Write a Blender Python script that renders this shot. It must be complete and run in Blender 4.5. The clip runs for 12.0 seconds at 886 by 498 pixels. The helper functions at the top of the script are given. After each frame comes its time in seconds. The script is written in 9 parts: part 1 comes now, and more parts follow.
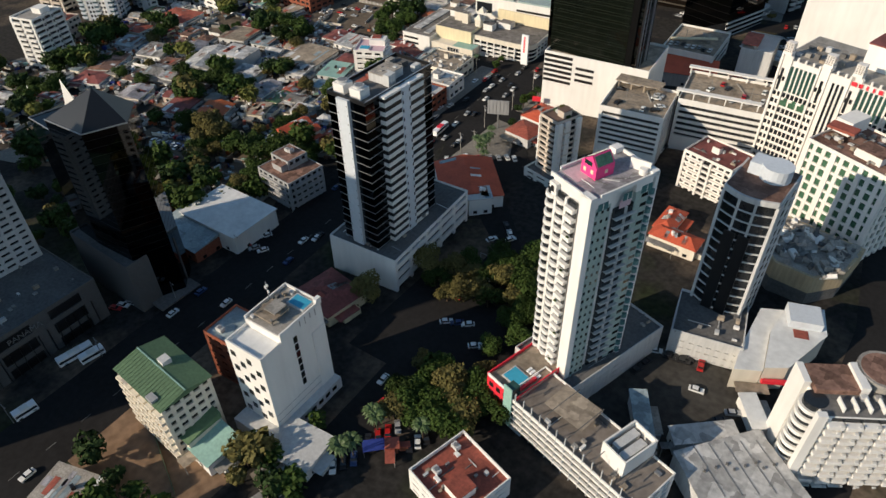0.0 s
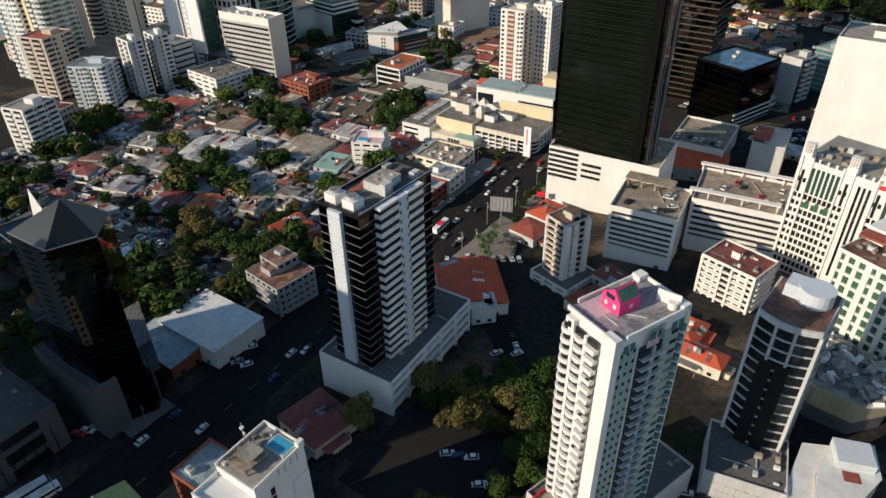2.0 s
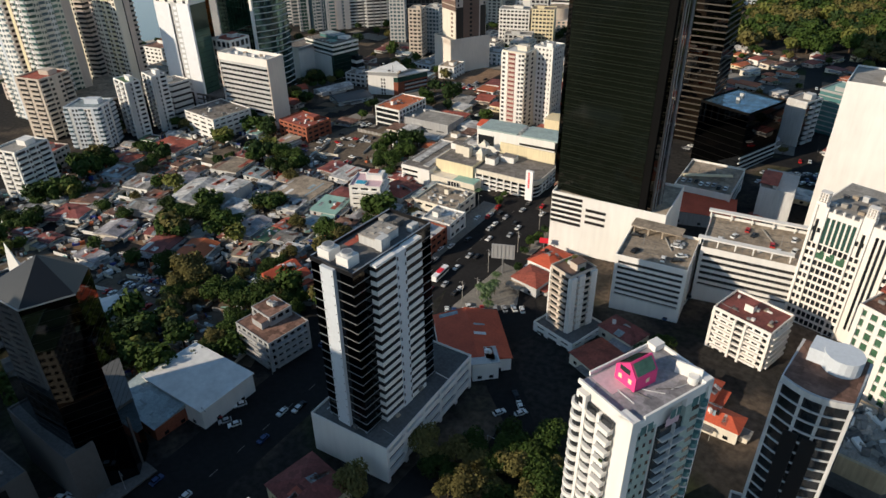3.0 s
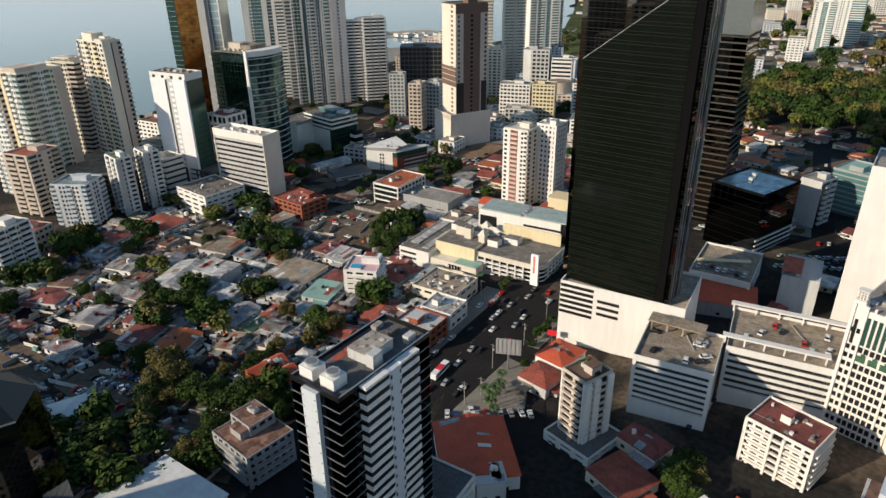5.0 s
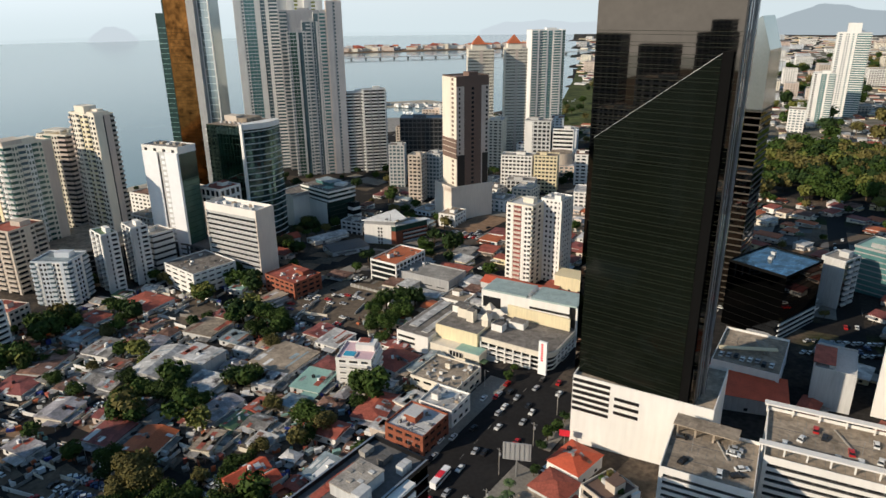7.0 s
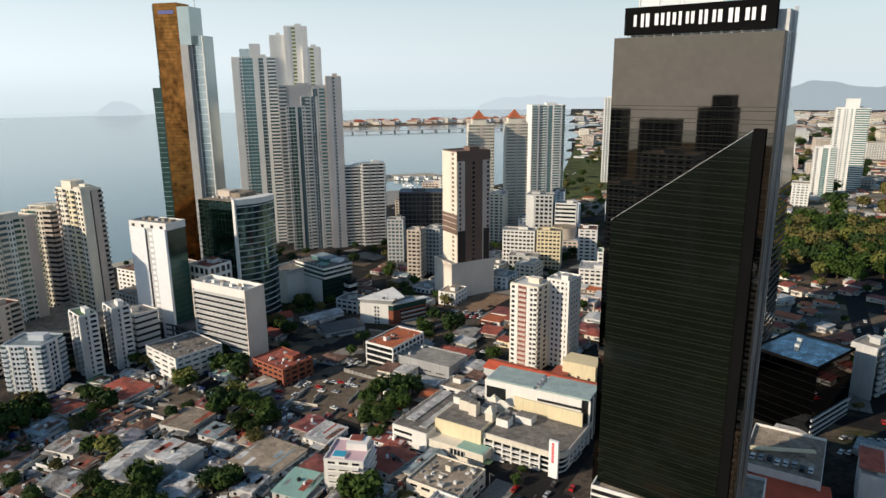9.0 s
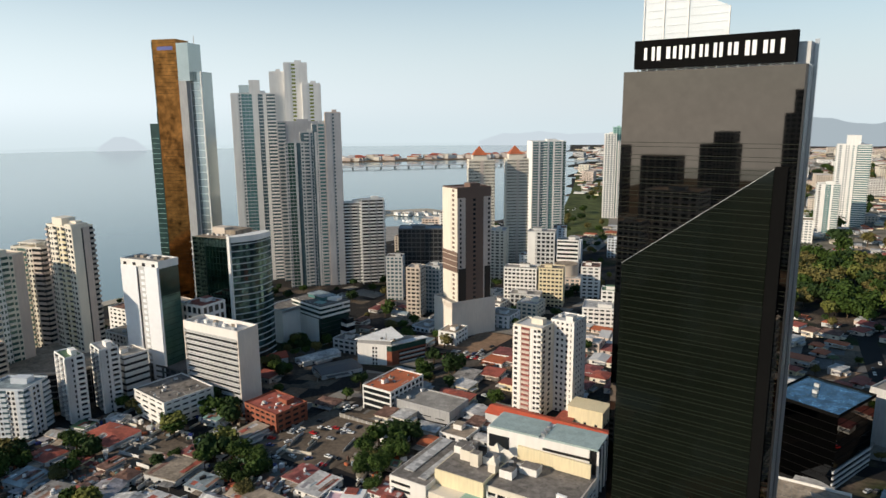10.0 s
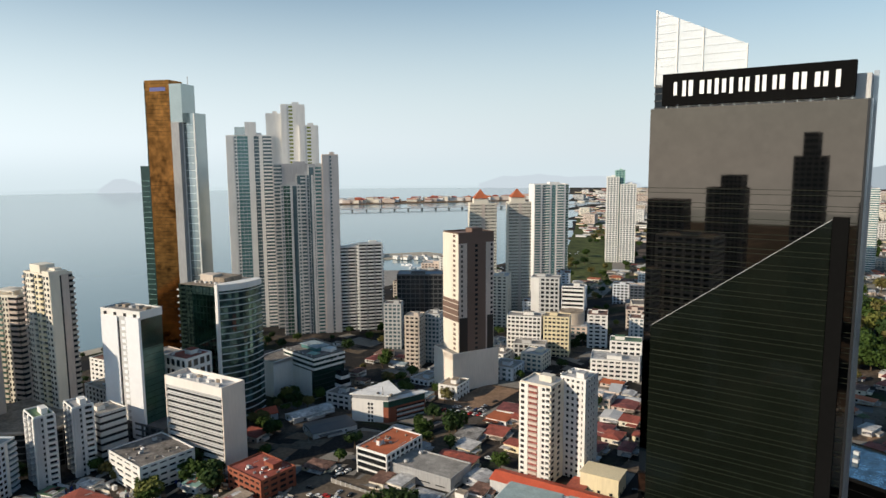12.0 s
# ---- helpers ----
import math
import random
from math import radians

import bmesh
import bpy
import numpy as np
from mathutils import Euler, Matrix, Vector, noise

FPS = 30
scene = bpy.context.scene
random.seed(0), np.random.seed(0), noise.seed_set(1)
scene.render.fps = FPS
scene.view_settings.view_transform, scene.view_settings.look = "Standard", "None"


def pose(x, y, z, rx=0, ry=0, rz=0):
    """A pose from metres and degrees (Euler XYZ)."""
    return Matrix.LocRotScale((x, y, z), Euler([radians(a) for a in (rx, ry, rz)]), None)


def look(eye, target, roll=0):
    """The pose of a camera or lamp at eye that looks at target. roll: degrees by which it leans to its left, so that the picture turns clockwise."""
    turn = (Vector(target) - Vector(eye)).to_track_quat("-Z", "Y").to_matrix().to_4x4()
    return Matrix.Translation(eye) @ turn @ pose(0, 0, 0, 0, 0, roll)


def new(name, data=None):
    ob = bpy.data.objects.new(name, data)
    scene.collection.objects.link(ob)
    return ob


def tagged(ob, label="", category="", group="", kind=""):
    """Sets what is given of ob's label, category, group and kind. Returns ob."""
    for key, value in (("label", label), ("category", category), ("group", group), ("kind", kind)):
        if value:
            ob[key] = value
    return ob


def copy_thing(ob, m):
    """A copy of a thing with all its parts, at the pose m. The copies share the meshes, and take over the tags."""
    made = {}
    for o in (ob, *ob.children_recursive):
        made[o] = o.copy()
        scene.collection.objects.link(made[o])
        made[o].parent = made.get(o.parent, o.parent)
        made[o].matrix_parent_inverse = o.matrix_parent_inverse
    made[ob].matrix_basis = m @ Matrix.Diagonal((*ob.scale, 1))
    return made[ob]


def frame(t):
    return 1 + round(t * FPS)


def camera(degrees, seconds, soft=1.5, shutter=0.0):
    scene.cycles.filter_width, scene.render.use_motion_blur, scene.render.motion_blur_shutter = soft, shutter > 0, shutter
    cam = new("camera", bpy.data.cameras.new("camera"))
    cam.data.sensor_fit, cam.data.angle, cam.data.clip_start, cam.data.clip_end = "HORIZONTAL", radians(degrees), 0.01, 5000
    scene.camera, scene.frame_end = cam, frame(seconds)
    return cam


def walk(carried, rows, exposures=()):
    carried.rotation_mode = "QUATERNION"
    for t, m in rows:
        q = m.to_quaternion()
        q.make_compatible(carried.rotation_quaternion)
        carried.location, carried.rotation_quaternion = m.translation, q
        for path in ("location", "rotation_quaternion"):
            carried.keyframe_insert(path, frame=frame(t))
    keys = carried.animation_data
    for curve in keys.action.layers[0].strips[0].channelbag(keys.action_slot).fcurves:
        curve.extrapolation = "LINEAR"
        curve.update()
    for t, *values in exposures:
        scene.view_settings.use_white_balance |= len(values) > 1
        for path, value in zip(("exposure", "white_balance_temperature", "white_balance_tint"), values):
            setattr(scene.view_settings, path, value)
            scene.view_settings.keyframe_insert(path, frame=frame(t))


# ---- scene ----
cam = camera(67.1, 12.0, soft=1.5)
METRES, EYE, TILT, LEAN, TURN = 145.0, 165.0, 0.0, 0.0, 36.6
ROWS = [
    (0.0, 0.0, 0.0, 0.0, -0.72, -39.88, 0.86),
    (0.5, -0.0001, 0.0407, -0.0014, -0.72, -38.13, 0.84),
    (1.0, 0.0001, 0.0819, -0.0019, -0.71, -36.69, 0.83),
    (1.5, -0.0005, 0.1192, -0.0034, -0.7, -35.34, 0.79),
    (2.0, -0.0006, 0.1643, -0.0036, -0.71, -33.8, 0.77),
    (2.5, -0.0002, 0.2021, -0.0041, -0.7, -32.47, 0.74),
    (3.0, 0.0004, 0.2468, -0.0054, -0.68, -30.91, 0.68),
    (5.0, 0.0002, 0.4119, -0.0075, -0.67, -25.41, 0.57),
    (5.5, 0.0001, 0.4496, -0.008, -0.67, -24.19, 0.56),
    (6.0, 0.0005, 0.4949, -0.0085, -0.67, -22.73, 0.57),
    (6.5, 0.0007, 0.533, -0.0089, -0.66, -21.47, 0.58),
    (7.0, 0.0013, 0.5783, -0.0098, -0.65, -19.92, 0.58),
    (9.0, 0.0011, 0.7443, -0.0144, -0.66, -13.95, 0.49),
    (9.5, 0.0009, 0.7834, -0.0158, -0.65, -12.58, 0.45),
    (10.0, 0.0008, 0.8296, -0.0158, -0.66, -10.98, 0.43),
    (10.5, 0.0007, 0.8691, -0.0163, -0.66, -9.74, 0.41),
    (11.0, 0.0003, 0.9157, -0.0162, -0.65, -8.52, 0.38),
    (11.5, -0.0002, 0.9539, -0.0161, -0.66, -7.85, 0.33),
    (12.0, -0.0015, 0.9997, -0.0166, -0.68, -7.4, 0.34),
]
walk(cam, [(t, pose(0, 0, EYE, TILT, LEAN, TURN) @ pose(METRES * x, METRES * y, METRES * z, 90 + pitch, roll, yaw)) for t, x, y, z, yaw, pitch, roll in ROWS])

# ---- world, sun, exposure ----
SUN_AZ = Vector((-0.5, -0.866, 0)).normalized()
SUN_EL = radians(23)
world = bpy.data.worlds.new("world")
scene.world = world
world.use_nodes = True
wn = world.node_tree.nodes
sky = wn.new("ShaderNodeTexSky")
sky.sky_type = "NISHITA"
sky.sun_disc = False
sky.sun_elevation = SUN_EL
sky.sun_rotation = math.atan2(SUN_AZ.x, SUN_AZ.y)
sky.air_density, sky.dust_density, sky.ozone_density = 1.2, 0.4, 3.0
# pale sea haze low in the sky, thinning upwards
wl = world.node_tree.links
wn["Background"].inputs["Strength"].default_value = 0.088
coord = wn.new("ShaderNodeTexCoord")
split = wn.new("ShaderNodeSeparateXYZ")
wl.new(coord.outputs["Generated"], split.inputs["Vector"])
fade = wn.new("ShaderNodeMapRange")
fade.interpolation_type = "SMOOTHSTEP"
fade.inputs["From Min"].default_value, fade.inputs["From Max"].default_value = 0.0, 0.34
fade.inputs["To Min"].default_value, fade.inputs["To Max"].default_value = 0.94, 0.0
wl.new(split.outputs["Z"], fade.inputs["Value"])
haze = wn.new("ShaderNodeMix")
haze.data_type = "RGBA"
# the haze is brighter towards the sun
side = wn.new("ShaderNodeVectorMath")
side.operation = "DOT_PRODUCT"
side.inputs[1].default_value = (SUN_AZ.x, SUN_AZ.y, 0)
wl.new(coord.outputs["Generated"], side.inputs[0])
glow = wn.new("ShaderNodeMapRange")
glow.inputs["From Min"].default_value, glow.inputs["From Max"].default_value = -0.6, 0.8
glow.inputs["To Min"].default_value, glow.inputs["To Max"].default_value = 0.88, 1.3
wl.new(side.outputs["Value"], glow.inputs["Value"])
tone = wn.new("ShaderNodeVectorMath")
tone.operation = "SCALE"
tone.inputs[0].default_value = (8.15, 9.15, 9.75)
wl.new(glow.outputs["Result"], tone.inputs["Scale"])
wl.new(tone.outputs["Vector"], haze.inputs["B"])
wl.new(fade.outputs["Result"], haze.inputs["Factor"])
clear_sky = wn.new("ShaderNodeVectorMath")
clear_sky.operation = "MULTIPLY"
clear_sky.inputs[1].default_value = (0.94, 1.08, 1.08)
wl.new(sky.outputs["Color"], clear_sky.inputs[0])
wl.new(clear_sky.outputs["Vector"], haze.inputs["A"])
wl.new(haze.outputs["Result"], wn["Background"].inputs["Color"])
sun_data = bpy.data.lights.new("sun", "SUN")
sun_data.energy, sun_data.angle, sun_data.color = 4.2, radians(0.6), (1.0, 0.85, 0.665)
sun = new("sun", sun_data)
to_sun = Vector((SUN_AZ.x * math.cos(SUN_EL), SUN_AZ.y * math.cos(SUN_EL), math.sin(SUN_EL)))
sun.matrix_world = look(to_sun * 900 + Vector((-150, 200, 0)), (-150, 200, 0))
scene.view_settings.exposure = 0.17

# ---- materials ----
MATS = {}


def mat(name, color, rough=0.8, metal=0.0, var=0.25, big=0.05, fine=1.2, bump=0.0, spec=0.5, tint=0.0, streak=0.0, sheets=0.0):
    """A surface with stains at one scale and grain at another; tint: variation from object to object."""
    if name in MATS:
        return MATS[name]
    m = bpy.data.materials.new(name)
    m.use_nodes = True
    nt = m.node_tree
    n, l = nt.nodes, nt.links
    b = n["Principled BSDF"]
    b.inputs["Roughness"].default_value = rough
    b.inputs["Metallic"].default_value = metal
    b.inputs["Specular IOR Level"].default_value = spec if rough < 0.84 else min(spec, 0.12)
    geo = n.new("ShaderNodeNewGeometry")
    pos = geo.outputs["Position"]
    na = n.new("ShaderNodeTexNoise")
    na.inputs["Scale"].default_value = big
    na.inputs["Detail"].default_value = 5
    nb = n.new("ShaderNodeTexNoise")
    nb.inputs["Scale"].default_value = fine
    nb.inputs["Detail"].default_value = 4
    l.new(pos, na.inputs["Vector"])
    if streak:
        sc = n.new("ShaderNodeMapping")
        sc.inputs["Scale"].default_value = (1, 1, 0.12)
        l.new(pos, sc.inputs["Vector"])
        l.new(sc.outputs["Vector"], nb.inputs["Vector"])
    else:
        l.new(pos, nb.inputs["Vector"])
    add = n.new("ShaderNodeMath")
    add.operation = "ADD"
    l.new(na.outputs["Fac"], add.inputs[0])
    l.new(nb.outputs["Fac"], add.inputs[1])
    rng = n.new("ShaderNodeMapRange")
    rng.inputs["From Min"].default_value, rng.inputs["From Max"].default_value = 0.65, 1.35
    rng.inputs["To Min"].default_value, rng.inputs["To Max"].default_value = 1 - var, 1 + var * 0.5
    l.new(add.outputs[0], rng.inputs["Value"])
    fac = rng.outputs["Result"]
    if tint:
        oi = n.new("ShaderNodeObjectInfo")
        tr = n.new("ShaderNodeMapRange")
        tr.inputs["To Min"].default_value, tr.inputs["To Max"].default_value = 1 - tint, 1 + tint
        l.new(oi.outputs["Random"], tr.inputs["Value"])
        mu = n.new("ShaderNodeMath")
        mu.operation = "MULTIPLY"
        l.new(fac, mu.inputs[0])
        l.new(tr.outputs["Result"], mu.inputs[1])
        fac = mu.outputs[0]
    if sheets:
        # single sheets of another age, two to four metres wide
        vo = n.new("ShaderNodeTexVoronoi")
        vo.distance = "CHEBYCHEV"
        vo.inputs["Scale"].default_value = 0.34
        l.new(pos, vo.inputs["Vector"])
        sp = n.new("ShaderNodeSeparateColor")
        l.new(vo.outputs["Color"], sp.inputs["Color"])
        sr = n.new("ShaderNodeMapRange")
        sr.inputs["To Min"].default_value, sr.inputs["To Max"].default_value = 1 - sheets, 1 + sheets * 0.8
        l.new(sp.outputs["Red"], sr.inputs["Value"])
        mp = n.new("ShaderNodeMath")
        mp.operation = "MULTIPLY"
        l.new(fac, mp.inputs[0])
        l.new(sr.outputs["Result"], mp.inputs[1])
        fac = mp.outputs[0]
    mix = n.new("ShaderNodeVectorMath")
    mix.operation = "SCALE"
    mix.inputs[0].default_value = color
    l.new(fac, mix.inputs["Scale"])
    l.new(mix.outputs["Vector"], b.inputs["Base Color"])
    if bump:
        bu = n.new("ShaderNodeBump")
        bu.inputs["Strength"].default_value = bump
        bu.inputs["Distance"].default_value = 0.3
        l.new(nb.outputs["Fac"], bu.inputs["Height"])
        l.new(bu.outputs["Normal"], b.inputs["Normal"])
    MATS[name] = m
    return m


WHITE = mat("white_paint", (0.78, 0.76, 0.72), 0.75, var=0.10, big=0.08, fine=0.5, streak=1)
WARMWHITE = mat("warm_white_paint", (0.80, 0.755, 0.70), 0.8, var=0.10, big=0.06, fine=0.4, streak=1)
BRIGHTWHITE = mat("bright_white_panel", (0.82, 0.83, 0.85), 0.6, var=0.06, big=0.05, fine=0.3)
CREAM = mat("cream_paint", (0.72, 0.66, 0.55), 0.8, var=0.12, fine=0.5, streak=1)
YELLOW = mat("yellow_paint", (0.74, 0.64, 0.42), 0.8, var=0.15, streak=1)
BEIGE = mat("beige_render", (0.58, 0.50, 0.42), 0.85, var=0.2, streak=1)
PINKISH = mat("pink_beige_render", (0.62, 0.52, 0.45), 0.85, var=0.2, streak=1)
GREY = mat("grey_render", (0.36, 0.36, 0.36), 0.85, var=0.25, streak=1)
LGREY = mat("light_grey_render", (0.55, 0.55, 0.54), 0.85, var=0.22, streak=1)
BLUEGREY = mat("bluish_white_panel", (0.60, 0.64, 0.68), 0.5, var=0.12)
CONC = mat("concrete", (0.33, 0.31, 0.28), 0.9, var=0.35, big=0.1, fine=1.5, sheets=0.15)
DCONC = mat("dark_concrete", (0.15, 0.145, 0.14), 0.9, var=0.4, big=0.08, fine=1.0)
ROOFGREY = mat("grey_roof_felt", (0.22, 0.20, 0.18), 0.95, var=0.5, big=0.09, fine=0.6, sheets=0.2)
FELT = mat("brown_grey_felt", (0.215, 0.185, 0.16), 0.95, var=0.35, big=0.12, fine=0.5)
ROOFWHITE = mat("white_roof_sheet", (0.52, 0.51, 0.49), 0.6, var=0.45, big=0.1, fine=0.6, tint=0.12, sheets=0.35)
ROOFBROWN = mat("brown_roof", (0.22, 0.13, 0.10), 0.9, var=0.5, big=0.12, fine=0.8, tint=0.15, sheets=0.4)
ROOFCLEAN = mat("clean_white_roof_sheet", (0.74, 0.74, 0.72), 0.6, var=0.2, big=0.1, fine=0.5)
TAN = mat("tan_roof", (0.34, 0.28, 0.215), 0.9, var=0.45, big=0.1, fine=0.7, tint=0.15, sheets=0.22)
GREEN = mat("green_roof_sheet", (0.10, 0.175, 0.09), 0.6, var=0.3, big=0.1)
TEALROOF = mat("teal_roof_sheet", (0.28, 0.46, 0.40), 0.55, var=0.25, big=0.1)
BLUEROOF = mat("blue_grey_roof_sheet", (0.27, 0.33, 0.35), 0.5, var=0.35, big=0.12, tint=0.15, sheets=0.3)
LAV = mat("lavender_roof_sheet", (0.34, 0.32, 0.33), 0.6, var=0.45, big=0.12, tint=0.2, sheets=0.35)
RED = mat("red_tile", (0.34, 0.085, 0.055), 0.8, var=0.4, big=0.15, fine=1.2, tint=0.15, sheets=0.2)
ORANGE = mat("orange_tile", (0.48, 0.13, 0.05), 0.8, var=0.35, big=0.12, fine=1.5, bump=0.2, tint=0.08)
MAROON = mat("maroon_roof", (0.24, 0.07, 0.06), 0.8, var=0.4, big=0.12, tint=0.15, sheets=0.3)
BRIGHTRED = mat("bright_red_tile", (0.56, 0.10, 0.045), 0.75, var=0.25, big=0.2, fine=1.5)
PINK = mat("hot_pink_paint", (0.80, 0.05, 0.22), 0.6, var=0.12)
PINKPALE = mat("faded_pink_paint", (0.60, 0.42, 0.46), 0.8, var=0.2)
SIGNRED = mat("red_sign_paint", (0.75, 0.03, 0.05), 0.5, var=0.1)
BRICK = mat("dark_red_brick", (0.30, 0.10, 0.06), 0.85, var=0.3)
BROWN = mat("brown_cladding", (0.16, 0.10, 0.075), 0.7, var=0.2)
# black cladding; also the painted shade inside decks and openings
BLACK = mat("black_cladding_and_shade", (0.012, 0.012, 0.013), 0.35, var=0.2)
GLASS = mat("dark_window_glass", (0.018, 0.021, 0.024), 0.12, var=0.3, big=0.2, tint=0.3)
GLASSBLUE = mat("blue_grey_glass", (0.085, 0.14, 0.16), 0.12, metal=0.12, var=0.3, big=0.2)
GLASSGREEN = mat("green_glass", (0.055, 0.125, 0.105), 0.1, metal=0.35, var=0.3, big=0.15)
GLASSTEAL = mat("teal_glass", (0.10, 0.23, 0.23), 0.12, metal=0.12, var=0.3, big=0.15)
BRONZE = mat("bronze_mirror_glass", (0.165, 0.13, 0.103), 0.025, metal=1.0, var=0.12, big=0.06, fine=0.5)
GLASSDEEP = mat("deep_green_glass", (0.022, 0.052, 0.045), 0.08, metal=0.35, var=0.4, big=0.12)
SKYGLASS = mat("blue_roof_glass", (0.10, 0.21, 0.31), 0.15, metal=0.6, var=0.9, big=0.25, sheets=0.5)
GLASSLIT = mat("clear_green_glass", (0.06, 0.14, 0.085), 0.15, var=0.4, big=0.3)
BLACKGLASS = mat("black_mirror_glass", (0.035, 0.037, 0.04), 0.04, metal=1.0, var=0.2, big=0.1)
# the strong noise paints patchy reflections into the gold colour
GOLDGLASS = mat("gold_mirror_glass", (0.24, 0.10, 0.028), 0.07, metal=1.0, var=0.9, big=0.05, fine=0.22)
SILVER = mat("silver_panel", (0.42, 0.44, 0.46), 0.3, metal=0.6, var=0.1)
ALU = mat("aluminium", (0.5, 0.5, 0.5), 0.4, metal=0.7, var=0.15)
SIGNWHITE = mat("white_sign_face", (0.85, 0.85, 0.85), 0.5, var=0.02)
DIRTDARK = mat("trodden_earth", (0.15, 0.118, 0.088), 0.95, var=0.5, big=0.07, fine=0.5)
POOL = mat("pool_water", (0.06, 0.38, 0.55), 0.08, var=0.15, big=0.4)
BARK = mat("bark", (0.09, 0.065, 0.045), 0.95, var=0.3)
LEAF = mat("leaf_green", (0.040, 0.068, 0.014), 0.7, var=0.45, big=0.25, fine=1.5, tint=0.35, spec=0.12)
LEAFDRY = mat("leaf_olive", (0.12, 0.105, 0.035), 0.7, var=0.4, big=0.3, fine=1.5, tint=0.3, spec=0.12)
LEAFDARK = mat("leaf_dark_green", (0.03, 0.055, 0.016), 0.7, var=0.45, big=0.25, fine=1.5, spec=0.12)
LEAFPALE = mat("leaf_yellow_green", (0.15, 0.16, 0.04), 0.7, var=0.4, big=0.3, fine=1.5, spec=0.12)
PALM = mat("palm_leaf", (0.06, 0.10, 0.03), 0.6, var=0.3)
ASPHALT = mat("asphalt", (0.022, 0.021, 0.021), 0.9, var=0.35, big=0.06, fine=0.6)
PAVING = mat("pavement", (0.25, 0.23, 0.20), 0.9, var=0.35, big=0.12, fine=0.9)
LINE = mat("road_paint", (0.22, 0.22, 0.20), 0.8, var=0.4, fine=0.8)
DIRT = mat("bare_dirt", (0.26, 0.17, 0.11), 0.95, var=0.45, big=0.06, fine=0.4)
RUBBLE = mat("rubble", (0.42, 0.38, 0.33), 0.95, var=0.5, big=0.3, fine=2)
TYRE = mat("tyre_rubber", (0.02, 0.02, 0.02), 0.9)
STEEL = mat("grey_steel", (0.3, 0.3, 0.3), 0.5, metal=0.5)
SAND = mat("pale_beach", (0.45, 0.40, 0.32), 0.95, var=0.3)


def ground_material():
    m = bpy.data.materials.new("city_ground")
    m.use_nodes = True
    n, l = m.node_tree.nodes, m.node_tree.links
    b = n["Principled BSDF"]
    b.inputs["Roughness"].default_value = 0.95
    b.inputs["Specular IOR Level"].default_value = 0.1
    geo = n.new("ShaderNodeNewGeometry")
    cols = ((0.030, 0.028, 0.026), (0.13, 0.10, 0.075), (0.026, 0.036, 0.013))
    last = None
    for i, (c, s, lo, hi) in enumerate(((cols[0], 1, 0, 1), (cols[1], 0.022, 0.50, 0.62), (cols[2], 0.014, 0.55, 0.64))):
        rgb = n.new("ShaderNodeRGB")
        rgb.outputs[0].default_value = (*c, 1)
        if last is None:
            last = rgb.outputs[0]
            continue
        t = n.new("ShaderNodeTexNoise")
        t.inputs["Scale"].default_value, t.inputs["Detail"].default_value = s, 6
        off = n.new("ShaderNodeMapping")
        off.inputs["Location"].default_value = (31 * i, 17 * i, 0)
        l.new(geo.outputs["Position"], off.inputs["Vector"])
        l.new(off.outputs["Vector"], t.inputs["Vector"])
        r = n.new("ShaderNodeMapRange")
        r.inputs["From Min"].default_value, r.inputs["From Max"].default_value = lo, hi
        l.new(t.outputs["Fac"], r.inputs["Value"])
        mx = n.new("ShaderNodeMix")
        mx.data_type = "RGBA"
        l.new(r.outputs["Result"], mx.inputs["Factor"])
        l.new(last, mx.inputs["A"])
        l.new(rgb.outputs[0], mx.inputs["B"])
        last = mx.outputs["Result"]
    g = n.new("ShaderNodeTexNoise")
    g.inputs["Scale"].default_value, g.inputs["Detail"].default_value = 0.5, 6
    l.new(geo.outputs["Position"], g.inputs["Vector"])
    r = n.new("ShaderNodeMapRange")
    r.inputs["From Min"].default_value, r.inputs["From Max"].default_value = 0.3, 0.7
    r.inputs["To Min"].default_value, r.inputs["To Max"].default_value = 0.6, 1.35
    l.new(g.outputs["Fac"], r.inputs["Value"])
    v = n.new("ShaderNodeVectorMath")
    v.operation = "SCALE"
    l.new(last, v.inputs[0])
    l.new(r.outputs["Result"], v.inputs["Scale"])
    l.new(v.outputs["Vector"], b.inputs["Base Color"])
    return m


def water_material():
    m = bpy.data.materials.new("sea_water")
    m.use_nodes = True
    n, l = m.node_tree.nodes, m.node_tree.links
    b = n["Principled BSDF"]
    b.inputs["Base Color"].default_value = (0.20, 0.275, 0.285, 1)
    b.inputs["Roughness"].default_value = 0.12
    geo = n.new("ShaderNodeNewGeometry")
    t = n.new("ShaderNodeTexNoise")
    t.inputs["Scale"].default_value, t.inputs["Detail"].default_value = 0.06, 6
    mp = n.new("ShaderNodeMapping")
    mp.inputs["Scale"].default_value = (1, 1.8, 1)
    l.new(geo.outputs["Position"], mp.inputs["Vector"])
    l.new(mp.outputs["Vector"], t.inputs["Vector"])
    bu = n.new("ShaderNodeBump")
    bu.inputs["Strength"].default_value, bu.inputs["Distance"].default_value = 0.035, 1.0
    l.new(t.outputs["Fac"], bu.inputs["Height"])
    l.new(bu.outputs["Normal"], b.inputs["Normal"])
    return m


# Plain emission; its colour already holds the haze over a far thing.
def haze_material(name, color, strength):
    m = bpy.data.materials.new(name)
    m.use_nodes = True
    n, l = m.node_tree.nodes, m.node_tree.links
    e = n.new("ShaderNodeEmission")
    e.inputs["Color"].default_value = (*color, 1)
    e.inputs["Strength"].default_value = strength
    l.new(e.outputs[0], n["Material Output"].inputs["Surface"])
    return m


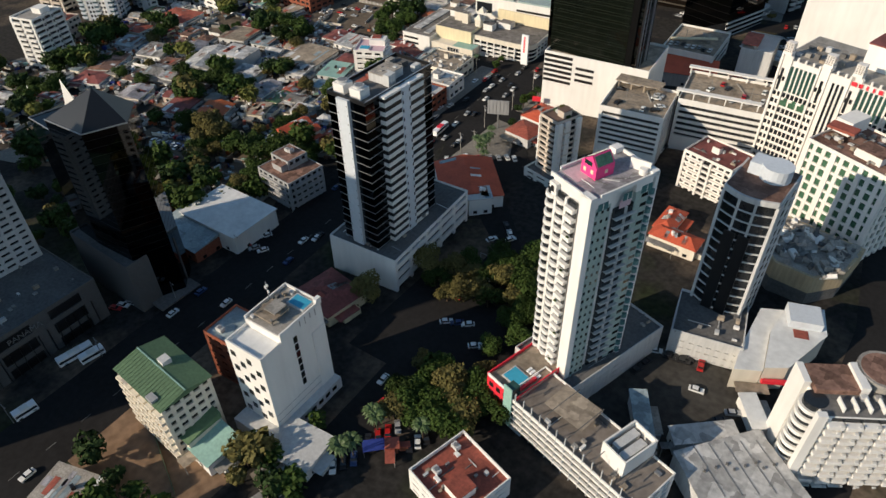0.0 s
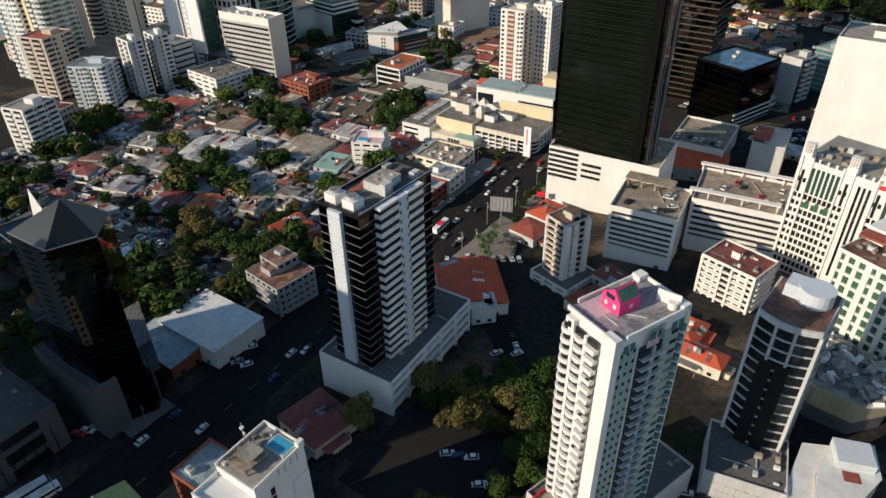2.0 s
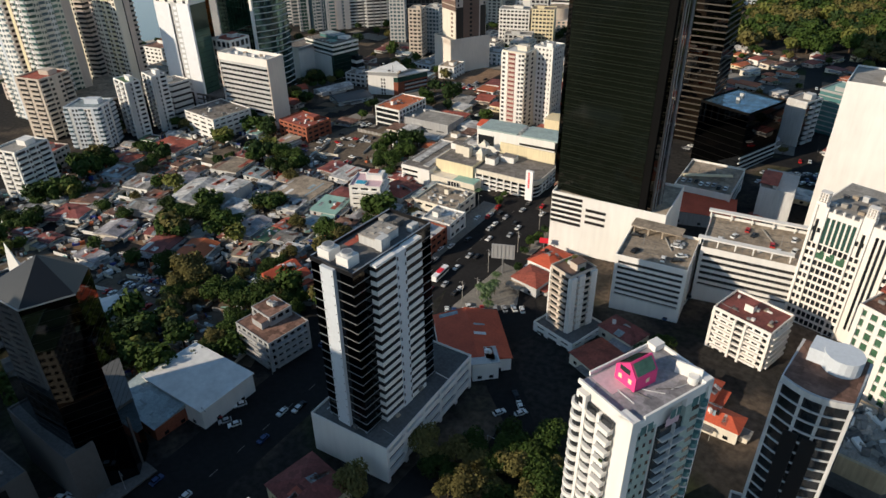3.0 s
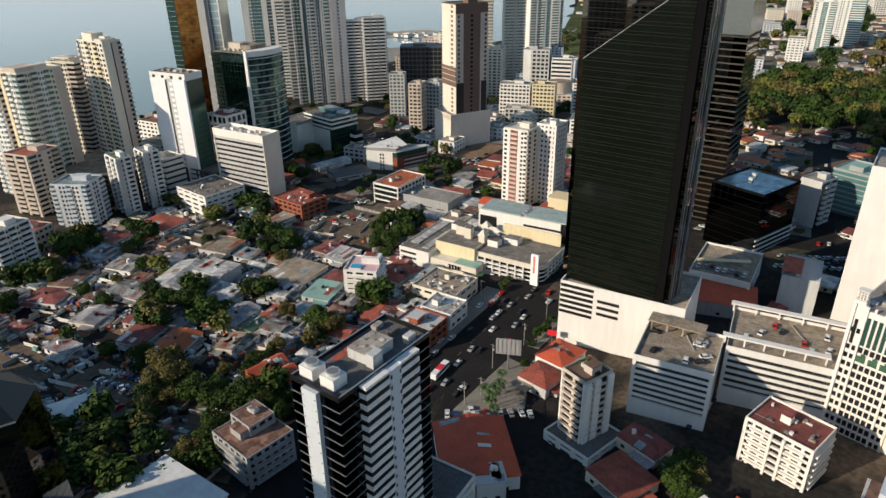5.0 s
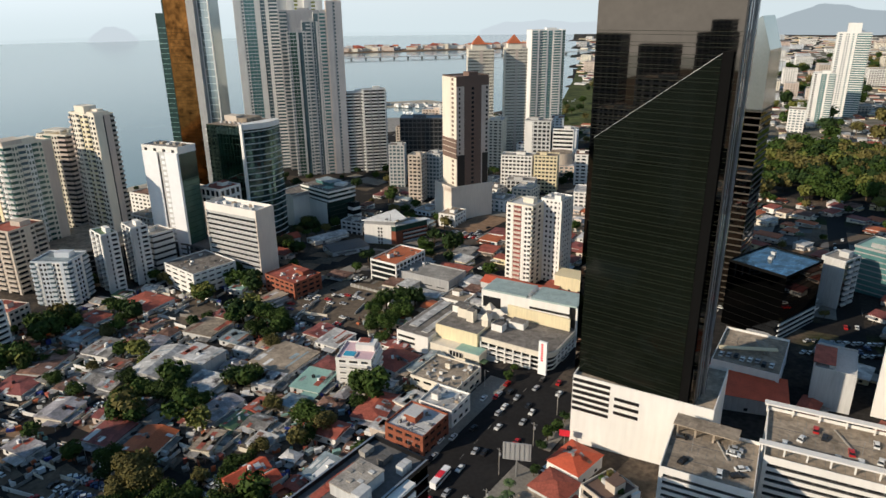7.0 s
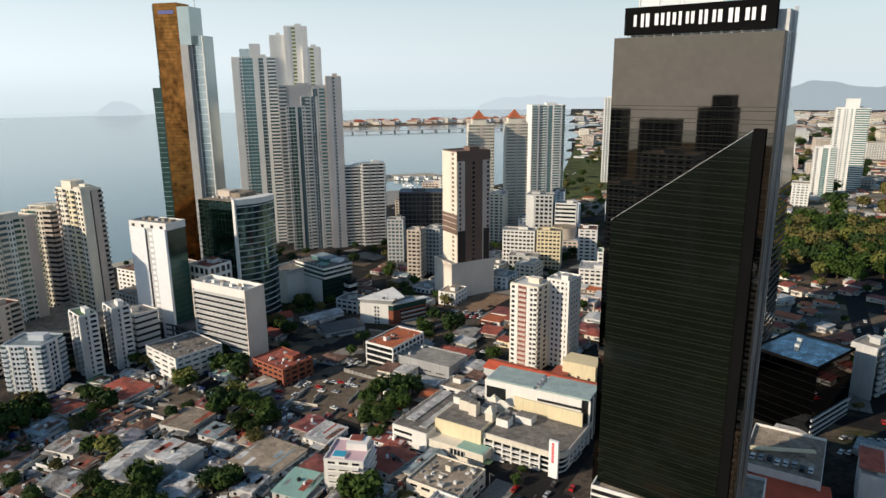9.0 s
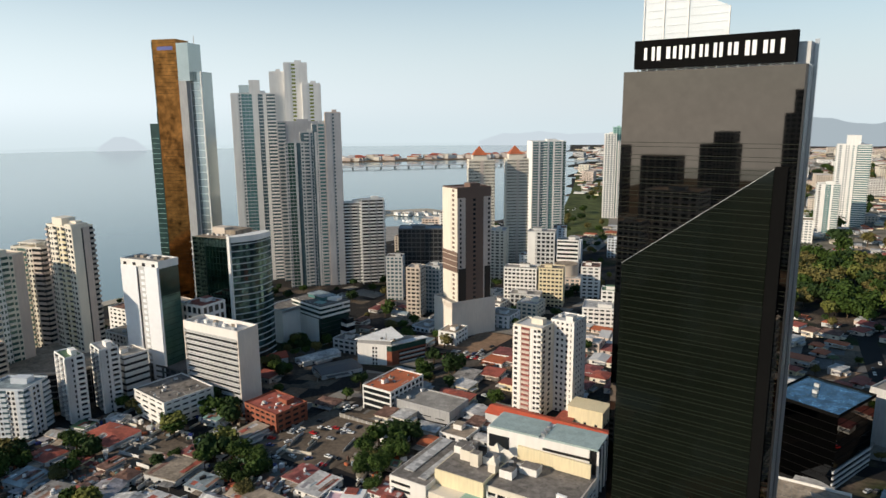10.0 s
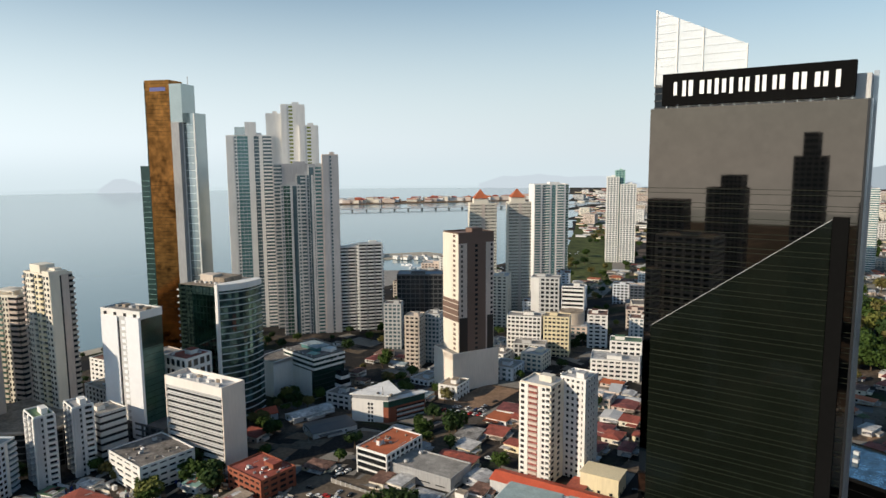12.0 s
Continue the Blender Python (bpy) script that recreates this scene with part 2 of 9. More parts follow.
SHABBY = mat("patched_grey_roof", (0.28, 0.27, 0.255), 0.85, var=0.5, big=0.16, fine=0.9, tint=0.2, sheets=0.45)
DGREY = mat("dark_grey_panel", (0.10, 0.10, 0.10), 0.6, var=0.2)

# ---- builders ----
def G(x, y):
    """Height of the land: it falls from the hill towards the bay."""
    return max(-8.0, min(14.0, 10.5 + 0.045 * x))


def mesh_of(name, bm, material):
    me = bpy.data.meshes.new(name)
    bm.to_mesh(me)
    bm.free()
    me.materials.append(material)
    return me


def part(name, bm, material, parent, label=""):
    if isinstance(parent, Lump):
        bm.verts.index_update()
        parent.heap.add([tuple(parent.matrix @ v.co) for v in bm.verts], [tuple(v.index for v in f.verts) for f in bm.faces], material)
        bm.free()
        return None
    ob = new(name, mesh_of(name, bm, material))
    ob.parent = parent
    return tagged(ob, label)


class Heap:
    """Gathers the geometry of many far things into one mesh."""

    def __init__(self):
        self.v, self.f, self.m, self.mats = [], [], [], []

    def slot(self, material):
        if material not in self.mats:
            self.mats.append(material)
        return self.mats.index(material)

    def add(self, verts, faces, material):
        k, s = len(self.v), self.slot(material)
        self.v += verts
        self.f += [tuple(i + k for i in f) for f in faces]
        self.m += [s] * len(faces)

    def done(self, name, parent=None):
        me = bpy.data.meshes.new(name)
        me.from_pydata(self.v, [], self.f)
        for m in self.mats:
            me.materials.append(m)
        me.polygons.foreach_set("material_index", self.m)
        ob = new(name, me)
        ob.parent = parent
        return ob


class Lump:
    """A stand-in for the parent of parts that go into a heap."""

    def __init__(self, heap, matrix):
        self.heap, self.matrix, self.location = heap, matrix, matrix.translation


BOXV = [(x, y, z) for z in (0, 1) for y in (-0.5, 0.5) for x in (-0.5, 0.5)]
BOXF = [(0, 2, 3, 1), (4, 5, 7, 6), (0, 1, 5, 4), (1, 3, 7, 5), (3, 2, 6, 7), (2, 0, 4, 6)]
CUBES = {}


def cube(material):
    if material.name not in CUBES:
        bm = bmesh.new()
        bmesh.ops.create_cube(bm, size=1)
        bmesh.ops.translate(bm, vec=(0, 0, 0.5), verts=bm.verts)
        CUBES[material.name] = mesh_of("block_" + material.name, bm, material)
    return CUBES[material.name]


def bx(name, parent, material, x, y, z, sx, sy, sz, rz=0, label=""):
    """A box part; x, y its middle, z its underside, in the frame of its parent."""
    if isinstance(parent, Lump):
        m = parent.matrix @ pose(x, y, z, 0, 0, rz) @ Matrix.Diagonal((sx, sy, sz, 1))
        parent.heap.add([tuple(m @ Vector(p)) for p in BOXV], BOXF, material)
        return None
    ob = new(name, cube(material))
    ob.parent = parent
    ob.matrix_basis = pose(x, y, z, 0, 0, rz) @ Matrix.Diagonal((sx, sy, sz, 1))
    return tagged(ob, label)


CYL = {}


def cyl(name, parent, material, x, y, z, r, h, label="", n=20):
    key = (material.name, n)
    if key not in CYL:
        bm = bmesh.new()
        bmesh.ops.create_cone(bm, cap_ends=True, segments=n, radius1=1, radius2=1, depth=1)
        bmesh.ops.translate(bm, vec=(0, 0, 0.5), verts=bm.verts)
        CYL[key] = mesh_of("drum_" + material.name, bm, material)
    ob = new(name, CYL[key])
    ob.parent = parent
    ob.matrix_basis = pose(x, y, z) @ Matrix.Diagonal((r, r, h, 1))
    return tagged(ob, label)


def prism(pts, z0, z1):
    """A bmesh of an upright prism on the plan pts."""
    bm = bmesh.new()
    lo = [bm.verts.new((x, y, z0)) for x, y in pts]
    hi = [bm.verts.new((x, y, z1)) for x, y in pts]
    bm.faces.new(lo[::-1])
    bm.faces.new(hi)
    k = len(pts)
    for i in range(k):
        bm.faces.new((lo[i], lo[(i + 1) % k], hi[(i + 1) % k], hi[i]))
    bmesh.ops.recalc_face_normals(bm, faces=bm.faces)
    return bm


def root(name, x, y, z, yaw, label, category, group="", heap=None):
    if heap:
        return Lump(heap, pose(x, y, z, 0, 0, yaw))
    ob = new(name)
    ob.matrix_basis = pose(x, y, z, 0, 0, yaw)
    return tagged(ob, label, category, group)


AC = None


def roof_unit(x, y, z, s=1.0, yaw=0.0):
    """An air-conditioning unit on a roof: casing, fan ring and feet."""
    global AC
    if AC is None:
        AC = root("air_conditioner", x, y, z, yaw, "grey metal air-conditioning unit on a flat roof", "air conditioner", "roof units")
        bx("casing", AC, LGREY, 0, 0, 0.25, 2.2, 1.6, 1.3)
        cyl("fan_ring", AC, STEEL, 0, 0, 1.55, 0.6, 0.2)
        bx("skid", AC, STEEL, 0, 0, 0, 2.0, 1.2, 0.25)
        return AC
    return copy_thing(AC, pose(x, y, z, 0, 0, yaw))


RNG = random.Random(7)


def roof_things(cx, cy, w, d, yaw, z, n):
    c, s = math.cos(radians(yaw)), math.sin(radians(yaw))
    for _ in range(n):
        u, v = RNG.uniform(-0.38, 0.38) * w, RNG.uniform(-0.38, 0.38) * d
        roof_unit(cx + u * c - v * s, cy + u * s + v * c, z, 1, yaw + RNG.choice((0, 90)))


OCC = {}


def taken(x, y, r):
    i, j = int(x // 60), int(y // 60)
    for p in (i - 1, i, i + 1):
        for q in (j - 1, j, j + 1):
            for a, b, c in OCC.get((p, q), ()):
                if (x - a) ** 2 + (y - b) ** 2 < (r + c) ** 2:
                    return True
    return False


def claim(cx, cy, w, d, yaw):
    """Note the plan of a building, as discs, so that loose things keep clear of it."""
    c, s = math.cos(radians(yaw)), math.sin(radians(yaw))
    m = min(w, d)
    n = max(1, round(max(w, d) / m))
    for i in range(n):
        t = (i + 0.5) / n - 0.5
        u, v = (t * w, 0) if w >= d else (0, t * d)
        px_, py_ = cx + u * c - v * s, cy + u * s + v * c
        OCC.setdefault((int(px_ // 60), int(py_ // 60)), []).append((px_, py_, m * 0.56))


def nest(child, host):
    """Make a part a piece of another part of the same thing."""
    if isinstance(child, bpy.types.Object) and isinstance(host, bpy.types.Object):
        child.matrix_basis = host.matrix_basis.inverted() @ child.matrix_basis
        child.parent = host


def block(name, cx, cy, w, d, yaw, top, label, floors=8, wall=WHITE, glass=GLASS, band=0.45, px=6, py=6, pw=0.3,
          proud=0.35, roof=ROOFGREY, parapet=0.9, blank="", base=None, units=2, category="building", hut=0.3, group="",
          strips=(), ledge=0.0, lite=False, heap=None):
    """A building of storeys: a glazed core, a band at each floor, piers between the windows, a roof behind a parapet.
    strips: (side, from, to, material, proud) upright panels on a side; ledge: how far balcony slabs stand out in front."""
    g = G(cx, cy)
    z0 = g - 1.5 if base is None else base
    h = top - z0
    b = root(name, cx, cy, z0, yaw, label, category, group, heap)
    claim(cx, cy, w, d, yaw)
    q = proud
    whole = b
    bx("glazing", b, glass, 0, 0, 0, w - 2 * q, d - 2 * q, h - 0.3)
    fh = h / floors
    if lite and not heap:
        grid = Heap()
        b = Lump(grid, Matrix())
    for k in range(floors):
        bx("floor_band", b, wall, 0, 0, k * fh, w, d, fh * band)
        if ledge and k:
            bx("balcony", b, wall, 0, -d / 2 - ledge / 2, k * fh, w * 0.8, ledge, fh * 0.3)
            bx("balcony", b, wall, w / 2 + ledge / 2, 0, k * fh, ledge, d * 0.8, fh * 0.3)
    bx("floor_band", b, wall, 0, 0, h - 0.12 * fh, w, d, 0.12 * fh + 0.02)
    tx = pw * w / px if px else 0.6
    ty = pw * d / py if py else 0.6
    if px:
        for i in range(1, px):
            bx("pier", b, wall, -w / 2 + i * w / px, 0, 0, tx, d - 0.06, h)
    if py:
        for i in range(1, py):
            bx("pier", b, wall, 0, -d / 2 + i * d / py, 0, w - 0.06, ty, h)
    if px or py:
        for i in (-1, 1):
            for j in (-1, 1):
                bx("corner_pier", b, wall, i * (w / 2 - tx / 2 - 0.02), j * (d / 2 - ty / 2 - 0.02), 0, tx, ty, h)
    for s in blank:
        if s in "NS":
            bx("wall", b, wall, 0, (d / 2 - 0.2) * (1 if s == "N" else -1), 0, w + 0.05, 0.5, h)
        else:
            bx("wall", b, wall, (w / 2 - 0.2) * (1 if s == "E" else -1), 0, 0, 0.5, d + 0.05, h)
    for s, u0, u1, mt, pr in strips:
        if s == "S":
            bx("panel", b, mt, (u0 + u1 - 1) * w / 2, -d / 2 + 0.25 - pr / 2, 0, (u1 - u0) * w, 0.5 + pr, h - 0.05)
        elif s == "E":
            bx("panel", b, mt, w / 2 - 0.25 + pr / 2, (u0 + u1 - 1) * d / 2, 0, 0.5 + pr, (u1 - u0) * d, h - 0.05)
        else:
            bx("panel", b, mt, -w / 2 + 0.25 - pr / 2, (u0 + u1 - 1) * d / 2, 0, 0.5 + pr, (u1 - u0) * d, h - 0.05)
    rp = bx("roof", b, roof, 0, 0, h + 0.02, w - 0.5, d - 0.5, 0.12)
    if parapet:
        for sx in (-1, 1):
            nest(bx("parapet", b, wall, sx * (w / 2 - 0.15), 0, h + 0.02, 0.3, d, parapet), rp)
            nest(bx("parapet", b, wall, 0, sx * (d / 2 - 0.15), h + 0.02, w - 0.6, 0.3, parapet), rp)
    if lite and not heap:
        tagged(grid.done("facade", whole), kind="stuff")
        b = whole
    if hut and not heap:
        hw, hd = w * hut, d * hut
        x, y = w * RNG.uniform(-0.2, 0.2), d * RNG.uniform(-0.2, 0.2)
        sh = bx("stair_house", b, wall, x, y, h + 0.14, hw, hd, 2.8)
        nest(bx("stair_house_roof", b, roof, x, y, h + 2.94, hw + 0.3, hd + 0.3, 0.2), sh)
    if not heap and cy < 460:
        roof_things(cx, cy, w, d, yaw, top + 0.14, min(units, 2))
    return b


SHEETS = Heap()
SHEETRNG = random.Random(19)


def roof_sheets(cx, cy, z0, yaw, W, D, z, r, kind, roof):
    """Odd sheets of another age and colour laid on the roof of a low house."""
    rg = SHEETRNG
    m = pose(cx, cy, z0, 0, 0, yaw)
    along = W >= D
    A, B = (W, D) if along else (D, W)
    run = A - (B * 0.9 if kind == "hip" else 0) - 0.3
    if run < 1.5:
        return
    for _ in range(rg.randint(4, 9)):
        u0 = rg.uniform(-run, run - 1.0)
        u1 = min(run, u0 + rg.uniform(0.9, 3.4))
        side = rg.choice((-1, 1))
        v0 = rg.uniform(0.02, 0.6)
        v1 = min(0.98, v0 + rg.uniform(0.2, 0.7))
        pts = []
        for u, v in ((u0, v0), (u1, v0), (u1, v1), (u0, v1)):
            y = side * v * B
            if kind in ("gable", "hip"):
                q = r - (r - z) * v
            elif kind == "shed":
                y = (2 * v - 1) * D
                q = z + 0.15 + (r - z - 0.15) * v
            else:
                y = (2 * v - 1) * D
                q = z + 0.35
            p = (u, y) if along or kind in ("shed", "flat") else (-y, u)
            if kind in ("shed", "flat"):
                p = (max(-W + 0.2, min(W - 0.2, u)), y)
            pts.append(tuple(m @ Vector((p[0], p[1], q + 0.07))))
        if side > 0 and kind not in ("shed", "flat"):
            pts = pts[::-1] if along else pts
        SHEETS.add(pts, [(0, 1, 2, 3)], rg.choice((ROOFWHITE, SHABBY, ROOFBROWN, LAV, roof, roof, ROOFCLEAN, BLUEROOF, RED)))
    for _ in range(rg.randint(0, 2)):
        lump = Lump(SHEETS, m @ pose(rg.uniform(-0.5, 0.5) * W, rg.uniform(-0.3, 0.3) * D, z + 0.2, 0, 0, rg.uniform(0, 90)))
        bx("tank", lump, rg.choice((WHITE, BLACK, SIGNWHITE, CONC)), 0, 0, 0, rg.uniform(0.8, 1.5), rg.uniform(0.8, 1.4), (r - z) * 0.6 + rg.uniform(0.8, 1.6))


def house(cx, cy, w, d, yaw, h, roof, wall=WHITE, kind="gable", label="", name="house", base=None, heap=None):
    """A low house: walls with windows and a door, and a pitched or flat roof that overhangs."""
    z0 = G(cx, cy) - 0.6 if base is None else base
    b = root(name, cx, cy, z0, yaw, label, "house", "", heap)
    claim(cx, cy, w, d, yaw)
    wh = h * (0.72 if kind != "flat" else 0.95) + 0.6
    wp = bx("wall", b, wall, 0, 0, 0, w - 0.9, d - 0.9, wh)
    bm = bmesh.new()
    W, D, z = w / 2, d / 2, wh
    if kind == "gable":
        r = h + 0.6
        if w >= d:
            pts = [(-W, -D, z), (W, -D, z), (W, D, z), (-W, D, z), (-W, 0, r), (W, 0, r)]
            fs = [(0, 1, 5, 4), (2, 3, 4, 5), (0, 4, 3), (1, 2, 5), (3, 2, 1, 0)]
        else:
            pts = [(-W, -D, z), (W, -D, z), (W, D, z), (-W, D, z), (0, -D, r), (0, D, r)]
            fs = [(0, 4, 5, 3), (1, 2, 5, 4), (0, 1, 4), (2, 3, 5), (3, 2, 1, 0)]
    elif kind == "hip":
        r = h + 0.6
        k = min(W, D) * 0.9
        pts = [(-W, -D, z), (W, -D, z), (W, D, z), (-W, D, z)]
        pts += [(-W + k, 0, r), (W - k, 0, r)] if w >= d else [(0, -D + k, r), (0, D - k, r)]
        fs = [(0, 1, 5, 4), (2, 3, 4, 5), (0, 4, 3), (1, 2, 5), (3, 2, 1, 0)] if w >= d else [(0, 4, 5, 3), (1, 2, 5, 4), (0, 1, 4), (2, 3, 5), (3, 2, 1, 0)]
    elif kind == "shed":
        r = h + 0.6
        pts = [(-W, -D, z), (W, -D, z), (W, D, z + 0.8), (-W, D, z + 0.8), (-W, -D, z + 0.15), (W, -D, z + 0.15), (W, D, r), (-W, D, r)]
        fs = [(0, 1, 5, 4), (1, 2, 6, 5), (2, 3, 7, 6), (3, 0, 4, 7), (4, 5, 6, 7), (3, 2, 1, 0)]
    else:
        pts = [(-W, -D, z), (W, -D, z), (W, D, z), (-W, D, z), (-W, -D, z + 0.35), (W, -D, z + 0.35), (W, D, z + 0.35), (-W, D, z + 0.35)]
        fs = [(0, 1, 5, 4), (1, 2, 6, 5), (2, 3, 7, 6), (3, 0, 4, 7), (4, 5, 6, 7), (3, 2, 1, 0)]
    vs = [bm.verts.new(p) for p in pts]
    for f in fs:
        bm.faces.new([vs[i] for i in f])
    bmesh.ops.recalc_face_normals(bm, faces=bm.faces)
    part("roof", bm, roof, b)
    if not heap and cy < 335 and base is None and name == "house":
        roof_sheets(cx, cy, z0, yaw, W, D, wh, h + 0.6, kind, roof)
    if heap and cy > 1200:
        return b
    if base is None and h < 7.5:
        k = RNG.choice((-1, 1))
        rf = RNG.choice((ROOFWHITE, SHABBY, SHABBY, roof, TAN, LAV))
        a, e = w * RNG.uniform(0.35, 0.7), RNG.uniform(2.5, 5.0)
        lt = bx("lean_to", b, rf, k * (w - a) / 2, -d / 2 - e / 2 + 0.4, 0.6 + wh * 0.6, a, e, 0.18)
        nest(bx("post", b, CONC, k * (w - a) / 2 + a * 0.45, -d / 2 - e + 0.6, 0, 0.2, 0.2, 0.6 + wh * 0.6), lt)
        bx("side_roof", b, RNG.choice((SHABBY, roof, CONC)), w / 2 + 1.2, RNG.uniform(-0.2, 0.2) * d, 0.6 + wh * 0.55, 3.2, d * 0.5, 0.16)
        bx("side_wall", b, wall, w / 2 + 1.0, 0, 0, 2.4, d * 0.4, 0.6 + wh * 0.5)
    nw = max(1, min(3, int(w / 5)))
    for i in range(nw):
        win = bx("window", b, GLASS, -w / 2 + 0.9 + (i + 0.5) * (w - 1.8) / nw, -d / 2 + 0.45, 0.6 + 0.9, 1.5, 0.12, 1.3)
        nest(win, wp)
    nd = max(1, min(2, int(d / 5)))
    for i in range(nd):
        win = bx("window", b, GLASS, w / 2 - 0.45, -d / 2 + 0.9 + (i + 0.5) * (d - 1.8) / nd, 0.6 + 0.9, 0.12, 1.5, 1.3)
        nest(win, wp)
    return b


def leaf_mesh(seed, lobes, spread, n, size, material):
    """A crown: many small leaf clumps scattered over several lobes."""
    r = random.Random(seed)
    vs, fs = [], []
    cs = []
    for i in range(lobes):
        a = r.uniform(0, 6.283)
        q = spread * (0.25 + 0.55 * r.random()) * (0 if i == 0 else 1)
        cs.append((q * math.cos(a), q * math.sin(a), r.uniform(-0.15, 0.35) * spread, spread * r.uniform(0.42, 0.66)))
    for i in range(n):
        x, y, z, rad = cs[i % lobes]
        v = Vector((r.gauss(0, 1), r.gauss(0, 1), r.gauss(0.2, 0.9))).normalized()
        p = Vector((x, y, z)) + v * rad * (0.72 + 0.36 * r.random()) * Vector((1, 1, 0.75)).length / 1.6
        nrm = (v + Vector((r.gauss(0, 0.5), r.gauss(0, 0.5), r.gauss(0.2, 0.5)))).normalized()
        u = nrm.orthogonal().normalized()
        w = nrm.cross(u)
        s = size * r.uniform(0.6, 1.3)
        k = len(vs)
        vs += [p + u * s, p + w * s * 0.8, p - u * s, p - w * s * 0.8]
        fs.append((k, k + 1, k + 2, k + 3))
    me = bpy.data.meshes.new("crown")
    me.from_pydata([tuple(v) for v in vs], [], fs)
    me.materials.append(material)
    return me


def make_tree(i, material, label):
    t = root("tree", 0, 0, -500, 0, label, "tree", "street trees")
    bm = bmesh.new()
    bmesh.ops.create_cone(bm, cap_ends=True, segments=7, radius1=0.32, radius2=0.15, depth=3.6)
    bmesh.ops.translate(bm, vec=(0, 0, 1.8), verts=bm.verts)
    for k in range(4):
        a = k * 1.57 + i
        geo = bmesh.ops.create_cone(bm, cap_ends=False, segments=5, radius1=0.13, radius2=0.05, depth=3.0)
        bmesh.ops.transform(bm, matrix=pose(0.8 * math.cos(a), 0.8 * math.sin(a), 4.3, 0, 38, math.degrees(a)), verts=geo["verts"])
    part("trunk", bm, BARK, t)
    c = new("crown", leaf_mesh(11 + i, 10, 4.0, 1900, 0.36, material))
    c.parent = t
    c.matrix_basis = pose(0, 0, 5.2)
    return t


TREES = []
FARTREES = []
WOODS = Heap()
TREECOUNT = [0]


def far_tree(x, y, s, dry):
    """A tree far off, added to the woods."""
    if not FARTREES:
        for i in range(4):
            me = leaf_mesh(51 + i, 8, 4.0, 420, 0.72, LEAF)
            FARTREES.append(([v.co.copy() for v in me.vertices], [tuple(p.vertices) for p in me.polygons]))
    vs, fs = FARTREES[RNG.randrange(4)]
    z = G(x, y) - 0.1
    m = pose(x, y, z + 5.2 * s, 0, 0, RNG.uniform(0, 360)) @ Matrix.Diagonal((s, s, s * RNG.uniform(0.8, 1.1), 1))
    WOODS.add([tuple(m @ v) for v in vs], fs, RNG.choice((LEAFDRY, LEAFDRY, LEAFPALE)) if dry else RNG.choice((LEAF, LEAF, LEAFDARK)))
    bx("trunk", Lump(WOODS, pose(x, y, z)), BARK, 0, 0, 0, 0.5 * s, 0.5 * s, 5.0 * s)


def tree(x, y, s=1.0, z=None, dry=False):
    """A broad leafy tree; s: its size, 1 for a crown about 8 m across."""
    TREECOUNT[0] += 1
    if y > 330 or TREECOUNT[0] > 230:
        return far_tree(x, y, s, dry)
    if not TREES:
        for i in range(3):
            TREES.append([make_tree(i, LEAF, "broad leafy green tree growing among the buildings"), False])
        TREES.append([make_tree(3, LEAFDRY, "tree with olive and dry yellowish leaves"), False])
    e = TREES[3] if dry else TREES[RNG.randrange(3)]
    m = pose(x, y, (G(x, y) if z is None else z) - 0.1, 0, 0, RNG.uniform(0, 360))
    if not e[1]:
        e[1] = True
        e[0].matrix_basis = m @ Matrix.Diagonal((s, s, s, 1))
        return e[0]
    o = copy_thing(e[0], m)
    o.scale = (s, s, s * RNG.uniform(0.8, 1.05))
    return o


PALMS = []


def palm(x, y, s=1.0):
    """A palm: a thin stem and a head of drooping fronds."""
    m = pose(x, y, G(x, y) - 0.1, 0, 0, RNG.uniform(0, 360)) @ Matrix.Diagonal((s, s, s, 1))
    if PALMS:
        o = copy_thing(PALMS[0], m)
        o.scale = (s, s, s)
        return o
    p = root("palm", x, y, G(x, y), 0, "tall palm with drooping green fronds", "palm", "palms")
    bm = bmesh.new()
    bmesh.ops.create_cone(bm, cap_ends=True, segments=7, radius1=0.22, radius2=0.13, depth=7.5)
    bmesh.ops.translate(bm, vec=(0, 0, 3.75), verts=bm.verts)
    part("stem", bm, BARK, p)
    bm = bmesh.new()
    for k in range(17):
        a = k * 2.4
        up = 0.5 + 0.5 * ((k * 7) % 10) / 10
        pts = [(0.0, 0.0), (1.1, up * 0.9), (2.1, up * 0.9), (3.0, up * 0.1 - 0.3)]
        rows = []
        for j, (r, z) in enumerate(pts):
            hw = (0.12, 0.5, 0.42, 0.05)[j]
            c, q = math.cos(a), math.sin(a)
            rows.append([bm.verts.new((r * c - i * hw * q, r * q + i * hw * c, 7.5 + z - 0.15 * abs(i))) for i in (-1, 0, 1)])
        for r0, r1 in zip(rows, rows[1:]):
            for i in range(2):
                bm.faces.new((r0[i], r0[i + 1], r1[i + 1], r1[i]))
    part("fronds", bm, PALM, p)
    PALMS.append(p)
    return p


CARS = {}


CARCOUNT = [0]
TRAFFIC = Heap()


